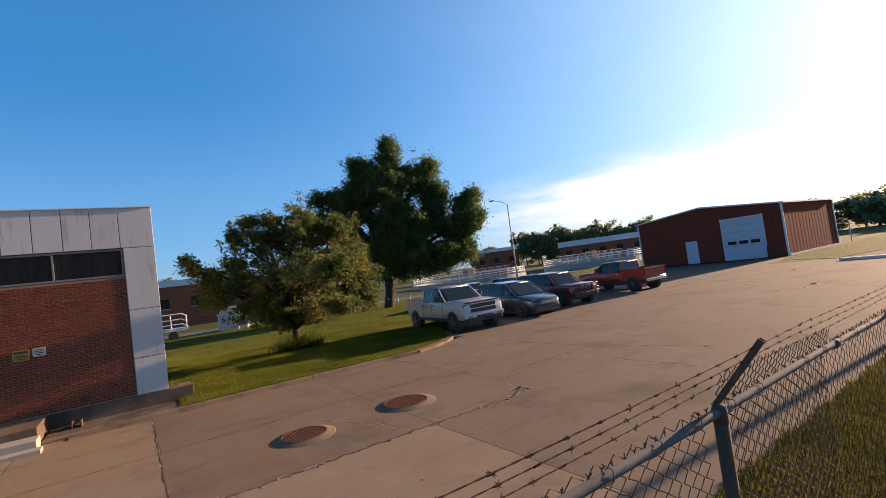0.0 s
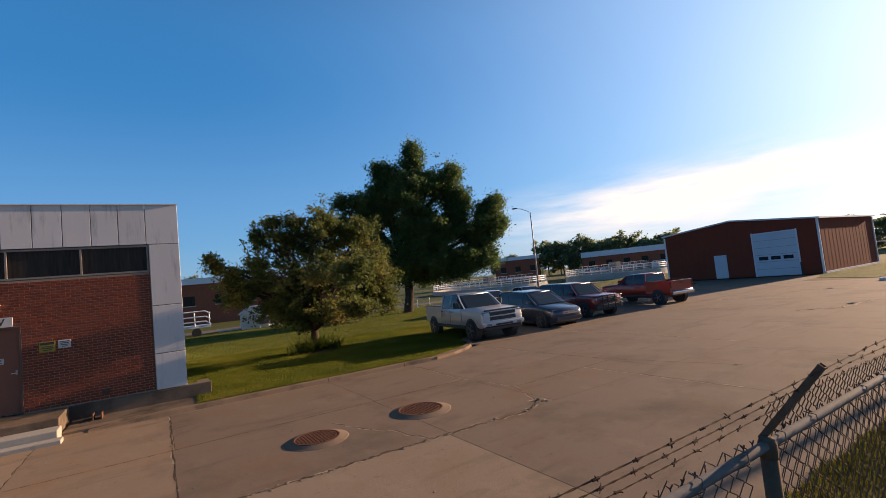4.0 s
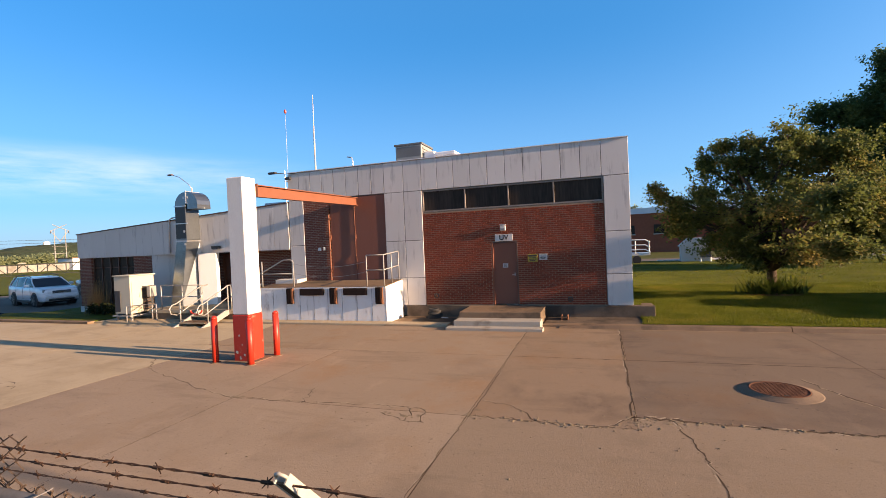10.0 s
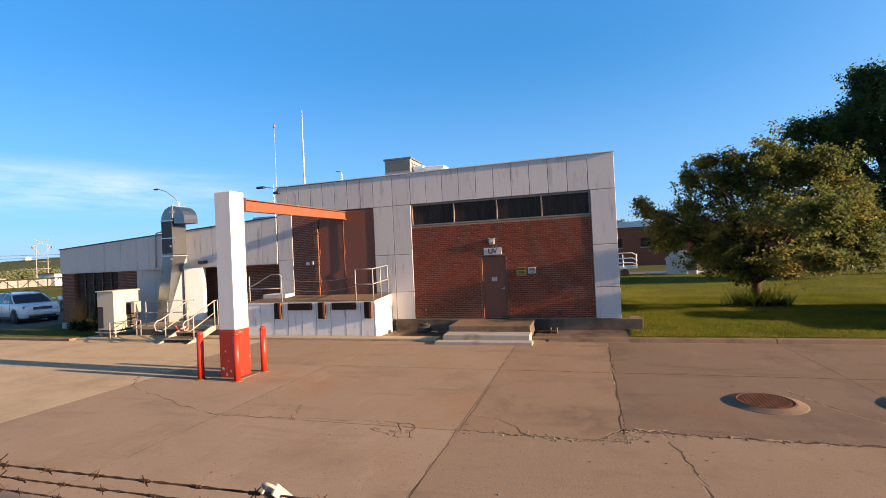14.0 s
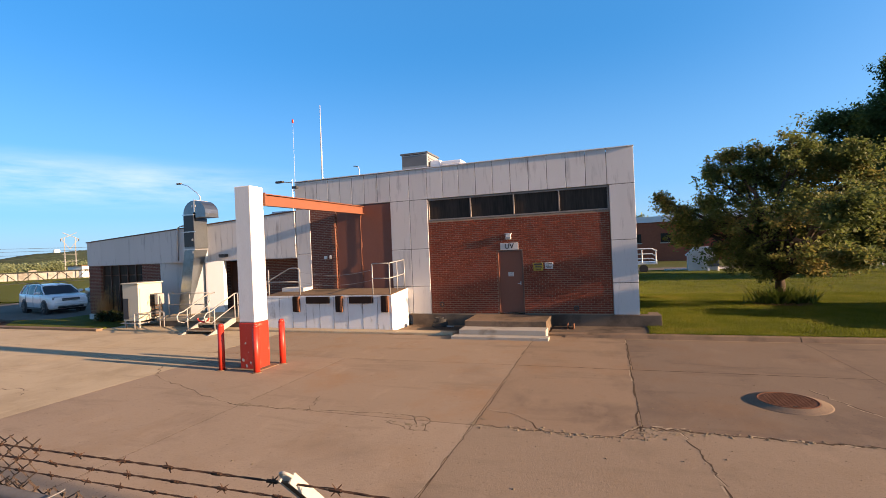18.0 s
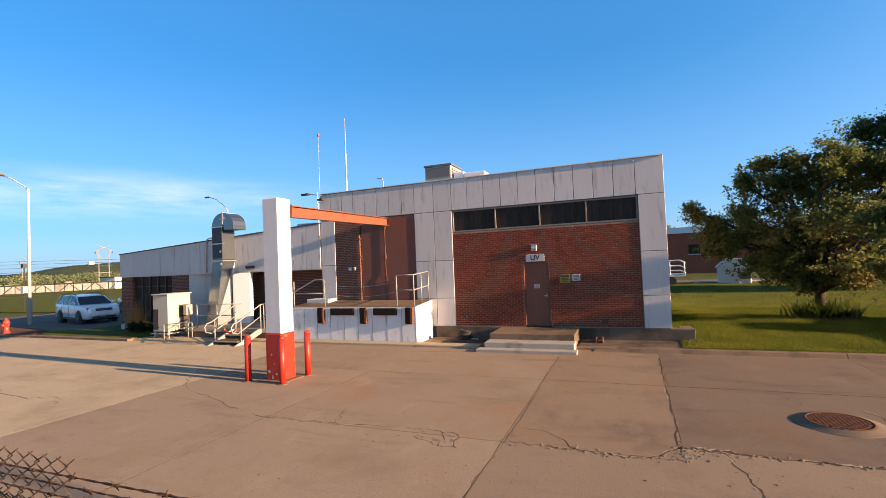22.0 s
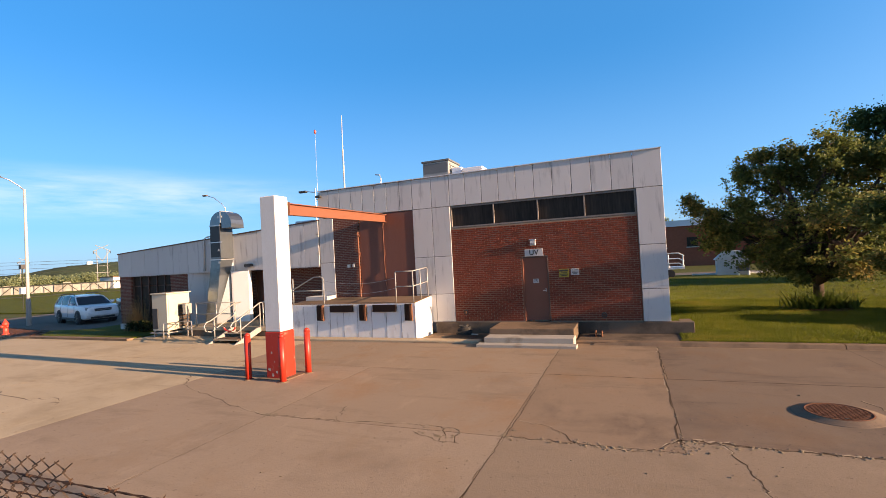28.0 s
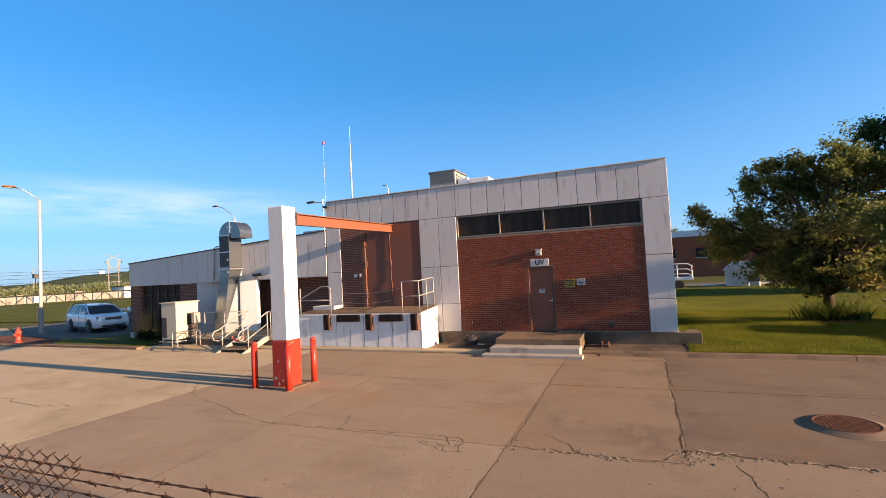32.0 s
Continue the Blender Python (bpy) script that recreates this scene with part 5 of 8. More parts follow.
part("strap", box(DX - 0.1, DX + 0.7, DY0 - 0.055, DY0 - 0.041, 3.86, 3.90), "steel", duct)
pipe = thing("vent_pipe", "thin grey vent pipe with a bent top on the wall", "pipe")
part("pipe", tube([(-14.28, -0.12, 2.7), (-14.27, -0.12, 4.02), (-14.24, -0.12, 4.14), (-14.12, -0.12, 4.2), (-13.9, -0.12, 4.22)], 0.03, 8), "steel", pipe, "", True)
part("rod", tube([(-13.26, -0.12, 3.2), (-13.26, -0.12, 5.35)], 0.014, 6), "steel", pipe)

# beige cabinet on legs
cabinet = thing("electrical_cabinet", "beige outdoor cabinet on short steel legs", "cabinet")
KX0, KX1, KY0, KY1 = -15.2, -14.32, -2.02, -0.95
part("body", box(KX0, KX1, KY0, KY1, 0.32, 1.82, 0.015), "beige", cabinet)
part("roof", box(KX0 - 0.04, KX1 + 0.04, KY0 - 0.05, KY1 + 0.05, 1.822, 1.87, 0.01), "beige", cabinet)
part("side_grille", box(KX1 + 0.002, KX1 + 0.04, KY1 - 0.55, KY1 - 0.04, 0.42, 1.38), "plastic", cabinet, "dark louvred side opening")
for k in range(7):
    part("slat", box(KX1 + 0.041, KX1 + 0.055, KY1 - 0.53, KY1 - 0.06, 0.46 + k * 0.13, 0.50 + k * 0.13), "fence_steel", cabinet)
part("front_panel", box(KX0 + 0.05, KX0 + 0.34, KY0 - 0.025, KY0 - 0.002, 0.40, 1.24), "plastic", cabinet, "dark front grille")
part("door", box(KX1 + 0.002, KX1 + 0.02, KY0 + 0.06, KY1 - 0.60, 0.42, 1.62, 0.004), "beige", cabinet)
part("latch", box(KX1 + 0.021, KX1 + 0.045, KY0 + 0.36, KY0 + 0.40, 0.95, 1.1), "steel", cabinet)
for x in (KX0 + 0.06, KX1 - 0.06):
    for y in (KY0 + 0.06, KY1 - 0.06):
        part("leg", box(x - 0.035, x + 0.035, y - 0.035, y + 0.035, -0.02, 0.318), "rail", cabinet)
part("skid", box(KX0 - 0.05, KX1 + 0.05, KY0 - 0.08, KY1, 0.22, 0.26), "rail", cabinet)
meter = thing("meter_box", "small grey meter box on a conduit", "meter")
part("box", box(-14.02, -13.84, -1.55, -1.25, 0.95, 1.38, 0.01), "rail", meter)
part("conduit", tube([(-13.93, -1.4, 0.0), (-13.93, -1.4, 0.95)], 0.025, 8), "rail", meter)
low_rail = rail_set("low_rail", "low bent pipe guard before the cabinet", [(-14.2, -2.3, 0.0), (-13.7, -1.6, 0.0), (-13.3, -1.75, 0.0)], 0.66, ())
setting("cabinet_pad", box(-15.9, -11.5, -2.4, -0.07, -0.15, 0.05), "new_slab", "pale concrete pad under the cabinet and stairs", "pavement")
for k, (x, y) in enumerate([(-18.3, -0.7), (-17.6, -0.75), (-16.9, -0.7)]):
    shrub = thing("shrub", "low shrub against the glazed wall, darkened for shade", "shrub", "shrubs")
    r2 = random.Random(40 + k)
    verts, faces = [], []
    for q in range(260):
        a, h, rr = r2.uniform(0, 6.28), r2.uniform(0.03, 0.42), r2.uniform(0.02, 0.4)
        px, py = x + rr * math.cos(a), y + rr * math.sin(a) * 0.8
        b0 = len(verts)
        for d in range(3):
            verts.append((px + r2.uniform(-0.09, 0.09), py + r2.uniform(-0.09, 0.09), 0.06 + max(0, h * (1.2 - rr)) + r2.uniform(-0.03, 0.12)))
        faces.append((b0, b0 + 1, b0 + 2))
    raw("foliage", verts, faces, "shrub_leaf_shaded", shrub)
    part("stem", tube([(x, y, 0.02), (x, y, 0.3)], 0.03, 5), "bark", shrub)

reeds = thing("ornamental_grass", "tall clump of tan dry ornamental grass by the glazing", "plant")
r2 = random.Random(52)
verts, faces = [], []
for q in range(320):
    x, y, h = -18.4 + r2.gauss(0, 0.30), -0.45 + r2.gauss(0, 0.12), r2.uniform(0.7, 1.85)
    dx, dy, b0 = r2.gauss(0, 0.12), r2.gauss(0, 0.06), len(verts)
    verts += [(x - 0.014, y, 0.05), (x + 0.014, y, 0.05), (x + dx, y + dy, h)]
    faces.append((b0, b0 + 1, b0 + 2))
raw("stalks", verts, faces, "dry_stalk", reeds)

# ---- hoist column, beam and bollards in the yard ----
hoist = thing("hoist_column", "white concrete column with a red base and a rust-red steel beam", "column")
CX, CY, CW = -4.74, -6.40, 0.235
part("shaft", box(CX - CW, CX + CW, CY - CW, CY + CW, 1.12, 4.42, 0.02), "column_white", hoist)
part("base", box(CX - CW - 0.012, CX + CW + 0.012, CY - CW - 0.012, CY + CW + 0.012, -0.05, 1.118, 0.025), "red", hoist, "chipped red painted base")
part("footing", prism([(CX - 0.42, CY - 0.4), (CX + 0.42, CY - 0.38), (CX + 0.45, CY + 0.4), (CX - 0.4, CY + 0.42)], -0.1, 0.012), "kerb", hoist)


def beam(p, q, depth, flange, web=0.014, thick=0.022):
    """A steel I-beam from p to q (top middle of its ends)."""
    bm = bmesh.new()
    a, b = Vector(p), Vector(q)
    d = (b - a).normalized()
    s = d.cross(Vector((0, 0, 1))).normalized()
    h, w = flange / 2, web / 2
    outline = [(-h, 0), (h, 0), (h, -thick), (w, -thick), (w, thick - depth), (h, thick - depth), (h, -depth), (-h, -depth), (-h, thick - depth), (-w, thick - depth), (-w, -thick), (-h, -thick)]
    r0, r1 = ([bm.verts.new(e + s * u + Vector((0, 0, v))) for u, v in outline] for e in (a, b))
    bm.faces.new(r0), bm.faces.new(r1[::-1])
    for i in range(12):
        bm.faces.new((r0[i], r0[(i + 1) % 12], r1[(i + 1) % 12], r1[i]))
    bmesh.ops.recalc_face_normals(bm, faces=bm.faces)
    return bm


part("beam", beam((-4.55, CY + CW + 0.002, 4.27), (-5.10, -0.04, 4.46), 0.30, 0.15), "rust", hoist, "rust-red steel hoist beam")
part("bracket", box(-4.65, -4.45, CY + CW, CY + CW + 0.02, 3.96, 4.29), "rust", hoist)
rp = random.Random(61)
for px, pz, pr in ((-4.80, 0.62, 0.028), (-4.72, 0.40, 0.02), (-4.88, 0.22, 0.042), (-4.66, 0.16, 0.03), (-4.58, 0.30, 0.018), (-4.78, 0.08, 0.036)):
    bm = bmesh.new()
    bm.faces.new([bm.verts.new((px + pr * rp.uniform(0.5, 1.2) * math.cos(a), CY - CW - 0.0135, pz + pr * rp.uniform(0.6, 1.5) * math.sin(a))) for a in [2 * math.pi * q / 11 for q in range(11)]])
    part("peeled_patch", bm, "concrete", hoist, "bare patch where paint has peeled")
bollard = thing("bollard", "red steel pipe bollard with a domed cap", "bollard", "bollards round the column", at=(-5.36, -6.83, 0))
part("pipe", spin([(0.075, -0.05), (0.075, 1.04)], 16), "red", bollard, "", True)
part("cap", spin([(0.075, 1.04), (0.068, 1.08), (0.045, 1.11), (0.01, 1.122)], 16), "red", bollard, "", True)
part("collar", spin([(0.13, -0.02), (0.12, 0.012), (0.076, 0.014)], 16), "kerb", bollard)
copy_thing(bollard, pose(-4.27, -5.97, 0))
copy_thing(bollard, pose(-4.30, -6.86, 0))

# ---- manholes ----
for x, y, s in ((6.13, -6.87, 0.93), (8.36, -6.80, 1.05)):
    mh = thing("manhole", "rusty cast-iron manhole cover on a mounded concrete collar", "manhole", "manholes")
    part("collar", spin([(0.64 * s, -0.003), (0.60 * s, 0.004), (0.55 * s, 0.014), (0.48 * s, 0.036), (0.46 * s, 0.041), (0.45 * s, 0.042), (0.45 * s, 0.0)], 40, at=(x, y, 0)), "old_slab", mh, "", True)
    part("frame", spin([(0.45 * s, 0.01), (0.45 * s, 0.046), (0.425 * s, 0.047), (0.42 * s, 0.037)], 40, at=(x, y, 0)), "grate", mh, "", True)
    cover = part("cover", spin([(0.418 * s, 0.01), (0.418 * s, 0.040)], 40, at=(x, y, 0)), "grate", mh)
    stud = mesh_of("stud", box(-0.019, 0.019, -0.019, 0.019, 0.0, 0.010, 0.004), "grate")
    for i in range(-6, 7):
        for j in range(-6, 7):
            px, py = i * 0.062 * s, j * 0.062 * s
            if math.hypot(px, py) < 0.385 * s:
                shared("stud", stud, cover, (x + px, y + py, 0.0395))
    part("pick_hole", box(x - 0.03, x + 0.03, y - 0.365 * s, y - 0.335 * s, 0.0405, 0.0505), "black", cover)


# ---- chain-link fence with barbed wire ----
FY, FZ = -14.76, 1.96          # line and height of the top rail
TIPY, TIPZ = -14.98, 2.27      # tips of the leaning arms


def fz(x):
    """The rail climbs a little to the west."""
    return FZ + 0.0065 * (5.5 - x)


fence = thing("chain_link_fence", "rusty chain-link fence with a steel top rail and three barbed wires", "fence")
posts_x = (-3.2, -0.15, 2.98, 5.60, 8.64, 11.7, 14.8)
for x in posts_x:
    pale = abs(x - 2.98) < 0.1
    p = part("post", tube([(x, FY, -0.1), (x, FY, fz(x) - 0.045)], 0.029, 10), "fence_steel", fence, "", True)
    part("cap", spin([(0.0305, -0.05), (0.0315, 0.005), (0.025, 0.022), (0.012, 0.029)], 12, at=(x, FY, fz(x))), "fence_steel", p, "", True)
    bm = bmesh.new()
    a0, a1 = Vector((x + 0.02, FY + 0.02, FZ + 0.02)), Vector((x - 0.055, TIPY - 0.008, TIPZ + 0.014))
    d = (a1 - a0).normalized()
    n1 = Vector((1, 0, 0)).cross(d).normalized()
    sides = ((-0.012, 0.012, 0.009, 0.012), (-0.012, -0.009, -0.010, 0.009), (0.009, 0.012, -0.010, 0.009))
    for u0, u1, v0, v1 in sides[1:] if pale else sides:
        c = [a0 + Vector((u, 0, 0)) + n1 * v for u, v in ((u0, v0), (u1, v0), (u1, v1), (u0, v1))]
        e = [q + (a1 - a0) for q in c]
        vs = [bm.verts.new(q) for q in c + e]
        for q in ((3, 2, 1, 0), (4, 5, 6, 7), (0, 1, 5, 4), (1, 2, 6, 5), (2, 3, 7, 6), (3, 0, 4, 7)):
            bm.faces.new([vs[i] for i in q])
    bmesh.ops.recalc_face_normals(bm, faces=bm.faces)
    arm = part("arm", bm, "arm_white" if pale else "fence_steel", p, "pale leaning wire arm" if pale else "")
    if pale:
        tip = [a1 + Vector((0.0105 * math.cos(q), 0, 0)) + d * 0.0105 * math.sin(q) - n1 * 0.002 for q in [math.pi * k / 8 for k in range(9)]]
        part("arm_tip", tube(tip, 0.003, 6), "arm_white", p, "", True)
        inner = bmesh.new()
        vs = [inner.verts.new(q) for q in [e + Vector((u, 0, 0)) + n1 * v for e in (a0, a1 - d * 0.004) for u, v in ((-0.0088, 0.004), (0.0088, 0.004), (0.0088, 0.0075), (-0.0088, 0.0075))]]
        for q in ((3, 2, 1, 0), (4, 5, 6, 7), (0, 1, 5, 4), (1, 2, 6, 5), (2, 3, 7, 6), (3, 0, 4, 7)):
            inner.faces.new([vs[i] for i in q])
        bmesh.ops.recalc_face_normals(inner, faces=inner.faces)
        part("arm_channel", inner, "fence_steel", p, "dark strip inside the channel")
rail_pts = [(x, FY, fz(x) + 0.004 * math.sin(x * 2.1)) for x in [-3.6 + 0.5 * k for k in range(38)]]
part("top_rail", tube(rail_pts, 0.0185, 10), "rail_steel", fence, "galvanised steel top rail", True)
for x in (1.2, 4.3, 7.1, 10.2):
    part("rail_sleeve", tube([(x - 0.07, FY, fz(x)), (x + 0.07, FY, fz(x))], 0.0215, 10), "rail_steel", fence, "", True)


def links(x0, x1, rows, place, pitch=0.054, radius=0.0023, seed=1):
    """Woven zigzag wires; place(x, h, depth) gives the point at height step h."""
    rg = np.random.default_rng(seed)
    verts, faces = [], []
    n = int((x1 - x0) / pitch)
    for i in range(n):
        wob = rg.normal(0, 0.003, (rows + 1, 2))
        line = []
        for j in range(rows + 1):
            s = 1 if (i + j) % 2 else -1
            line.append(place(x0 + i * pitch + s * pitch * 0.52 + wob[j, 0], j + wob[j, 1] * 6, 0.0035 * s))
        for j, (px, py, pz) in enumerate(line):
            for a in range(3):
                c, t = math.cos(a * 2.0944), math.sin(a * 2.0944)
                verts.append((px, py + radius * t, pz + radius * 1.2 * c))
            if j:
                b = len(verts) - 6
                for a in range(3):
                    k = (a + 1) % 3
                    faces.append((b + a, b + k, b + 3 + k, b + 3 + a))
    return verts, faces


def upright(x, h, d):
    return (x, FY + 0.026 + d + 0.008 * math.sin(x * 1.7 + h * 0.05), fz(x) + 0.030 - h * 0.033)


def hanging(x, h, d):
    return (x, FY + 0.030 + d - 0.002 * h, fz(x) + 0.160 - h * 0.0235)


def leaning(x, h, d):
    f = h * 0.019 * max(0.4, 1.25 - 0.3 * (x - 5.6))
    return (x, FY + 0.03 - 0.3 * f + d, fz(x) + 0.02 + 0.95 * f)


for a, b in zip((-3.5, *posts_x[1:-1]), (*posts_x[1:-1], 14.9)):
    v, f = links(a + 0.02, b - 0.02, 58, upright, seed=int(a * 10) + 60)
    tagged(raw("fabric", v, f, "mesh_wire", fence, "rusty woven wire fabric"), kind="stuff")
v, f = links(-3.5, 1.8, 58, lambda x, h, d: upright(x + 0.02, h + 0.5, d + 0.012), 0.052, seed=15)
tagged(raw("fabric", v, f, "mesh_wire", fence, "second layer of rusty woven wire fabric"), kind="stuff")
v, f = links(-3.5, 1.87, 8, hanging, 0.033, 0.0021, 3)
tagged(raw("upper_fabric", v, f, "mesh_wire", fence, "extra strip of wire fabric bent up along the arms"), kind="stuff")
v, f = links(5.64, 7.0, 58, lambda x, h, d: upright(x + 0.02, h + 0.5, d + 0.012), 0.055, seed=14)
tagged(raw("fabric", v, f, "mesh_wire", fence, "second layer of rusty woven wire fabric"), kind="stuff")
v, f = links(5.64, 7.1, 6, leaning, 0.042, 0.0026, seed=4)
tagged(raw("upper_fabric", v, f, "mesh_wire", fence, "ragged upper edge of wire fabric standing over the rail"), kind="stuff")
for x in [-3.3 + 0.29 * k for k in range(50)]:
    if x % 3.0 > 0.4:
        tie = part("tie", tube([(x + dx, FY + dy, fz(x) + dz) for dx, dy, dz in ((0, 0.03, -0.05), (0.01, -0.023, -0.013), (0.015, -0.018, 0.021), (0.02, 0.018, 0.024), (0.02, 0.028, 0.026))], 0.0022, 4), "rail_steel", fence)

# twisted wire ends that stand up over the rail
rk = random.Random(31)
prong_me = [mesh_of("wire_end", tube([(-0.008 * s2, 0, 0.013), (0, 0, 0.003), (0, 0.0, -0.02)], 0.0026, 4, tube([(0.009 * s2, 0.003, 0.014), (0.001, 0, 0.003)], 0.0026, 4)), "mesh_wire") for s2 in (1.0, 0.7, 1.3)]
for q in range(150):
    x = -1.0 + 0.064 * q
    if rk.random() < 0.85:
        e = shared("wire_end", rk.choice(prong_me), fence, (x + rk.uniform(-0.006, 0.006), FY + 0.019, fz(x) + 0.011))
        e.rotation_euler = (rk.uniform(-0.2, 0.2), rk.uniform(-0.2, 0.2), rk.uniform(-0.6, 0.6))

rb = random.Random(9)
barb_me = []
for _ in range(6):
    bb = bmesh.new()
    for q in range(2):
        a = rb.uniform(0, 3.14)
        c, s2 = math.cos(a) * 0.0098, math.sin(a) * 0.0098
        tube([(-0.006, -c, -s2), (0, -c * 0.2, -s2 * 0.2), (0.003, c * 0.2, s2 * 0.2), (0.009, c, s2)], [0.0009, 0.0018, 0.0018, 0.0009], 3, bb)
    tube([(-0.011, 0, 0), (0.011, 0, 0)], 0.0034, 5, bb)
    barb_me.append(mesh_of("barb", bb, "barb"))
for y, z in ((TIPY, 2.27), (-14.90, 2.195), (-14.82, 2.112)):
    verts_bm = bmesh.new()
    sag = lambda x: -0.012 * abs(math.sin((x - 2.98) * math.pi / 3.05))
    for ph in (0.0, math.pi):
        pts = [(x, y + 0.0015 * math.cos(x * 60 + ph), z + sag(x) + 0.0015 * math.sin(x * 60 + ph)) for x in [-3.3 + 0.035 * q for q in range(520)]]
        tube(pts, 0.00145, 3, verts_bm, ends=False)
    wire = part("barbed_wire", verts_bm, "barb", fence, "twisted rusty barbed wire")
    x = -3.2 + rb.uniform(0, 0.1)
    while x < 14.8:
        shared("barb", rb.choice(barb_me), wire, (x, y, z + sag(x))).rotation_euler = (rb.uniform(0, 6.28), 0, 0)
        x += 0.128 + rb.uniform(-0.012, 0.012)


# ---- trees and plants ----
M["spike"] = leaf_material("spiky_leaves", (0.068, 0.100, 0.020), (0.128, 0.136, 0.032), 0.6)
def leaf_cloud(rg, lobes, clusters, per, size, spread, tufts=9, gap=0.25):
    """Leaves in sprays on small tufts that sit on and in lobes of (x, y, z, rx, ry, rz, weight); some tufts are missing."""
    subs, w = [], []
    for x, y, z, rx, ry, rz, weight in lobes:
        for _ in range(tufts):
            if rg.random() < gap:
                continue
            d = rg.normal(size=3)
            d /= np.linalg.norm(d)
            r = rg.uniform(0.15, 0.92)
            k = rg.uniform(0.30, 0.62)
            subs.append((x + d[0] * rx * r, y + d[1] * ry * r, z + d[2] * rz * r, rx * k, ry * k, 0.5 * (rz + min(rx, rz * 1.4)) * k))
            w.append(weight * k**1.4)
        subs.append((x, y, z, rx, ry, rz))
        w.append(weight * tufts * 0.16)
    w = np.array(w)
    sprays = clusters // 5
    pick = rg.choice(len(subs), sprays, p=w / w.sum())
    lob = np.array(subs)[pick]
    d = rg.normal(size=(sprays, 3)) + (0, 0, 0.3)
    d /= np.linalg.norm(d, axis=1, keepdims=True)
    long = rg.uniform(0.55, 1.12, sprays) + (rg.random(sprays) < 0.42) * rg.uniform(0.1, 0.5, sprays)
    step = np.array([0.30, 0.55, 0.74, 0.89, 1.0])
    radius = long[:, None] * step[None]
    bend = rg.normal(size=(sprays, 1, 3)) * 0.16 * step[None, :, None] ** 2
    centre = (lob[:, None, :3] + (d[:, None] + bend) * radius[..., None] * lob[:, None, 3:]).reshape(-1, 3)
    girth = (np.array([1.3, 1.2, 1.0, 0.75, 0.45])[None] * rg.uniform(0.7, 1.25, (sprays, 1))).reshape(-1)
    count = np.tile(np.array([1.0, 1.15, 1.2, 1.0, 0.65]), sprays)
    number = (per * count).astype(int)
    many = np.repeat(centre, number, axis=0)
    n = len(many)
    many = many + rg.normal(size=(n, 3)) * np.repeat(girth, number)[:, None] * spread * (1, 1, 0.85)
    a = rg.normal(size=(n, 3)) * (1, 1, 0.6)
    a /= np.linalg.norm(a, axis=1, keepdims=True)
    b = np.cross(a, rg.normal(size=(n, 3)) * (0.6, 0.6, 1))
    b /= np.linalg.norm(b, axis=1, keepdims=True)
    s = rg.uniform(0.6, 1.3, (n, 1)) * size
    v = np.stack([many - a * s * 0.5, many + b * s * 0.32, many + a * s * 0.5, many - b * s * 0.32], 1).reshape(-1, 3)
    f = np.arange(n * 4).reshape(-1, 4)
    return v, f, centre


def leaf_mesh(name, v, f, mat, parent, label=""):
    me = bpy.data.meshes.new(name)
    me.from_pydata(v.tolist(), [], f.tolist())
    me.materials.append(M[mat])
    ob = new(name, me)
    ob.parent = parent
    return tagged(ob, label) if label else ob


def limbs(rg, base, fork, lobes, r0, centres, twigs=70):
    """A tapered trunk that forks into a limb for each lobe, and twigs on to the clumps."""
    bm = bmesh.new()
    b, k = Vector(base), Vector(fork)
    tube([b + Vector((0, 0, -0.25)), b + Vector((0.02, 0, 0.12)), b.lerp(k, 0.5) + Vector((0.06 * r0 / 0.2, 0.03, 0)), k], [r0 * 1.5, r0 * 1.12, r0 * 0.95, r0 * 0.85], 10, bm)
    ends = []
    for l in lobes:
        c = Vector(l[:3])
        m = k.lerp(c, 0.5) + Vector(rg.normal(size=3)) * 0.06 * (c - k).length + Vector((0, 0, 0.12 * (c - k).length))
        pts = [k - Vector((0, 0, 0.2 * r0)), k.lerp(m, 0.5), m, m.lerp(c, 0.6), c]
        tube(pts, [r0 * 0.72, r0 * 0.55, r0 * 0.40, r0 * 0.26, r0 * 0.12], 7, bm)
        ends += pts[2:]
    for i in rg.choice(len(centres), min(twigs, len(centres)), replace=False):
        c = Vector(centres[i])
        e = min(ends, key=lambda q: (q - c).length)
        tube([e, e.lerp(c, 0.5) + Vector(rg.normal(size=3)) * 0.12, c], [r0 * 0.16, r0 * 0.11, r0 * 0.05], 4, bm)
    return bm


def tree(label, at, turn, fork, lobes, r0, clusters, per, size, spread, mat, seed, twigs=70, name="tree", group="", tufts=9, gap=0.25):
    rg = np.random.default_rng(seed)
    t = thing(name, label, "tree", group, at, turn)
    v, f, centres = leaf_cloud(rg, lobes, clusters, per, size, spread, tufts, gap)
    part("trunk", limbs(rg, (0, 0, 0), fork, lobes, r0, centres, twigs), "bark", t, "", True)
    leaf_mesh("crown", v, f, mat, t)
    return t


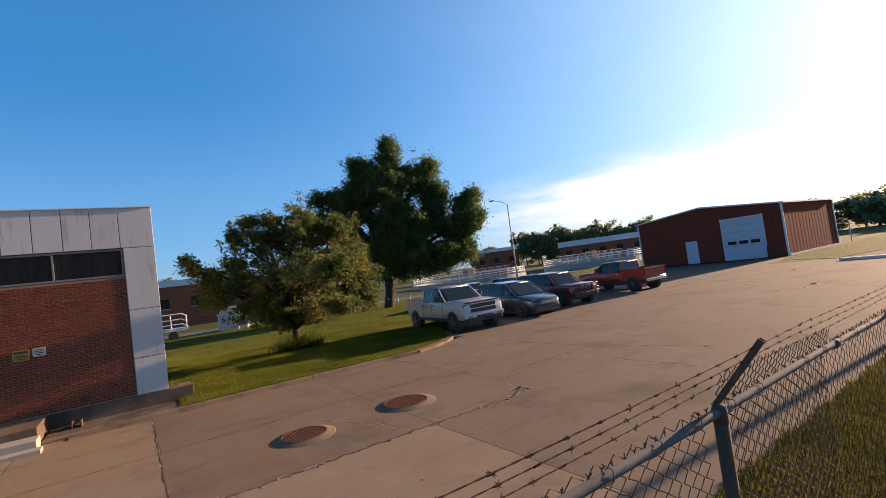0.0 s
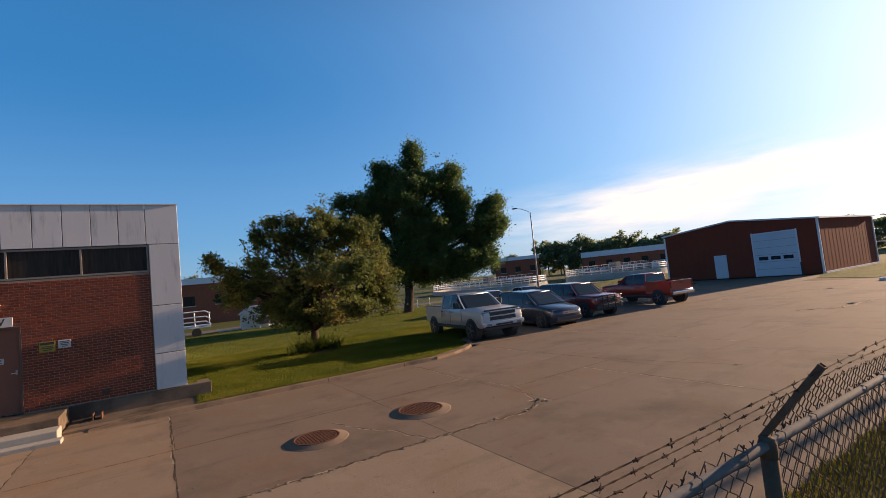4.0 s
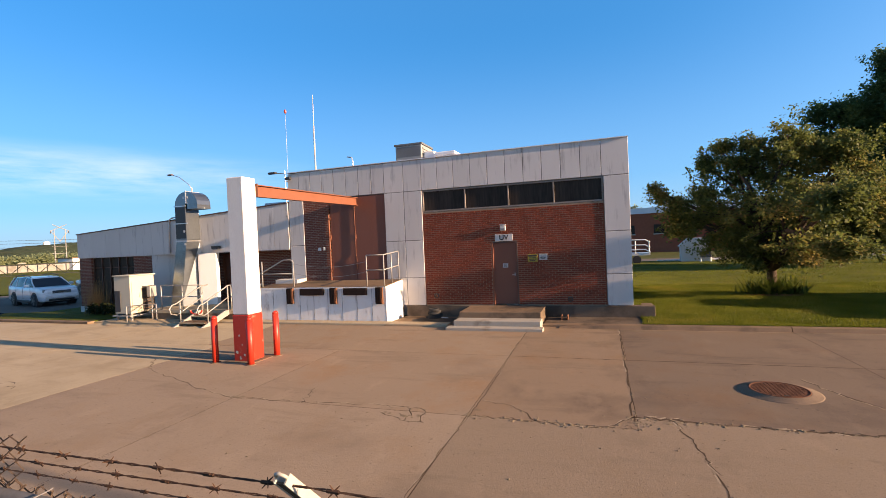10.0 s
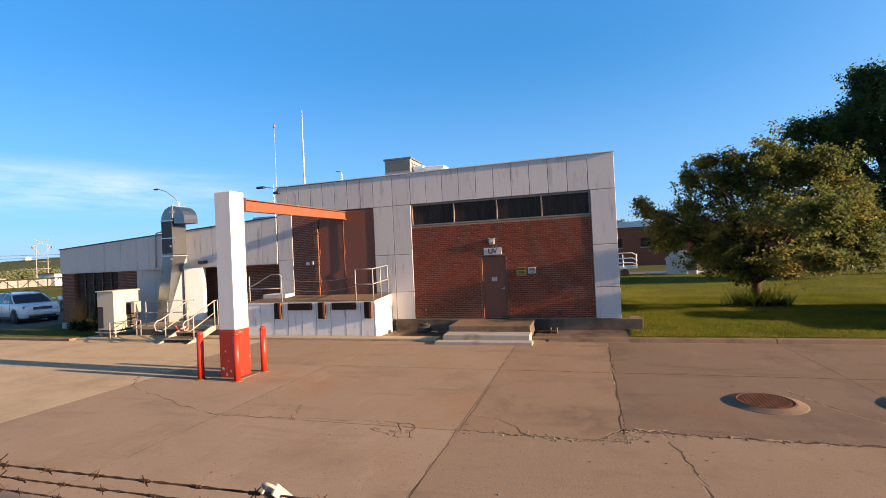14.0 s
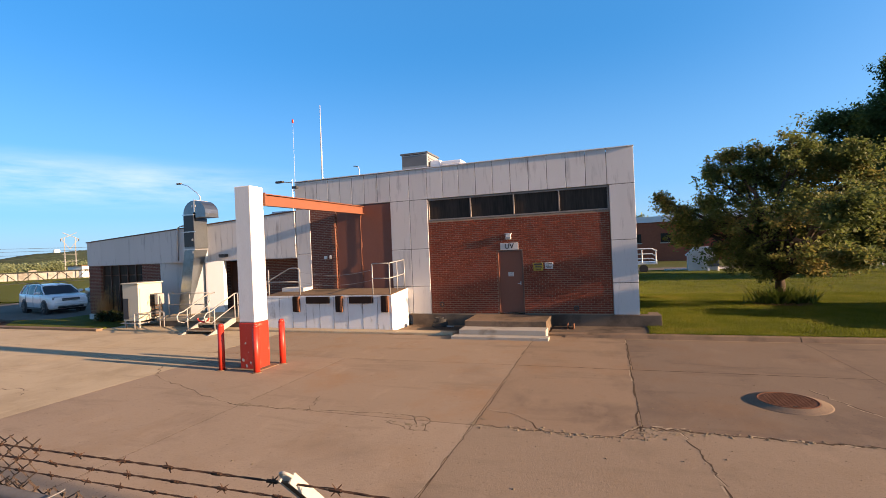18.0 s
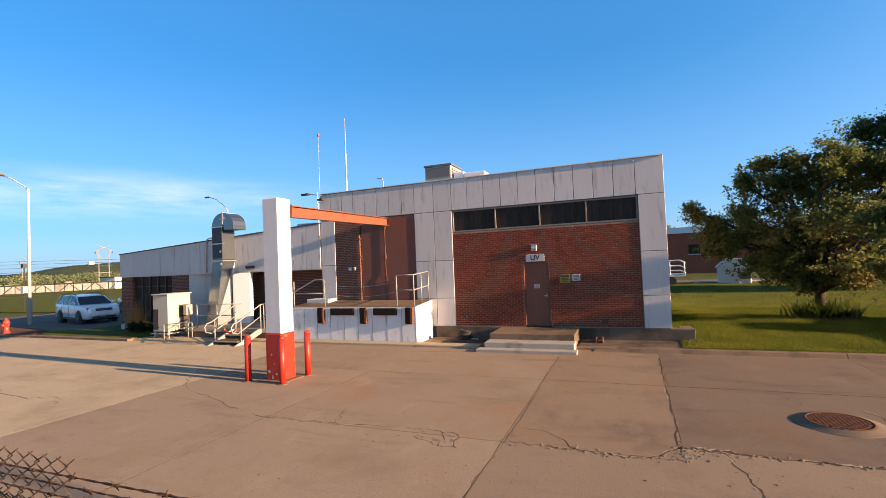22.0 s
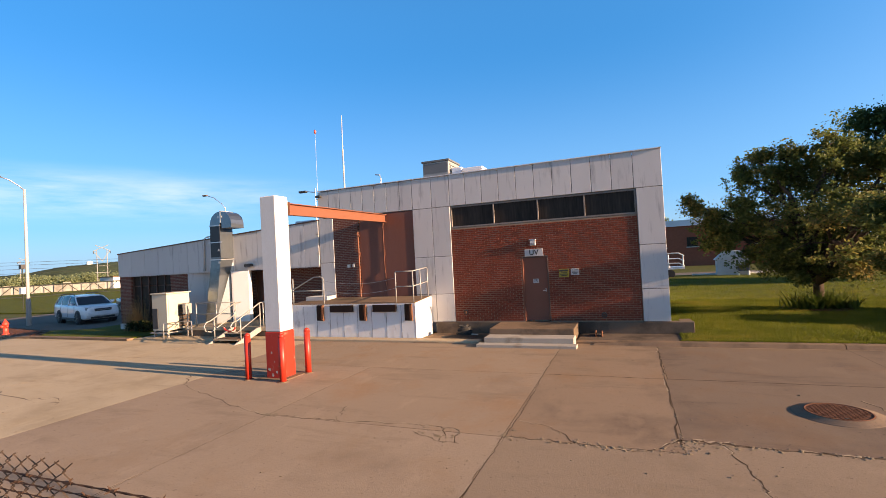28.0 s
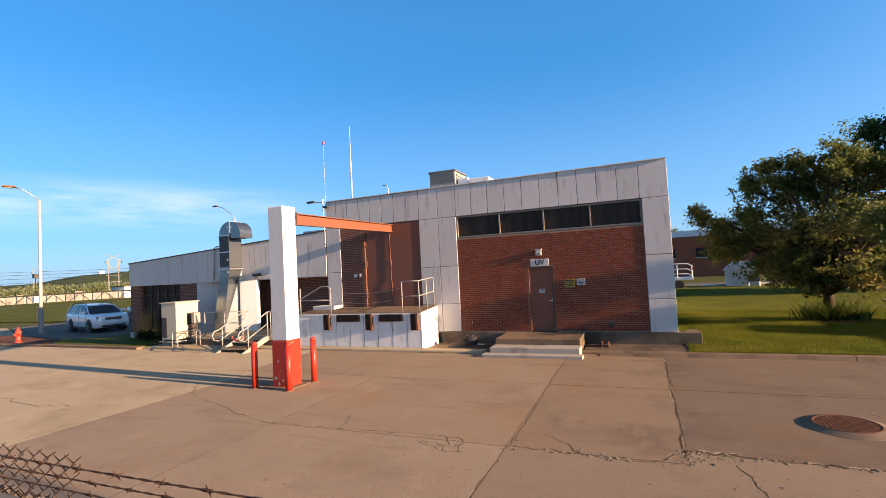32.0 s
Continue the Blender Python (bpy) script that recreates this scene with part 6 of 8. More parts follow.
tree("small spreading tree with dull green and turning leaves on the lawn", (9.89, 6.02, 0.05), -16.4, (0.1, 0, 1.0),
     [(0.6, 0, 3.5, 2.3, 2.4, 1.8, 7), (0.9, 0.2, 5.1, 1.6, 1.6, 1.2, 5.0), (-0.9, 0.2, 4.8, 1.3, 1.4, 1.1, 3.2), (-2.6, -0.2, 2.8, 1.15, 1.4, 0.95, 3.8), (-3.2, -0.3, 3.5, 0.6, 0.8, 0.6, 1.3), (-3.7, -0.3, 4.15, 0.45, 0.4, 0.35, 0.9), (-4.05, -0.3, 4.5, 0.22, 0.25, 0.14, 0.3), (-2.15, 0.3, 5.4, 0.55, 0.7, 0.5, 1.0), (-1.9, 0.3, 4.0, 1.1, 1.2, 1.0, 2.6), (2.6, 0.2, 4.6, 1.3, 1.4, 1.2, 3.4), (3.4, -0.2, 3.2, 1.1, 1.3, 1.0, 3.0), (-1.3, -0.6, 3.2, 1.4, 1.4, 1.1, 3.2), (1.4, -1.2, 2.2, 1.4, 1.2, 0.9, 3.0), (-1.3, -0.8, 2.1, 1.4, 1.2, 0.75, 3.0), (2.8, -0.3, 2.1, 1.2, 1.2, 0.8, 2.6), (2.5, 0.2, 5.4, 0.9, 0.9, 0.7, 1.8), (0.9, 0, 6.0, 0.9, 1.0, 0.6, 1.6), (-0.6, 0.2, 5.9, 0.9, 0.9, 0.55, 1.4), (-1.5, 0.2, 5.9, 0.5, 0.6, 0.45, 0.8), (-0.5, -1.4, 1.55, 0.9, 0.8, 0.5, 1.2), (0.9, -1.4, 1.5, 0.9, 0.8, 0.5, 1.3), (-0.2, 1.4, 2.4, 1.8, 1.2, 1.1, 2.6), (0.3, -2.6, 3.4, 1.4, 1.5, 0.9, 1.5), (1.0, -4.0, 3.4, 0.9, 1.3, 0.7, 1.3), (1.5, -5.3, 3.4, 0.8, 1.0, 0.58, 1.6), (1.7, -6.0, 3.35, 0.75, 0.75, 0.50, 1.7), (0.9, -4.6, 2.1, 0.9, 1.5, 0.40, 1.4), (1.7, -5.9, 1.98, 0.85, 0.85, 0.28, 1.5), (2.4, -1.8, 3.6, 1.2, 1.2, 1.0, 1.5)],
     0.19, 4100, 29, 0.115, 0.14, "leaf_dry", 11, 360, tufts=10, gap=0.2)
tree("tall dark green broad-leaved tree behind the lawn", (23.4, 22.2, 0.05), -27.7, (0.2, 0, 3.0),
     [(2.0, 0, 8.0, 3.6, 3.4, 3.4, 10), (2.2, 1.5, 4.0, 3.0, 1.8, 1.4, 4.0), (1.6, 0, 13.4, 0.9, 1.0, 1.5, 2.0), (-0.6, -0.8, 3.5, 1.6, 1.4, 1.0, 2.0), (4.6, -0.6, 3.4, 2.0, 1.6, 0.9, 2.4), (7.0, -0.2, 4.3, 1.5, 1.4, 1.0, 1.8), (1.7, 0, 15.0, 0.4, 0.5, 0.8, 0.5), (-0.6, 0.3, 12.4, 1.3, 1.4, 1.4, 2.4), (-1.5, 0, 13.2, 0.6, 0.7, 0.8, 0.8), (-1.9, 0, 11.3, 0.8, 0.9, 0.9, 1.0), (4.4, 0.3, 11.2, 1.5, 1.6, 1.7, 3.4), (5.2, 0, 12.4, 0.7, 0.8, 0.7, 0.9), (3.0, 0, 11.6, 1.2, 1.3, 1.2, 2.0), (5.4, 0, 9.4, 1.2, 1.4, 1.3, 2.2), (-3.6, 0, 10.2, 1.3, 1.4, 1.0, 1.6), (-5.4, 0, 10.3, 0.9, 1.0, 0.9, 0.9), (-5.2, 0, 8.6, 1.2, 1.3, 1.0, 1.4), (-2.4, 0, 8.8, 1.9, 1.8, 1.6, 3.0), (-2.6, 0, 6.2, 2.0, 2.0, 1.6, 2.6), (8.2, -0.2, 8.0, 1.4, 1.4, 1.5, 2.6), (9.1, 0, 9.4, 0.6, 0.7, 0.8, 0.7), (9.2, 0, 7.4, 0.75, 0.9, 0.9, 1.0), (7.7, 0, 5.6, 1.3, 1.4, 1.3, 2.0), (6.4, 0, 6.8, 1.1, 1.3, 1.2, 1.6), (5.6, 0, 4.4, 1.9, 1.9, 1.3, 3.2), (3.4, -0.8, 4.2, 2.0, 2.0, 1.2, 3.0), (0.6, -1.5, 5.0, 2.0, 1.8, 1.5, 3.0), (1.0, -1.2, 10.6, 2.2, 1.9, 1.8, 3.6), (-1.6, -0.6, 4.4, 1.4, 1.6, 0.8, 1.6), (3.6, -0.5, 6.8, 2.3, 2.2, 2.0, 3.4)],
     0.42, 9800, 34, 0.19, 0.33, "leaf", 23, 300, tufts=10, gap=0.26)


def spiky_plant(x, y, z, n, reach, seed, parent):
    rg = np.random.default_rng(seed)
    verts, faces = [], []
    for q in range(n):
        a, bx, by = rg.uniform(0, 6.283), x + rg.normal(0, reach * 0.75), y + rg.normal(0, reach * 0.35)
        ln, up = rg.uniform(0.5, 1.0), rg.uniform(0.7, 1.25)
        dx, dy = math.cos(a), math.sin(a)
        for k in range(4):
            f = k / 3
            out, hz = ln * f * 0.75, ln * up * (f - 0.35 * f * f)
            w = 0.036 * (1 - f * 0.9)
            verts += [(bx + dx * out - dy * w, by + dy * out + dx * w, z + hz), (bx + dx * out + dy * w, by + dy * out - dx * w, z + hz)]
            if k:
                b = len(verts) - 4
                faces.append((b, b + 1, b + 3, b + 2))
    return raw("leaves", verts, faces, "spike", parent)


clump = thing("spiky_plants", "low ring of spiky green leaves round the tree foot", "plant")
spiky_plant(10.01, 5.57, 0.05, 560, 0.58, 7, clump)
part("soil", spin([(1.1, -0.02), (1.0, 0.05), (0.4, 0.09)], 16, at=(9.94, 5.72, 0.03)), "mulch", clump)


def blades(rg, n, xs, ys, z, tall, wide, inside=None):
    x, y = rg.uniform(*xs, n), rg.uniform(*ys, n)
    if inside is not None:
        keep = inside(x, y)
        x, y = x[keep], y[keep]
    n = len(x)
    a, h = rg.uniform(0, 6.283, n), tall * rg.uniform(0.45, 1.25, n)
    lx, ly = rg.normal(0, 0.45, n) * h, rg.normal(0, 0.45, n) * h
    w = wide * rg.uniform(0.6, 1.3, n)
    o = np.stack([x, y, np.full(n, z)], 1)
    s = np.stack([np.cos(a) * w, np.sin(a) * w, 0 * w], 1)
    v = np.stack([o - s, o + s, o + np.stack([lx, ly, h], 1)], 1).reshape(-1, 3)
    return v, np.arange(n * 3).reshape(-1, 3)


rg = np.random.default_rng(77)
v, f = blades(rg, 190000, (4.65, 17.3), (-1.6, 9.5), 0.055, 0.060, 0.009, lambda x, y: y > np.interp(x, [q[0] for q in kerb_back] + [14.66, 14.95, 15.6, 17.4], [q[1] for q in kerb_back] + [0.75, 1.5, 2.1, 2.5]))
tagged(leaf_mesh("lawn_grass", v, f, "blade", None, "short green lawn grass with dry tips"), "", "grass", "", "stuff")
v, f = blades(rg, 9000, (4.55, 11.9), (-1.62, -1.45), 0.055, 0.09, 0.010)
tagged(leaf_mesh("edge_grass", v, f, "blade", None, "longer ragged grass hanging over the kerb"), "", "grass", "", "stuff")
v, f = blades(rg, 70000, (5, 34), (9.0, 26), 0.055, 0.06, 0.014)
tagged(leaf_mesh("back_grass", v, f, "blade", None, "mown grass behind the parked cars"), "", "grass", "", "stuff")
v, f = blades(rg, 130000, (0.5, 16), (-15.6, -12.9), 0.025, 0.075, 0.007, lambda x, y: y < -13.13 + 0.04 * np.sin(x * 5) + 0.03 * np.sin(x * 17))
tagged(leaf_mesh("verge_grass", v, f, "verge_blade", None, "rough green verge grass below the fence"), "", "grass", "", "stuff")
v, f = blades(rg, 900, (0.4, 2.2), (-15.1, -14.7), 0.03, 1.0, 0.006)
tagged(leaf_mesh("dry_stalks", v, f, "verge_blade", None, "tall dry grass stalks against the fence"), "", "grass", "", "stuff")


# ---- vehicles ----
def ring_body(x, w, zl, zt, tuck=0.06):
    h = zt - zl
    half = [(w * 0.90, zl), (w * 0.985, zl + 0.10 * h), (w, zl + 0.45 * h), (w * 0.992, zl + 0.78 * h), (w * 0.965, zl + 0.95 * h), (w * 0.90, zt)]
    return [(x, y, z) for y, z in half] + [(x, -y, z) for y, z in half[::-1]]


def wheel_mesh(r, width):
    return spin([(r * 0.80, -width / 2), (r * 0.97, -width / 2 + 0.02), (r, -width / 2 + 0.05), (r, width / 2 - 0.05), (r * 0.97, width / 2 - 0.02), (r * 0.80, width / 2)], 24)


def vehicle(name, label, category, paint, at, turn, spec):
    """A car or pickup; its nose points along its own +x."""
    t = thing(name, label, category, "parked vehicles", at, turn)
    size = spec.get("size", 1.0)
    t.matrix_world = t.matrix_world @ Matrix.Scale(size, 4)
    p, W, belt = "car_" + paint, spec["w"], spec["belt"]
    body = part("body", loft([ring_body(*s) for s in spec["body"]]), p, t, "", True)
    cab = spec["cab"]
    glasshouse = part("glasshouse", loft([[(x, wb, zb), (x, (wb + wt) / 2 + 0.02, (zb + zt) / 2), (x, wt, zt - 0.03), (x, wt * 0.85, zt), (x, -wt * 0.85, zt), (x, -wt, zt - 0.03), (x, -(wb + wt) / 2 - 0.02, (zb + zt) / 2), (x, -wb, zb)] for x, wb, wt, zb, zt in cab]), "car_glass", t, "dark windows tinted with reflected sky")
    (x1, _, w1, _, z1), (x2, _, w2, _, z2) = cab[1], cab[-2]
    part("roof", loft([[(x, w + 0.015, z - 0.055), (x, w * 0.93, z + 0.012), (x, w * 0.5, z + 0.028), (x, -w * 0.5, z + 0.028), (x, -w * 0.93, z + 0.012), (x, -w - 0.015, z - 0.055)] for x, w, z in ((x1 + 0.06, w1 * 0.98, z1 - 0.02), (x1 - 0.25, w1, z1), ((x1 + x2) / 2, (w1 + w2) / 2, max(z1, z2) + 0.01), (x2 + 0.1, w2, z2), (x2 - 0.03, w2 * 0.98, z2 - 0.02))]), p, t, "", True)
    for s in (1, -1):
        for xa, wa, za, xb, wb2, zb2, r in [(cab[0][0] - 0.03, cab[0][1], cab[0][3], x1, w1, z1 - 0.02, 0.035), (cab[-1][0] + 0.04, cab[-1][1], cab[-1][3], x2, w2, z2 - 0.02, 0.05)] + [(x, W * 0.945, belt - 0.01, x - 0.04, (w1 + w2) / 2, max(z1, z2) - 0.03, 0.035) for x in spec["pillars"]]:
            part("pillar", tube([(xa, s * wa, za), ((xa + xb) / 2, s * ((wa + wb2) / 2 + 0.025), (za + zb2) / 2), (xb, s * wb2, zb2)], r, 6), p, t)
        m = part("mirror", box(cab[0][0] - 0.52, cab[0][0] - 0.36, s * (W + 0.12) - 0.11, s * (W + 0.12) + 0.11, belt + 0.02, belt + (0.30 if spec.get("tall") else 0.18), 0.03), spec.get("mirror", p), t)
        part("mirror_arm", box(cab[0][0] - 0.47, cab[0][0] - 0.41, min(s * W * 0.93, s * (W + 0.02)), max(s * W * 0.93, s * (W + 0.02)), belt + 0.05, belt + 0.09), "plastic", m)
        for x in spec["seams"]:
            part("door_seam", box(x - 0.006, x + 0.006, s * W * 1.001 - 0.006, s * W * 1.001 + 0.006, spec["low"] + 0.12, belt - 0.06), "plastic", t)
        for x in spec["handles"]:
            part("door_handle", box(x - 0.10, x + 0.10, s * (W + 0.004) - 0.015, s * (W + 0.004) + 0.015, belt - 0.16, belt - 0.125, 0.006), spec.get("handle", p), t)
        part("sill", box(spec["axles"][1] + 0.5, spec["axles"][0] - 0.5, s * W * 0.96 - 0.06, s * W * 0.96 + 0.06, spec["low"] - 0.06, spec["low"] + 0.06, 0.02), spec.get("sill", "plastic"), t)
        for x in spec["axles"]:
            R = spec["wheel"]
            part("wheel_arch", tube([(x, s * (W - 0.25), R + 0.02), (x, s * (W + 0.008), R + 0.02)], R + 0.075, 24), "plastic", t)
            wh = part("wheel", wheel_mesh(R, 0.25), "tyre", t, "", True)
            wh.matrix_local = pose(x, s * (W - 0.075), R, 90 if s < 0 else -90, 0, 0)
            part("rim", spin([(R * 0.66, 0.10), (R * 0.66, 0.128), (R * 0.56, 0.115), (R * 0.2, 0.105), (R * 0.18, 0.125), (R * 0.04, 0.13)], 20), "rim", wh, "", True)
            for k in range(5):
                sp = part("spoke", box(R * 0.16, R * 0.60, -R * 0.075, R * 0.075, 0.112, 0.130), "rim", wh)
                sp.matrix_local = pose(0, 0, 0, 0, 0, 72 * k)
        for x, y, z, dx, dy, dz in spec["head"]:
            part("headlight", box(x - dx, x, s * y - dy, s * y + dy, z - dz, z + dz, 0.02), "headlight", t)
        for x, y, z, dx, dy, dz in spec["tail"]:
            part("tail_lamp", box(x, x + dx, s * y - dy, s * y + dy, z - dz, z + dz, 0.015), "tail", t)
    g = spec["grille"]
    gr = part("grille", box(g[0] - 0.06, g[0], -g[1], g[1], g[2], g[3], 0.015), "plastic", t)
    for z in g[4]:
        part("grille_bar", box(g[0] - 0.02, g[0] + 0.022, -g[1] * 0.99, g[1] * 0.99, z - 0.022, z + 0.022, 0.008), g[5], gr)
    part("emblem", box(g[0] + 0.002, g[0] + 0.03, -0.09, 0.09, (g[2] + g[3]) / 2 - 0.035, (g[2] + g[3]) / 2 + 0.035, 0.01), "chrome", gr)
    for x0, x1b, wb, z0, z1b, mat in spec["bumpers"]:
        part("bumper", box(x0, x1b, -wb, wb, z0, z1b, 0.04), mat, t)
    if spec.get("plate"):
        part("plate", box(spec["bumpers"][0][1] + 0.001, spec["bumpers"][0][1] + 0.012, -0.16, 0.16, spec["bumpers"][0][3] + 0.04, spec["bumpers"][0][3] + 0.13), "sign_white", t)
    part("underside", box(spec["axles"][1] - 0.4, spec["axles"][0] + 0.4, -W * 0.8, W * 0.8, spec["low"] - 0.14, spec["low"] + 0.05), "plastic", t)
    if spec.get("bed"):
        xb0, xb1, zt = spec["bed"]
        for s in (1, -1):
            part("bed_side", box(xb0, xb1, min(s * W * 0.995, s * (W - 0.09)), max(s * W * 0.995, s * (W - 0.09)), spec["low"] + 0.2, zt, 0.02), p, t)
            part("bed_rail", box(xb0 + 0.02, xb1, min(s * W * 0.99, s * (W - 0.1)), max(s * W * 0.99, s * (W - 0.1)), zt + 0.001, zt + 0.025), "plastic", t)
        tg = part("tailgate", box(xb0, xb0 + 0.07, -W + 0.1, W - 0.1, spec["low"] + 0.25, zt - 0.01, 0.015), p, t)
        part("tailgate_handle", box(xb0 - 0.012, xb0 - 0.001, -0.12, 0.12, zt - 0.17, zt - 0.10), "plastic", tg)
        part("tailgate_trim", box(xb0 - 0.01, xb0 + 0.07, -W + 0.1, W - 0.1, zt - 0.009, zt + 0.02, 0.008), "chrome", tg)
        part("bed_wall", box(xb1 - 0.05, xb1, -W + 0.1, W - 0.1, spec["low"] + 0.2, zt, 0.01), p, t)
        part("bed_floor", box(xb0 + 0.08, xb1 - 0.06, -W + 0.1, W - 0.1, spec["low"] + 0.25, spec["low"] + 0.32), "plastic", t)
    return t


pickup = dict(
    w=1.0, belt=1.32, low=0.55, wheel=0.42, axles=(1.93, -1.95), tall=True, mirror="plastic", sill="plastic", handle="plastic",
    body=[(2.92, 0.90, 0.66, 1.10), (2.88, 0.96, 0.56, 1.20), (2.72, 0.985, 0.52, 1.255), (2.3, 1.0, 0.52, 1.29), (1.9, 1.0, 0.52, 1.31), (1.40, 1.0, 0.52, 1.33), (0.2, 1.0, 0.52, 1.33), (-1.02, 1.0, 0.52, 1.33), (-1.06, 1.0, 0.52, 0.88), (-2.0, 1.0, 0.54, 0.88), (-2.84, 0.99, 0.58, 0.88), (-2.88, 0.97, 0.62, 0.86)],
    cab=[(1.36, 0.93, 0.90, 1.31, 1.335), (0.55, 0.95, 0.78, 1.31, 1.92), (-0.15, 0.95, 0.79, 1.31, 1.96), (-0.95, 0.95, 0.78, 1.31, 1.93), (-1.03, 0.93, 0.84, 1.31, 1.38)],
    pillars=(-0.02,), seams=(1.1, -0.02, -0.98), handles=(0.12, -0.86), bed=(-2.88, -1.05, 1.40),
    head=[(2.90, 0.80, 1.02, 0.25, 0.15, 0.17)], tail=[(-2.90, 0.93, 1.18, 0.08, 0.06, 0.2)],
    grille=(2.93, 0.63, 0.80, 1.20, (0.81, 1.0, 1.19), "car_white"),
    bumpers=[(2.70, 3.0, 0.99, 0.60, 0.79, "car_white"), (2.70, 2.96, 0.90, 0.44, 0.59, "plastic"), (-3.02, -2.84, 0.95, 0.58, 0.76, "chrome")])
van = dict(
    w=0.98, belt=1.12, low=0.26, wheel=0.35, axles=(1.55, -1.45),
    body=[(2.52, 0.62, 0.34, 0.68), (2.42, 0.82, 0.26, 0.80), (2.15, 0.93, 0.24, 0.90), (1.55, 0.97, 0.24, 1.02), (1.0, 0.98, 0.24, 1.10), (0, 0.98, 0.24, 1.12), (-1.6, 0.98, 0.24, 1.13), (-2.35, 0.95, 0.28, 1.12), (-2.52, 0.90, 0.34, 1.06)],
    cab=[(1.28, 0.90, 0.86, 1.06, 1.10), (0.30, 0.93, 0.74, 1.06, 1.70), (-0.9, 0.94, 0.76, 1.08, 1.78), (-2.1, 0.93, 0.75, 1.08, 1.74), (-2.48, 0.88, 0.80, 1.05, 1.12)],
    pillars=(0.1, -1.2), seams=(0.95, 0.1, -1.2), handles=(0.28, -0.1), head=[(2.36, 0.70, 0.78, 0.3, 0.14, 0.07)], tail=[(-2.54, 0.86, 1.0, 0.1, 0.08, 0.18)],
    grille=(2.50, 0.40, 0.56, 0.74, (0.62, 0.70), "chrome"), bumpers=[(2.25, 2.55, 0.80, 0.30, 0.50, "car_grey"), (-2.58, -2.4, 0.9, 0.34, 0.62, "car_grey")])
suv = dict(
    w=0.98, belt=1.20, low=0.42, wheel=0.38, axles=(1.55, -1.45), sill="plastic",
    body=[(2.45, 0.84, 0.54, 1.00), (2.38, 0.93, 0.44, 1.08), (2.1, 0.97, 0.42, 1.13), (1.2, 0.98, 0.42, 1.18), (0, 0.98, 0.42, 1.20), (-1.8, 0.98, 0.42, 1.20), (-2.4, 0.96, 0.46, 1.19), (-2.48, 0.93, 0.5, 1.15)],
    cab=[(1.12, 0.92, 0.88, 1.17, 1.20), (0.45, 0.93, 0.74, 1.17, 1.80), (-0.8, 0.94, 0.76, 1.17, 1.86), (-2.2, 0.93, 0.75, 1.17, 1.82), (-2.44, 0.90, 0.80, 1.15, 1.22)],
    pillars=(-0.05, -1.05), seams=(0.95, -0.05, -1.05), handles=(0.1, -0.9), head=[(2.44, 0.78, 0.92, 0.2, 0.14, 0.09)], tail=[(-2.5, 0.9, 1.0, 0.06, 0.06, 0.2)],
    grille=(2.46, 0.58, 0.76, 1.02, (0.84, 0.93), "plastic"), bumpers=[(2.3, 2.54, 0.95, 0.44, 0.68, "plastic"), (-2.6, -2.42, 0.93, 0.46, 0.66, "chrome")])
wagon = dict(
    w=0.94, belt=1.12, low=0.32, wheel=0.37, axles=(1.45, -1.44), sill="plastic",
    body=[(2.46, 0.62, 0.46, 0.84), (2.42, 0.78, 0.34, 0.95), (2.28, 0.88, 0.29, 1.02), (2.0, 0.93, 0.28, 1.07), (1.35, 0.94, 0.28, 1.12), (0, 0.94, 0.28, 1.13), (-1.7, 0.94, 0.28, 1.17), (-2.3, 0.92, 0.32, 1.18), (-2.44, 0.87, 0.4, 1.1)],
    cab=[(1.38, 0.86, 0.82, 1.08, 1.12), (0.50, 0.88, 0.70, 1.08, 1.62), (-0.7, 0.89, 0.72, 1.1, 1.70), (-1.85, 0.88, 0.70, 1.12, 1.66), (-2.38, 0.84, 0.76, 1.1, 1.24)],
    pillars=(-0.1, -1.2), seams=(0.95, -0.1, -1.2), handles=(0.1, -0.95), head=[(2.40, 0.70, 0.90, 0.3, 0.14, 0.075)], tail=[(-2.46, 0.8, 1.0, 0.08, 0.08, 0.14)],
    grille=(2.465, 0.44, 0.74, 0.90, (0.82,), "chrome"), bumpers=[(2.2, 2.50, 0.80, 0.46, 0.68, "car_silver"), (2.2, 2.485, 0.62, 0.33, 0.455, "plastic"), (-2.5, -2.3, 0.86, 0.34, 0.62, "car_silver")])
sedan = dict(
    w=0.91, belt=0.95, low=0.25, wheel=0.33, axles=(1.38, -1.38),
    body=[(2.35, 0.66, 0.32, 0.66), (2.25, 0.80, 0.25, 0.76), (1.9, 0.89, 0.24, 0.86), (1.0, 0.91, 0.24, 0.94), (0, 0.91, 0.24, 0.95), (-1.3, 0.91, 0.24, 0.98), (-2.2, 0.87, 0.28, 0.98), (-2.36, 0.80, 0.34, 0.90)],
    cab=[(1.0, 0.82, 0.78, 0.92, 0.95), (0.15, 0.84, 0.62, 0.92, 1.40), (-0.5, 0.85, 0.63, 0.93, 1.44), (-1.1, 0.84, 0.62, 0.95, 1.40), (-1.85, 0.78, 0.74, 0.95, 1.0)],
    pillars=(-0.2,), seams=(0.85, -0.2, -1.1), handles=(-0.05, -0.95), head=[(2.28, 0.66, 0.72, 0.2, 0.13, 0.06)], tail=[(-2.38, 0.7, 0.82, 0.06, 0.13, 0.06)],
    grille=(2.34, 0.36, 0.48, 0.64, (0.56,), "chrome"), bumpers=[(2.15, 2.4, 0.8, 0.28, 0.48, "car_silver"), (-2.4, -2.2, 0.82, 0.32, 0.55, "car_silver")])

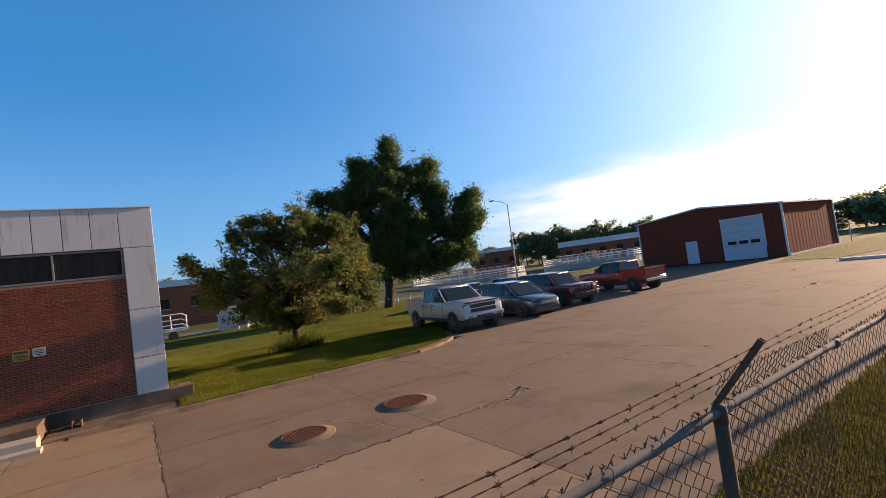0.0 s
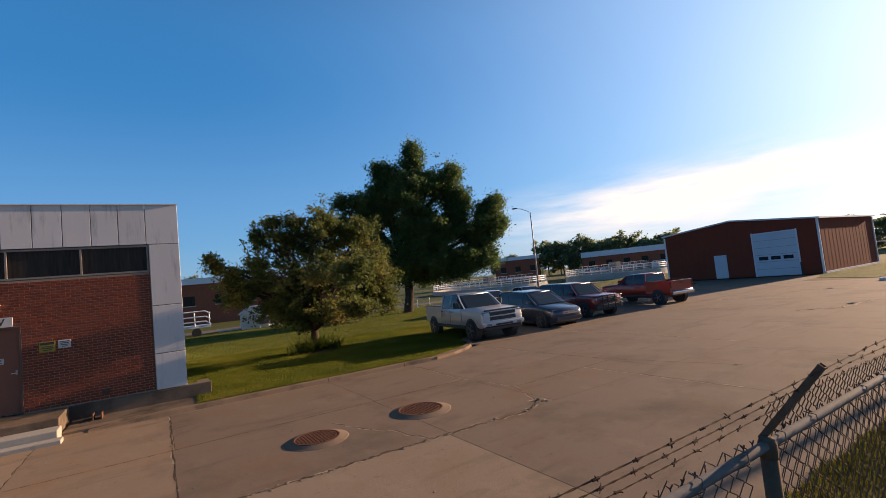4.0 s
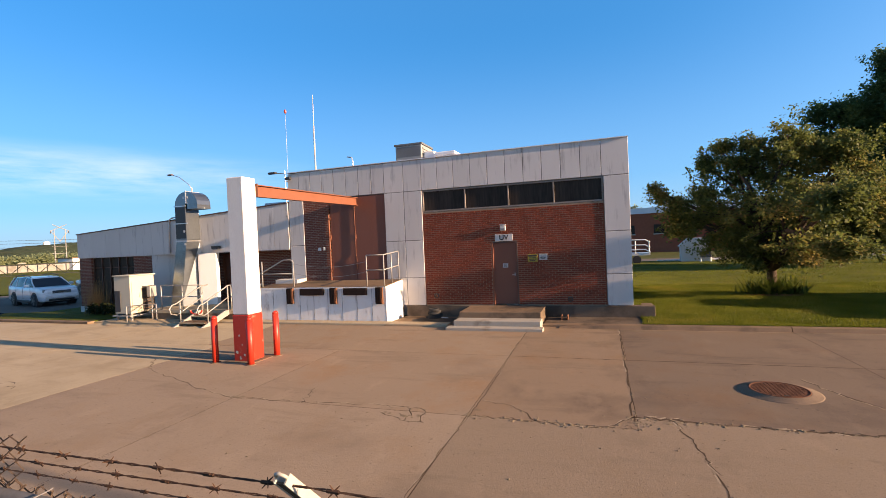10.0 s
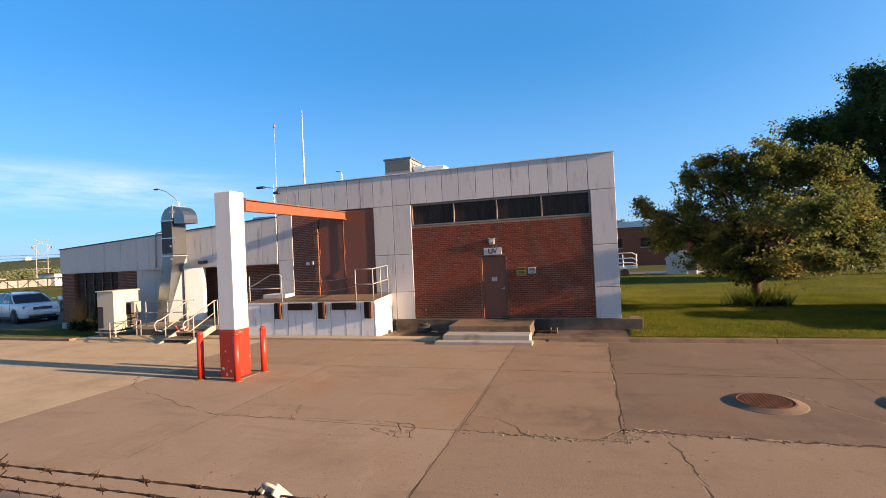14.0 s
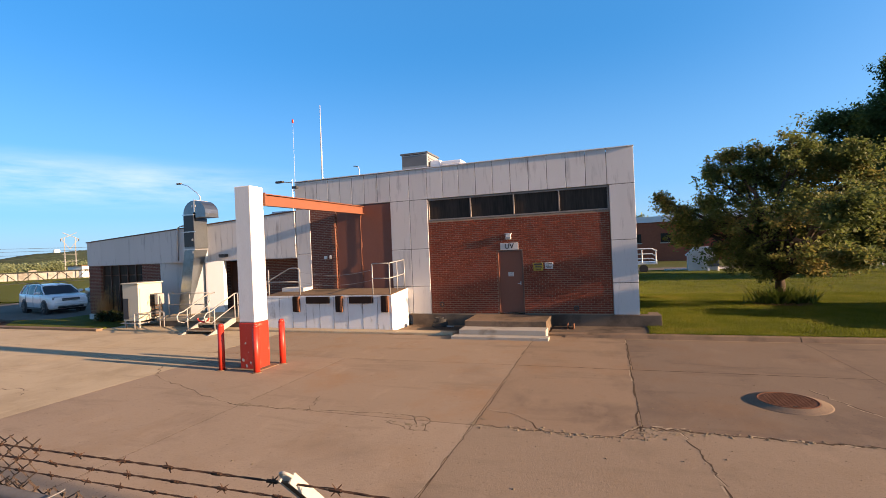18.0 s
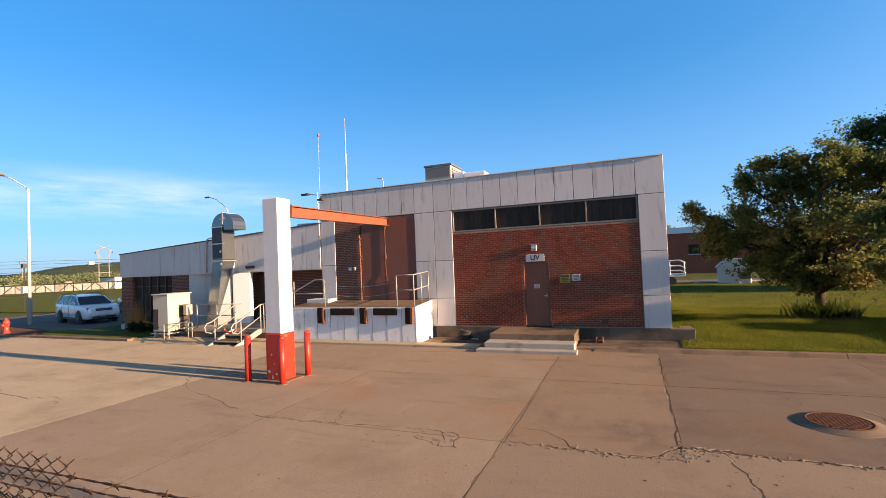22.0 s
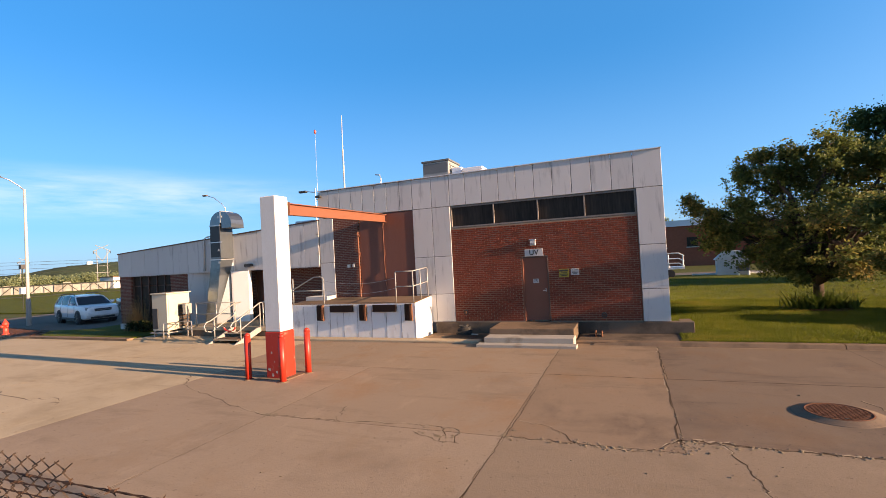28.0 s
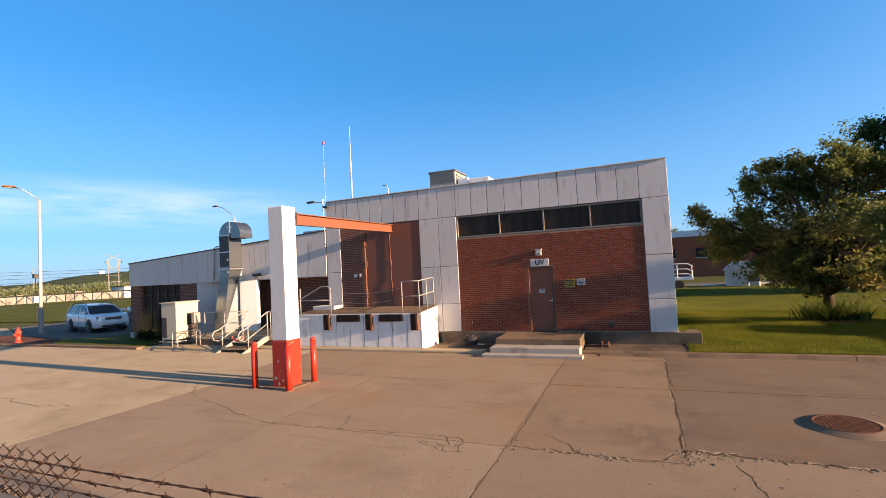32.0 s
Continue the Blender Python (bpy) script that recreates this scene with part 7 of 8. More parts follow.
white_pickup = vehicle("pickup_truck", "white crew-cab pickup truck with a chrome grille, parked nose out", "pickup truck", "white", (16.28, 2.40, 0), -97, pickup)
vehicle("minivan", "dark blue-grey minivan parked beside a white pickup", "minivan", "grey", (20.05, 1.90, 0), -96, dict(van, size=0.96))
part("intake", box(2.995, 3.012, -0.42, 0.42, 0.62, 0.69, 0.01), "plastic", white_pickup)
for y in (-0.72, 0.72):
    part("fog_lamp", box(2.995, 3.012, y - 0.11, y + 0.11, 0.62, 0.70, 0.02), "headlight", white_pickup)
part("hood_deflector", box(2.80, 2.90, -0.84, 0.84, 1.215, 1.275, 0.02), "plastic", white_pickup, "dark bug deflector")
guarded = vehicle("suv", "maroon sport-utility car with a black brush guard", "suv", "maroon", (23.70, 2.50, 0), -96, dict(suv, size=0.97))
for y in (-0.62, -0.25, 0.25, 0.62):
    part("guard_bar", tube([(2.62, y, 0.5), (2.64, y, 1.08), (2.58, y, 1.14)], 0.028, 6), "plastic", guarded)
for z in (0.72, 0.92, 1.12):
    part("guard_bar", tube([(2.5, -0.9, z - 0.06), (2.64, -0.62, z), (2.66, 0, z), (2.64, 0.62, z), (2.5, 0.9, z - 0.06)], 0.026, 6), "plastic", guarded)
vehicle("pickup_truck", "red pickup truck parked with its tailgate to the yard", "pickup truck", "red", (29.70, 2.40, 0), 82, dict(pickup, size=0.94, sill="plastic", mirror="car_red", grille=(2.93, 0.63, 0.80, 1.20, (0.81, 1.0, 1.19), "chrome")))
crossover = vehicle("station_wagon", "silver-white crossover car with roof rails parked by the low wing", "car", "silver", (-28.2, 3.2, -0.05), -12, wagon)
for s in (-0.66, 0.66):
    part("roof_rail", tube([(0.3, s, 1.66), (0.15, s, 1.74), (-0.7, s, 1.79), (-1.75, s, 1.74), (-1.9, s, 1.68)], 0.022, 6), "plastic", crossover)
vehicle("sedan", "dark blue car parked beyond a pale crossover", "car", "blue", (-30.4, 8.6, -0.05), -10, dict(sedan, size=1.08))
vehicle("sedan", "silver sedan parked in the row behind", "car", "silver", (25.6, 12.6, 0.06), -105, sedan)
vehicle("sedan", "dark sedan parked in the row behind", "car", "blue", (28.6, 11.8, 0.06), -105, sedan)


# ---- metal shed at the far end of the yard ----
shed = thing("metal_shed", "red metal shed with a low gable and pale roller door", "building")
SHX, SY0, SYM, SY1, SX2 = 51.9, 0.55, 7.5, 14.5, 65.2
bm = bmesh.new()
c = [(SY0, 0), (SY1, 0), (SY1, 4.85), (SYM, 5.5), (SY0, 4.75)]
a, b = ([bm.verts.new((x, y, z)) for y, z in c] for x in (SHX, SX2))
bm.faces.new(a), bm.faces.new(b[::-1])
for i in range(5):
    bm.faces.new((a[i], b[i], b[(i + 1) % 5], a[(i + 1) % 5]))
bmesh.ops.recalc_face_normals(bm, faces=bm.faces)
part("shell", bm, "metal_red", shed, "ribbed dark red siding")
for y0, y1, z0, z1 in ((SY0 - 0.25, SYM, 4.72, 5.52), (SYM, SY1 + 0.25, 5.52, 4.82)):
    bm = bmesh.new()
    v = [bm.verts.new(p) for p in ((SHX - 0.2, y0, z0), (SX2 + 0.2, y0, z0), (SX2 + 0.2, y1, z1), (SHX - 0.2, y1, z1), (SHX - 0.2, y0, z0 + 0.13), (SX2 + 0.2, y0, z0 + 0.13), (SX2 + 0.2, y1, z1 + 0.13), (SHX - 0.2, y1, z1 + 0.13))]
    for q in ((3, 2, 1, 0), (4, 5, 6, 7), (0, 1, 5, 4), (1, 2, 6, 5), (2, 3, 7, 6), (3, 0, 4, 7)):
        bm.faces.new([v[i] for i in q])
    bmesh.ops.recalc_face_normals(bm, faces=bm.faces)
    part("roof", bm, "roof_white", shed, "pale metal roof sheet")
for k in range(23):
    y = SY0 + 0.3 + k * 0.6
    top = 4.7 + 0.75 * (1 - abs(y - SYM) / 7.7)
    part("rib", box(SHX - 0.012, SHX - 0.001, y - 0.04, y + 0.04, 0.02, top), "metal_red", shed)
for k in range(16):
    x = SHX + 0.5 + k * 0.82
    part("rib", box(x - 0.04, x + 0.04, SY0 - 0.006, SY0 - 0.001, 0.05, 4.68), "metal_red", shed)
for y in (SY0, SY1):
    part("corner_trim", box(SHX - 0.06, SHX + 0.06, y - 0.08, y + 0.08, 0.0, 4.74), "roof_white", shed)
part("corner_trim", box(SX2 - 0.06, SX2 + 0.06, SY0 - 0.1, SY0 + 0.05, 0, 4.7), "roof_white", shed)
part("base_trim", box(SHX, SX2, SY0 - 0.16, SY0 - 0.035, 0.0, 0.16), "roof_white", shed)
roll = part("roller_door", box(SHX - 0.05, SHX - 0.031, 2.22, 5.70, 0.02, 3.95), "door_blue", shed, "pale blue sectional roller door")
for k in range(1, 6):
    part("section_line", box(SHX - 0.054, SHX - 0.049, 2.22, 5.70, 0.66 * k - 0.015, 0.66 * k + 0.015), "rail", roll)
for y in (2.62, 3.62, 4.62):
    part("window", box(SHX - 0.06, SHX - 0.051, y - 0.02, y + 0.75, 1.5, 1.82, 0.003), "window", roll)
for y0, y1 in ((2.10, 2.21), (5.71, 5.82)):
    part("jamb", box(SHX - 0.07, SHX - 0.031, y0, y1, 0.0, 4.1), "roof_white", shed)
part("jamb", box(SHX - 0.07, SHX - 0.031, 2.211, 5.709, 3.951, 4.05), "roof_white", shed)
part("guard_post", tube([(SHX - 0.5, 1.95, -0.05), (SHX - 0.5, 1.95, 1.1)], 0.06, 10), "plastic", shed)
pd = part("side_door", box(SHX - 0.05, SHX - 0.031, 8.25, 9.45, 0.02, 2.32), "door_blue", shed, "pale blue steel door")
part("knob", tube([(SHX - 0.1, 8.4, 1.05), (SHX - 0.05, 8.4, 1.05)], 0.03, 8), "steel", pd)
setting("shed_verge", prism([(46.3, -0.8), (43.9, -4.8), (52, -6.8), (70, -7), (90, 0.4), (62, 0.5), (51.9, 0.6)], -0.2, 0.02), "grass", "thin grass verge beside the metal shed", "grass")
stop = thing("wheel_stop", "long white concrete wheel stop on the yard", "wheel stop")
part("bar", prism([(41.1, -10.4), (41.55, -10.4), (41.65, -5.7), (41.2, -5.7)], -0.02, 0.16), "white", stop)
shelter = thing("bench_shelter", "small pale frame far out on the field", "frame")
for x, y in ((76.1, 3.4), (76.3, 2.2)):
    part("post", tube([(x, y, -0.25), (x, y, 2.0)], 0.06, 6), "white_rail", shelter)
part("top", box(76.0, 76.4, 2.1, 3.5, 2.0, 2.1), "white_rail", shelter)


# ---- street lamps ----
def street_lamp(label, x, y, height, reach, turn, z=-0.1, drop=0.75):
    t = thing("street_lamp", label, "street lamp", "street lamps", (x, y, z), turn)
    part("pole", tube([(0, 0, 0), (0, 0, height * 0.5), (0, 0, height - drop + 0.05)], [0.10, 0.085, 0.065], 10), "lamp_steel", t, "", True)
    part("base", spin([(0.13, 0), (0.125, 1.5), (0.10, 1.55)], 12), "truss_grey", t, "darker lower sleeve")
    part("arm", tube([(0, 0, height - drop), (reach * 0.2, 0, height - 0.67 * drop), (reach * 0.62, 0, height - 0.2 * drop), (reach, 0, height)], 0.035, 8), "steel", t, "", True)
    h = part("head", loft([rect(reach - 0.1, reach + 0.1, -0.06, 0.06, height - 0.05), rect(reach - 0.12, reach + 0.55, -0.14, 0.14, height - 0.02), rect(reach - 0.05, reach + 0.5, -0.10, 0.10, height + 0.08)]), "fence_steel", t)
    part("lens", box(reach + 0.08, reach + 0.48, -0.1, 0.1, height - 0.075, height - 0.051), "headlight", h)
    return t


street_lamp("tall grey street lamp beside the mulch bed", -30.4, 1.3, 8.95, 1.15, -112, 0.0)
street_lamp("grey street lamp beyond the low wing", -36.73, 22.5, 11.15, 2.65, 180, -0.1, 1.62)
street_lamp("grey street lamp among the tank yards", 44.9, 27.7, 10.9, 1.7, 137)
street_lamp("tall street lamp on the verge beside the yard", 30.0, -13.7, 11.0, 1.0, 93)

hydrant = thing("fire_hydrant", "red fire hydrant in a mulch bed", "hydrant", at=(-26.1, -1.85, 0.03))
part("barrel", spin([(0.16, 0), (0.16, 0.05), (0.11, 0.06), (0.11, 0.48), (0.15, 0.5), (0.15, 0.55), (0.12, 0.6), (0.07, 0.7), (0.03, 0.73), (0.03, 0.8)], 14), "hydrant", hydrant, "", True)
for dx, dy, r in ((0.2, 0, 0.05), (-0.2, 0, 0.05), (0, -0.2, 0.07)):
    part("nozzle", tube([(dx * 0.45, dy * 0.45, 0.42), (dx, dy, 0.42)], r, 10), "hydrant", hydrant, "", True)

# ---- distance: works buildings, tanks and trees to the north-east ----
def brick_block(label, corner, along, length, depth, height, band, mat="far_brick"):
    ang = math.degrees(math.atan2(along[1], along[0]))
    t = thing("works_building", label, "building", "works buildings", (corner[0], corner[1], -0.25), ang)
    part("wall", box(0, length, 0, depth, 0, height - band), mat, t)
    part("roof_band", box(-0.2, length + 0.2, -0.2, depth + 0.2, height - band + 0.001, height), "roof_white", t, "white roof fascia")
    n = int(length // 4)
    for k in range(n):
        x = 1.5 + k * 4
        w = part("window", box(x, x + 1.4, -0.04, -0.005, height * 0.42, height * 0.62), "window", t)
        part("window_sill", box(x - 0.1, x + 1.5, -0.09, -0.005, height * 0.40, height * 0.42 - 0.002), "concrete", w)
    return t


brick_block("low brick works building with a white roof band", (84.8, 85.9), (8.4, -7.4), 12, 9, 7.2, 0.9)
brick_block("long brick works building with a wide white roof band", (94.0, 63.0), (9.9, -13.6), 26, 14, 6.1, 1.3)
brick_block("long brick works building seen past the lawn", (-6.0, 60.2), (1, -0.10), 34, 16, 6.6, 0.85)


def clarifier(x, y, radius, label, wall=1.1):
    t = thing("settling_tank", label, "tank", "settling tanks", (x, y, -0.22))
    part("wall", spin([(radius, 0), (radius, wall), (radius - 0.3, wall), (radius - 0.3, wall - 0.5)], 48), "concrete", t)
    n = int(radius * 3.4)
    bm_posts = []
    for k in range(n):
        a = 2 * math.pi * k / n
        part("rail_post", tube([((radius - 0.15) * math.cos(a), (radius - 0.15) * math.sin(a), wall), ((radius - 0.15) * math.cos(a), (radius - 0.15) * math.sin(a), wall + 1.1)], 0.06, 4), "white_rail", t)
    for h in (0.4, 0.75, 1.1):
        part("rail", tube([((radius - 0.15) * math.cos(2 * math.pi * k / 48), (radius - 0.15) * math.sin(2 * math.pi * k / 48), wall + h) for k in range(48)], 0.05, 4, closed=True), "white_rail", t)
    bridge = part("bridge", box(-radius, radius, -0.6, 0.6, wall + 0.4, wall + 0.55), "concrete", t)
    for s in (-0.55, 0.55):
        for h in (0.5, 1.05):
            part("bridge_rail", tube([(-radius, s, wall + 0.55 + h), (radius, s, wall + 0.55 + h)], 0.03, 4), "white_rail", bridge)
        for k in range(int(radius)):
            px = -radius + 1 + 2 * k
            part("bridge_post", tube([(px, s, wall + 0.55), (px, s, wall + 1.6)], 0.03, 4), "white_rail", bridge)
    part("drive_box", box(-0.8, 0.8, -0.8, 0.8, wall + 0.56, wall + 1.9, 0.05), "pale_wall", t)
    return t


clarifier(59, 56, 11, "round concrete settling tank with white hand rails", 0.75)
clarifier(80, 43, 9.5, "round concrete settling tank with white hand rails")
clarifier(100, 40, 7, "round concrete settling tank with white hand rails", 1.3)

setting("lawn_east", prism([(46.2, 15.6), (75, 15.6), (90, 26), (70, 34), (46.2, 24)], -0.2, 0.03), "grass", "sunlit yellow-green lawn behind the metal shed", "lawn")

# small things behind the lawn
hut = thing("utility_hut", "small pale grey utility hut on the lawn", "hut", at=(11.5, 29.6, 0.0), turn=-6)
part("walls", box(-1.15, 1.15, -0.9, 0.9, 0, 1.35), "panel", hut)
bm = bmesh.new()
c = [(-1.3, 1.35), (1.3, 1.35), (0.55, 2.05), (-0.55, 2.05)]
a, b = ([bm.verts.new((x, y, z)) for x, z in c] for y in (-1.0, 1.0))
bm.faces.new(a), bm.faces.new(b[::-1])
for i in range(4):
    bm.faces.new((a[i], b[i], b[(i + 1) % 4], a[(i + 1) % 4]))
bmesh.ops.recalc_face_normals(bm, faces=bm.faces)
part("roof", bm, "panel", hut)
stand = thing("meter_stand", "small dark box on two white posts", "stand", at=(12.0, 28.0, 0.0))
part("box", box(-0.4, 0.4, -0.2, 0.2, 0.42, 0.95, 0.02), "car_blue", stand)
for x in (-0.36, 0.36):
    part("leg", tube([(x, 0, -0.02), (x, 0, 0.45)], 0.07, 8), "white", stand)
white_fence = thing("yard_fence", "low white pipe fence behind the lawn", "fence")
for k in range(9):
    x = 18.0 + k * 1.25
    part("post", tube([(x, 29.0 - 0.35 * k, -0.02), (x, 29.0 - 0.35 * k, 1.0)], 0.045, 6), "white_rail", white_fence)
for h in (0.5, 0.98):
    part("rail", tube([(18.0, 29.0, h), (28.0, 26.2, h)], 0.035, 6), "white_rail", white_fence)
trailer = thing("flat_trailer", "pale flat trailer with white side rails", "trailer", at=(6.5, 29.0, -0.02))
part("deck", box(-2.2, 1.3, -0.9, 0.9, 0.75, 0.95), "roof_white", trailer)
for h in (1.25, 1.65, 2.1):
    part("side_rail", tube([(-2.2, -0.9, h), (0.9, -0.9, h), (1.3, -0.9, h - 0.25)], 0.05, 6), "white_rail", trailer)
for x in (-2.2, -1.0, 0.1, 1.2):
    part("side_post", tube([(x, -0.9, 0.9), (x, -0.9, 2.0)], 0.045, 6), "white_rail", trailer)
for x in (-1.2, 0.2):
    part("wheel", tube([(x, -0.95, 0.36), (x, -0.7, 0.36)], 0.36, 16), "tyre", trailer)
setting("kerb_blocks", box(8.6, 14.0, 30.2, 30.6, -0.1, 0.16), "white", "row of white kerb blocks at the service road", "kerb")


def wood(label, pts, height, width, seed, per=26, size=0.9, mat="leaf_hazed", skirt=1.1):
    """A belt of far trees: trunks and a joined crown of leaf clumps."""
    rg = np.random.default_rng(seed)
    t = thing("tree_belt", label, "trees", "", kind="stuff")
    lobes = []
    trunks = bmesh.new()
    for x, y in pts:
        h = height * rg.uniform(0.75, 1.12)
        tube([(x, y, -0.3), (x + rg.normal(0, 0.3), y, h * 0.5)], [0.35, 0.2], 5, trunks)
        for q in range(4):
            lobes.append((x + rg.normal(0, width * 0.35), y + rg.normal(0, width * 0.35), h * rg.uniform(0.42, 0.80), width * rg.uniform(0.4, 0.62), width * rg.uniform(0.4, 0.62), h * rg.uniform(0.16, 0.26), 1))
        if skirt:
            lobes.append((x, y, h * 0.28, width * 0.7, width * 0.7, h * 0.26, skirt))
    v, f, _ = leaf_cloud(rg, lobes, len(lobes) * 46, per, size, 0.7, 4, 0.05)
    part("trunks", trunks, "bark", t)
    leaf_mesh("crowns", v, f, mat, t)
    return t


rw = random.Random(3)
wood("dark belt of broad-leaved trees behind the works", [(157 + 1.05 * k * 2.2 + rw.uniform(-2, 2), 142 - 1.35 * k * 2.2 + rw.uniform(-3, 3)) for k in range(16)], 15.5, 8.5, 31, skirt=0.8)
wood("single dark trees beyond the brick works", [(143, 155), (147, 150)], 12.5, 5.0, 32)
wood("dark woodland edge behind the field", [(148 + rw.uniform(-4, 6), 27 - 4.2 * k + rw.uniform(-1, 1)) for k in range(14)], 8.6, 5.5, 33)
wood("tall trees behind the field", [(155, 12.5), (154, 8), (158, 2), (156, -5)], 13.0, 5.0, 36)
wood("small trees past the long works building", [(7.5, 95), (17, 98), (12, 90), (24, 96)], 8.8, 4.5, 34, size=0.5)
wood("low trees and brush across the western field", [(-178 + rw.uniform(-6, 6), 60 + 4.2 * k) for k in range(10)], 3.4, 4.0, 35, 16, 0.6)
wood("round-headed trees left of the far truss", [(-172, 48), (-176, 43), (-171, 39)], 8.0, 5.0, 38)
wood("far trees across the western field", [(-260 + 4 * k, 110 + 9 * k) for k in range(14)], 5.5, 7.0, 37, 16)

# ---- distance to the west: hill, water tank, pylons, truss, walls ----
verts, faces = [], []
NX, NY = 150, 44
for j in range(NY + 1):
    for i in range(NX + 1):
        u, w = i / NX * 2 - 1, j / NY * 2 - 1
        h = 28 * math.exp(-(u * 2.1) ** 2) * math.exp(-(w * 1.6) ** 2) + 7 * math.exp(-((u + 0.62) * 5) ** 2) + 3 * noise.noise(Vector((u * 6, w * 4, 0.3))) + 2.2 * abs(noise.noise(Vector((u * 46, w * 22, 1.3))))
        edge = max(0.0, 1 - max(abs(u), abs(w)) ** 6)
        px, py = 260 * u, 120 * w
        c, s = math.cos(radians(60)), math.sin(radians(60))
        verts.append((-742 + px * c - py * s, 466 + px * s + py * c, -3 + h * edge))
faces = [(j * (NX + 1) + i, j * (NX + 1) + i + 1, (j + 1) * (NX + 1) + i + 1, (j + 1) * (NX + 1) + i) for j in range(NY) for i in range(NX)]
hill = tagged(raw("hill", verts, faces, "hill"), "low wooded hill on the western horizon", "hill", "", "structure")
for p in hill.data.polygons:
    p.use_smooth = True
water = thing("water_tank", "white water tank on the far hill", "water tank", at=(-757, 444, 22))
part("shell", spin([(4, -4), (4, 5), (3, 6), (1, 6.5)], 20), "white", water)


def pylon(x, y, height, turn):
    t = thing("pylon", "grey lattice pylon with a crossed head", "pylon", "pylons", (x, y, -1.5), turn)
    for s in (-1.15, 1.15):
        part("leg", tube([(s, 0, 0), (s, 0, height * 0.9)], [0.14, 0.09], 6), "truss_grey", t)
    for a, b in ((-1, 1), (1, -1)):
        part("head_arm", tube([(1.5 * a, 0, height), (-1.9 * a, 0, height * 0.87)], 0.09, 5), "truss_grey", t)
        part("brace", tube([(1.9 * a, 0, height * 0.88), (0, 0, height * 0.66)], 0.09, 5), "truss_grey", t)
        part("insulator", tube([(1.9 * a, 0, height * 0.87), (1.9 * a, 0, height * 0.82)], 0.10, 6), "plastic", t)
    for h in (0.56, 0.42):
        part("low_arm", tube([(-1.7, 0, height * h), (1.7, 0, height * h)], 0.08, 5), "truss_grey", t)
    return t


for z in (4.6, 5.6, 6.5, 7.2):
    line = thing("power_line", "thin dark overhead wire across the field", "cable", "overhead wires")
    part("wire", tube([(-150 + 3.5 * q, 22 + 4.6 * q, z + 0.0022 * (q - 8) ** 2) for q in range(17)], 0.045, 4), "truss_steel", line)
pylon(-132, 69.5, 13.2, 58)
pylon(-230, 100, 14.0, 58)
truss = thing("pipe_truss", "long dark steel pipe truss across the field", "truss")
P0, P1 = Vector((-99, 27, 0)), Vector((-86, 50, 0))
for z in (-0.1, 1.85):
    part("chord", tube([P0 + Vector((0, 0, z)), P1 + Vector((0, 0, z))], 0.13, 5), "truss_steel", truss)
for k in range(14):
    a, b = P0.lerp(P1, k / 14), P0.lerp(P1, (k + 1) / 14)
    up = k % 2
    part("web", tube([a + Vector((0, 0, 1.85 * up)), b + Vector((0, 0, 1.85 * (1 - up)))], 0.06, 4), "truss_steel", truss)
for k in range(5):
    a = P0.lerp(P1, k / 4)
    part("leg", tube([a + Vector((0, 0, -1.0)), a + Vector((0, 0, 0))], 0.15, 6), "truss_steel", truss)
wall_west = setting("wall_west", prism([(-128, 34), (-127.6, 34), (-109.6, 70), (-110, 70)], -0.6, 1.5), "truss_grey", "long pale wall beyond the field", "wall")
rq = random.Random(71)
for k in range(24):
    f0, f1 = k / 24 + 0.004, (k + rq.uniform(0.72, 0.94)) / 24
    q0, q1 = Vector((-127.5, 34, 0)).lerp(Vector((-109.5, 70, 0)), f0), Vector((-127.5, 34, 0)).lerp(Vector((-109.5, 70, 0)), f1)
    part("wall_panel", prism([(q0.x, q0.y), (q0.x + 0.25, q0.y - 0.12), (q1.x + 0.25, q1.y - 0.12), (q1.x, q1.y)], -0.6, rq.uniform(1.2, 2.1)), "pale_wall", wall_west)
pump = thing("pump_house", "small white pump house at the far wall", "building")
part("walls", box(-118, -113, 60, 65, -0.5, 2.6), "white", pump)
part("roof", box(-118.3, -112.7, 59.7, 65.3, 2.601, 2.8), "fence_steel", pump)
pole = thing("signal_pole", "thin pole with a small lamp box", "pole", at=(-50.4, 10.9, -0.2))
part("pole", tube([(0, 0, 0), (0, 0, 4.2)], 0.05, 8), "truss_steel", pole)
part("box", box(-0.18, 0.18, -0.18, 0.18, 4.1, 4.5), "plastic", pole)
part("cabinet", box(-0.2, 0.2, -0.2, 0.2, 1.7, 2.3), "white", pole)


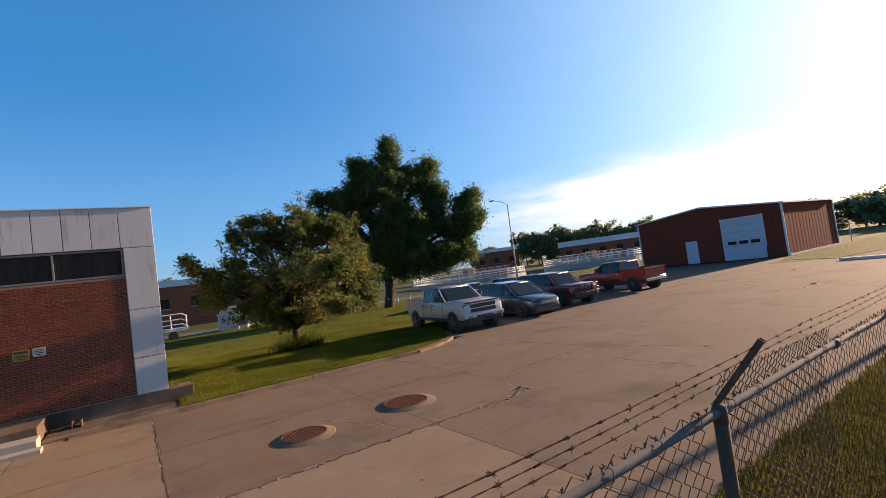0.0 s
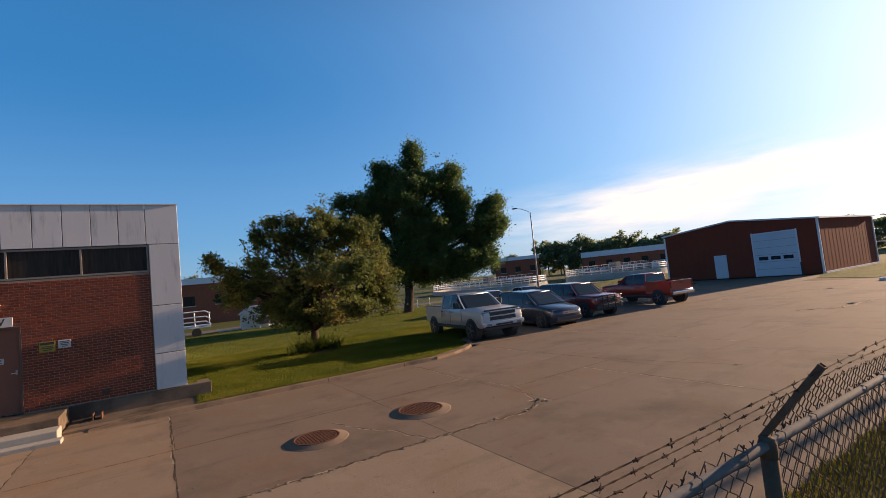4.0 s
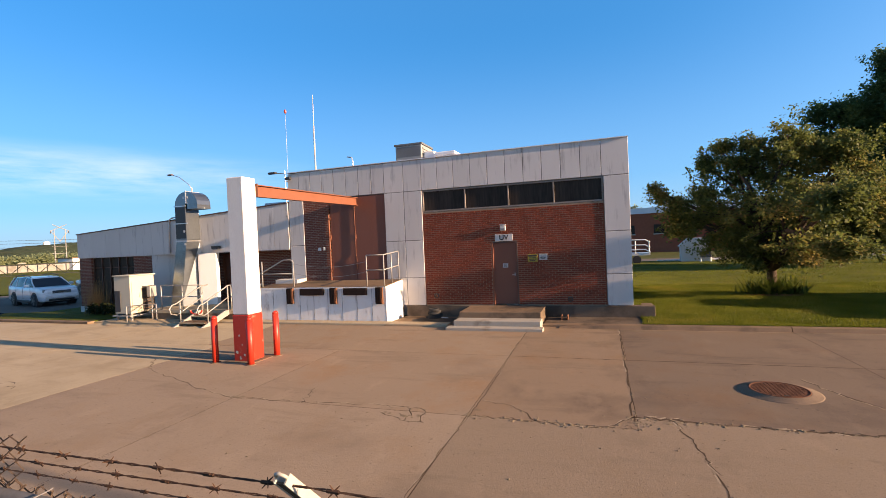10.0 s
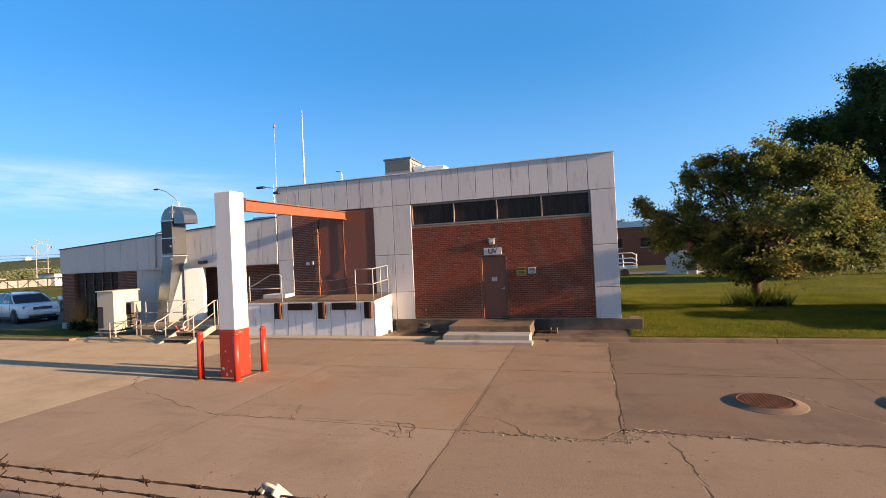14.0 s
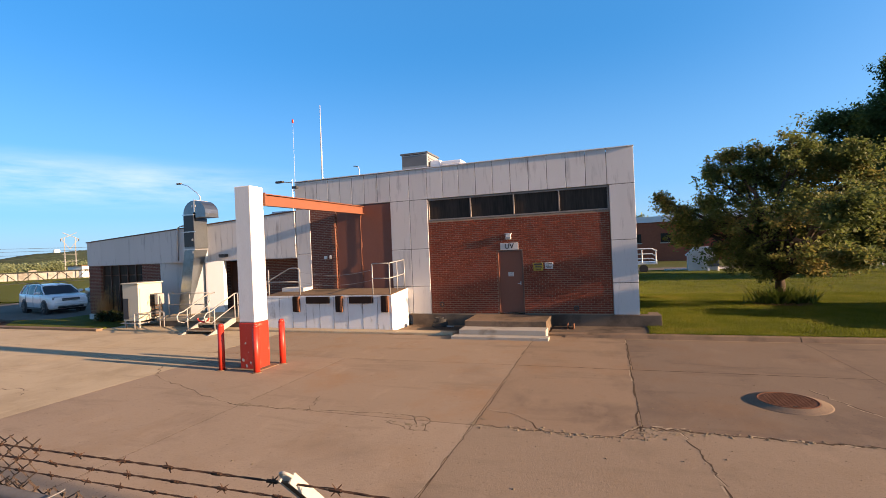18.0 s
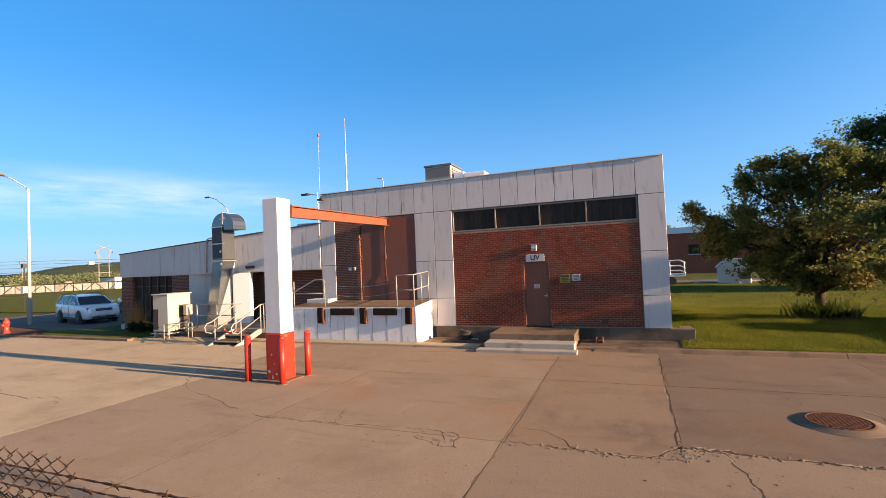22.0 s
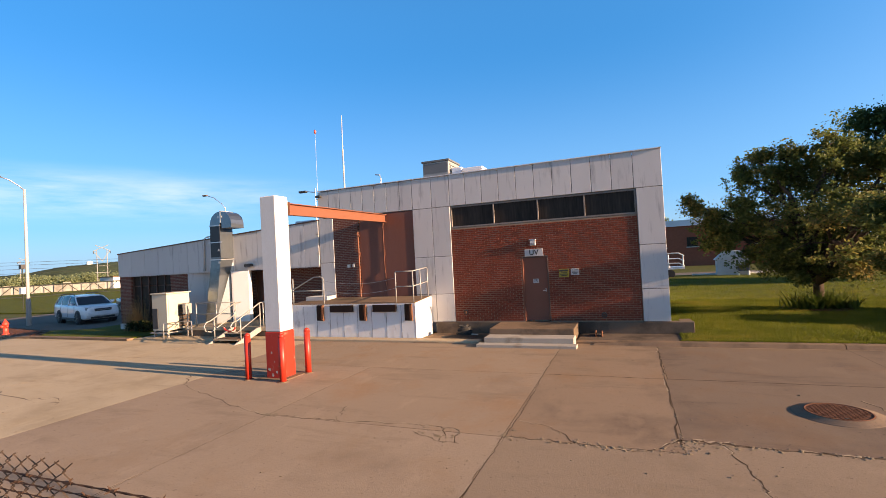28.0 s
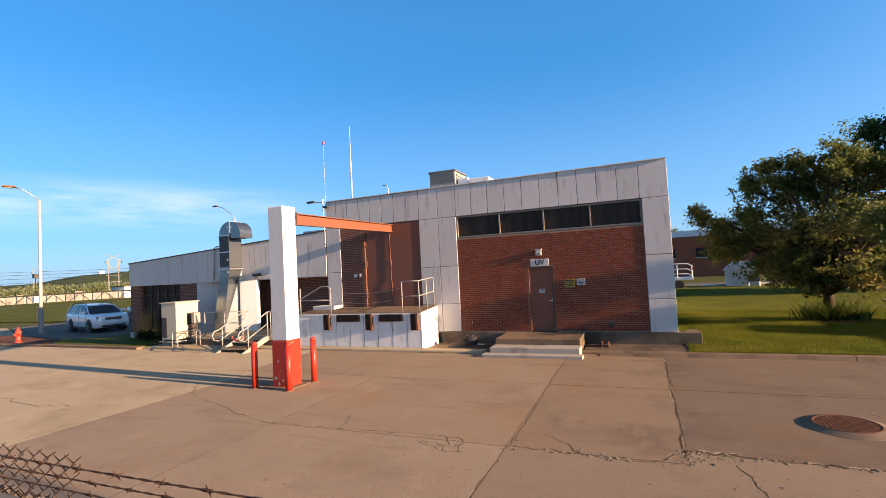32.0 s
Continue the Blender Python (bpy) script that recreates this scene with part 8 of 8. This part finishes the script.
# ---- bricks of the entrance wall ----
for mx0, mx1, mz in ((-2.465, DX0, 0.40), (DX1, 3.685, 0.40), (DX0, DX1, DZ)):
    part("mortar", box(mx0, mx1, -0.005, 0.215, mz, 3.735), "mortar", building)
COURSE, BW, JOINT = 0.0677, 0.203, 0.0125
brick_me = mesh_of("brick", box(-BW / 2 + JOINT / 2, BW / 2 - JOINT / 2, -0.012, 0.06, -COURSE / 2 + JOINT / 2, COURSE / 2 - JOINT / 2, 0.003), "brick")
near, rest = [], []
rows = int((3.735 - SILL) / COURSE)
for r in range(rows):
    z = SILL + COURSE * (r + 0.5)
    start = -2.465 - (BW / 2 if r % 2 else 0.0)
    while start < 3.685 - 0.03:
        x, x1 = max(start, -2.465), min(start + BW, 3.685)
        if not (DX0 - 0.01 < x1 and x < DX1 + 0.01 and z < DZ + 0.03):
            full = x1 - x > BW - 0.001
            (near if full and -0.8 < x < 2.3 and 1.0 < z < 2.62 else rest).append(((x + x1) / 2, z, x1 - x))
        elif x < DX0 - 0.06:
            rest.append(((x + DX0) / 2, z, DX0 - x))
        elif x1 > DX1 + 0.06:
            rest.append(((x1 + DX1) / 2, z, x1 - DX1))
        start += BW
rb2 = random.Random(21)
for x, z, w in near[:300]:
    shared("brick", brick_me, building, (x, rb2.uniform(-0.0025, 0.0025), z))
verts, faces = [], []
for x, z, w in near[300:] + rest:
    h, k, o, e = (w - JOINT) / 2, (COURSE - JOINT) / 2, rb2.uniform(-0.0025, 0.0025), 0.003
    b = len(verts)
    for y, s in ((0.02, 0.0), (-0.012 + e + o, 0.0), (-0.012 + o, e)):
        verts += [(x - h + s, y, z - k + s), (x + h - s, y, z - k + s), (x + h - s, y, z + k - s), (x - h + s, y, z + k - s)]
    for a in (0, 4):
        faces += [(b + a + q, b + a + (q + 1) % 4, b + a + 4 + (q + 1) % 4, b + a + 4 + q) for q in range(4)]
    faces.append((b + 8, b + 9, b + 10, b + 11))
tagged(raw("brickwork", verts, faces, "brick_rest", building), "", "", "", "stuff")
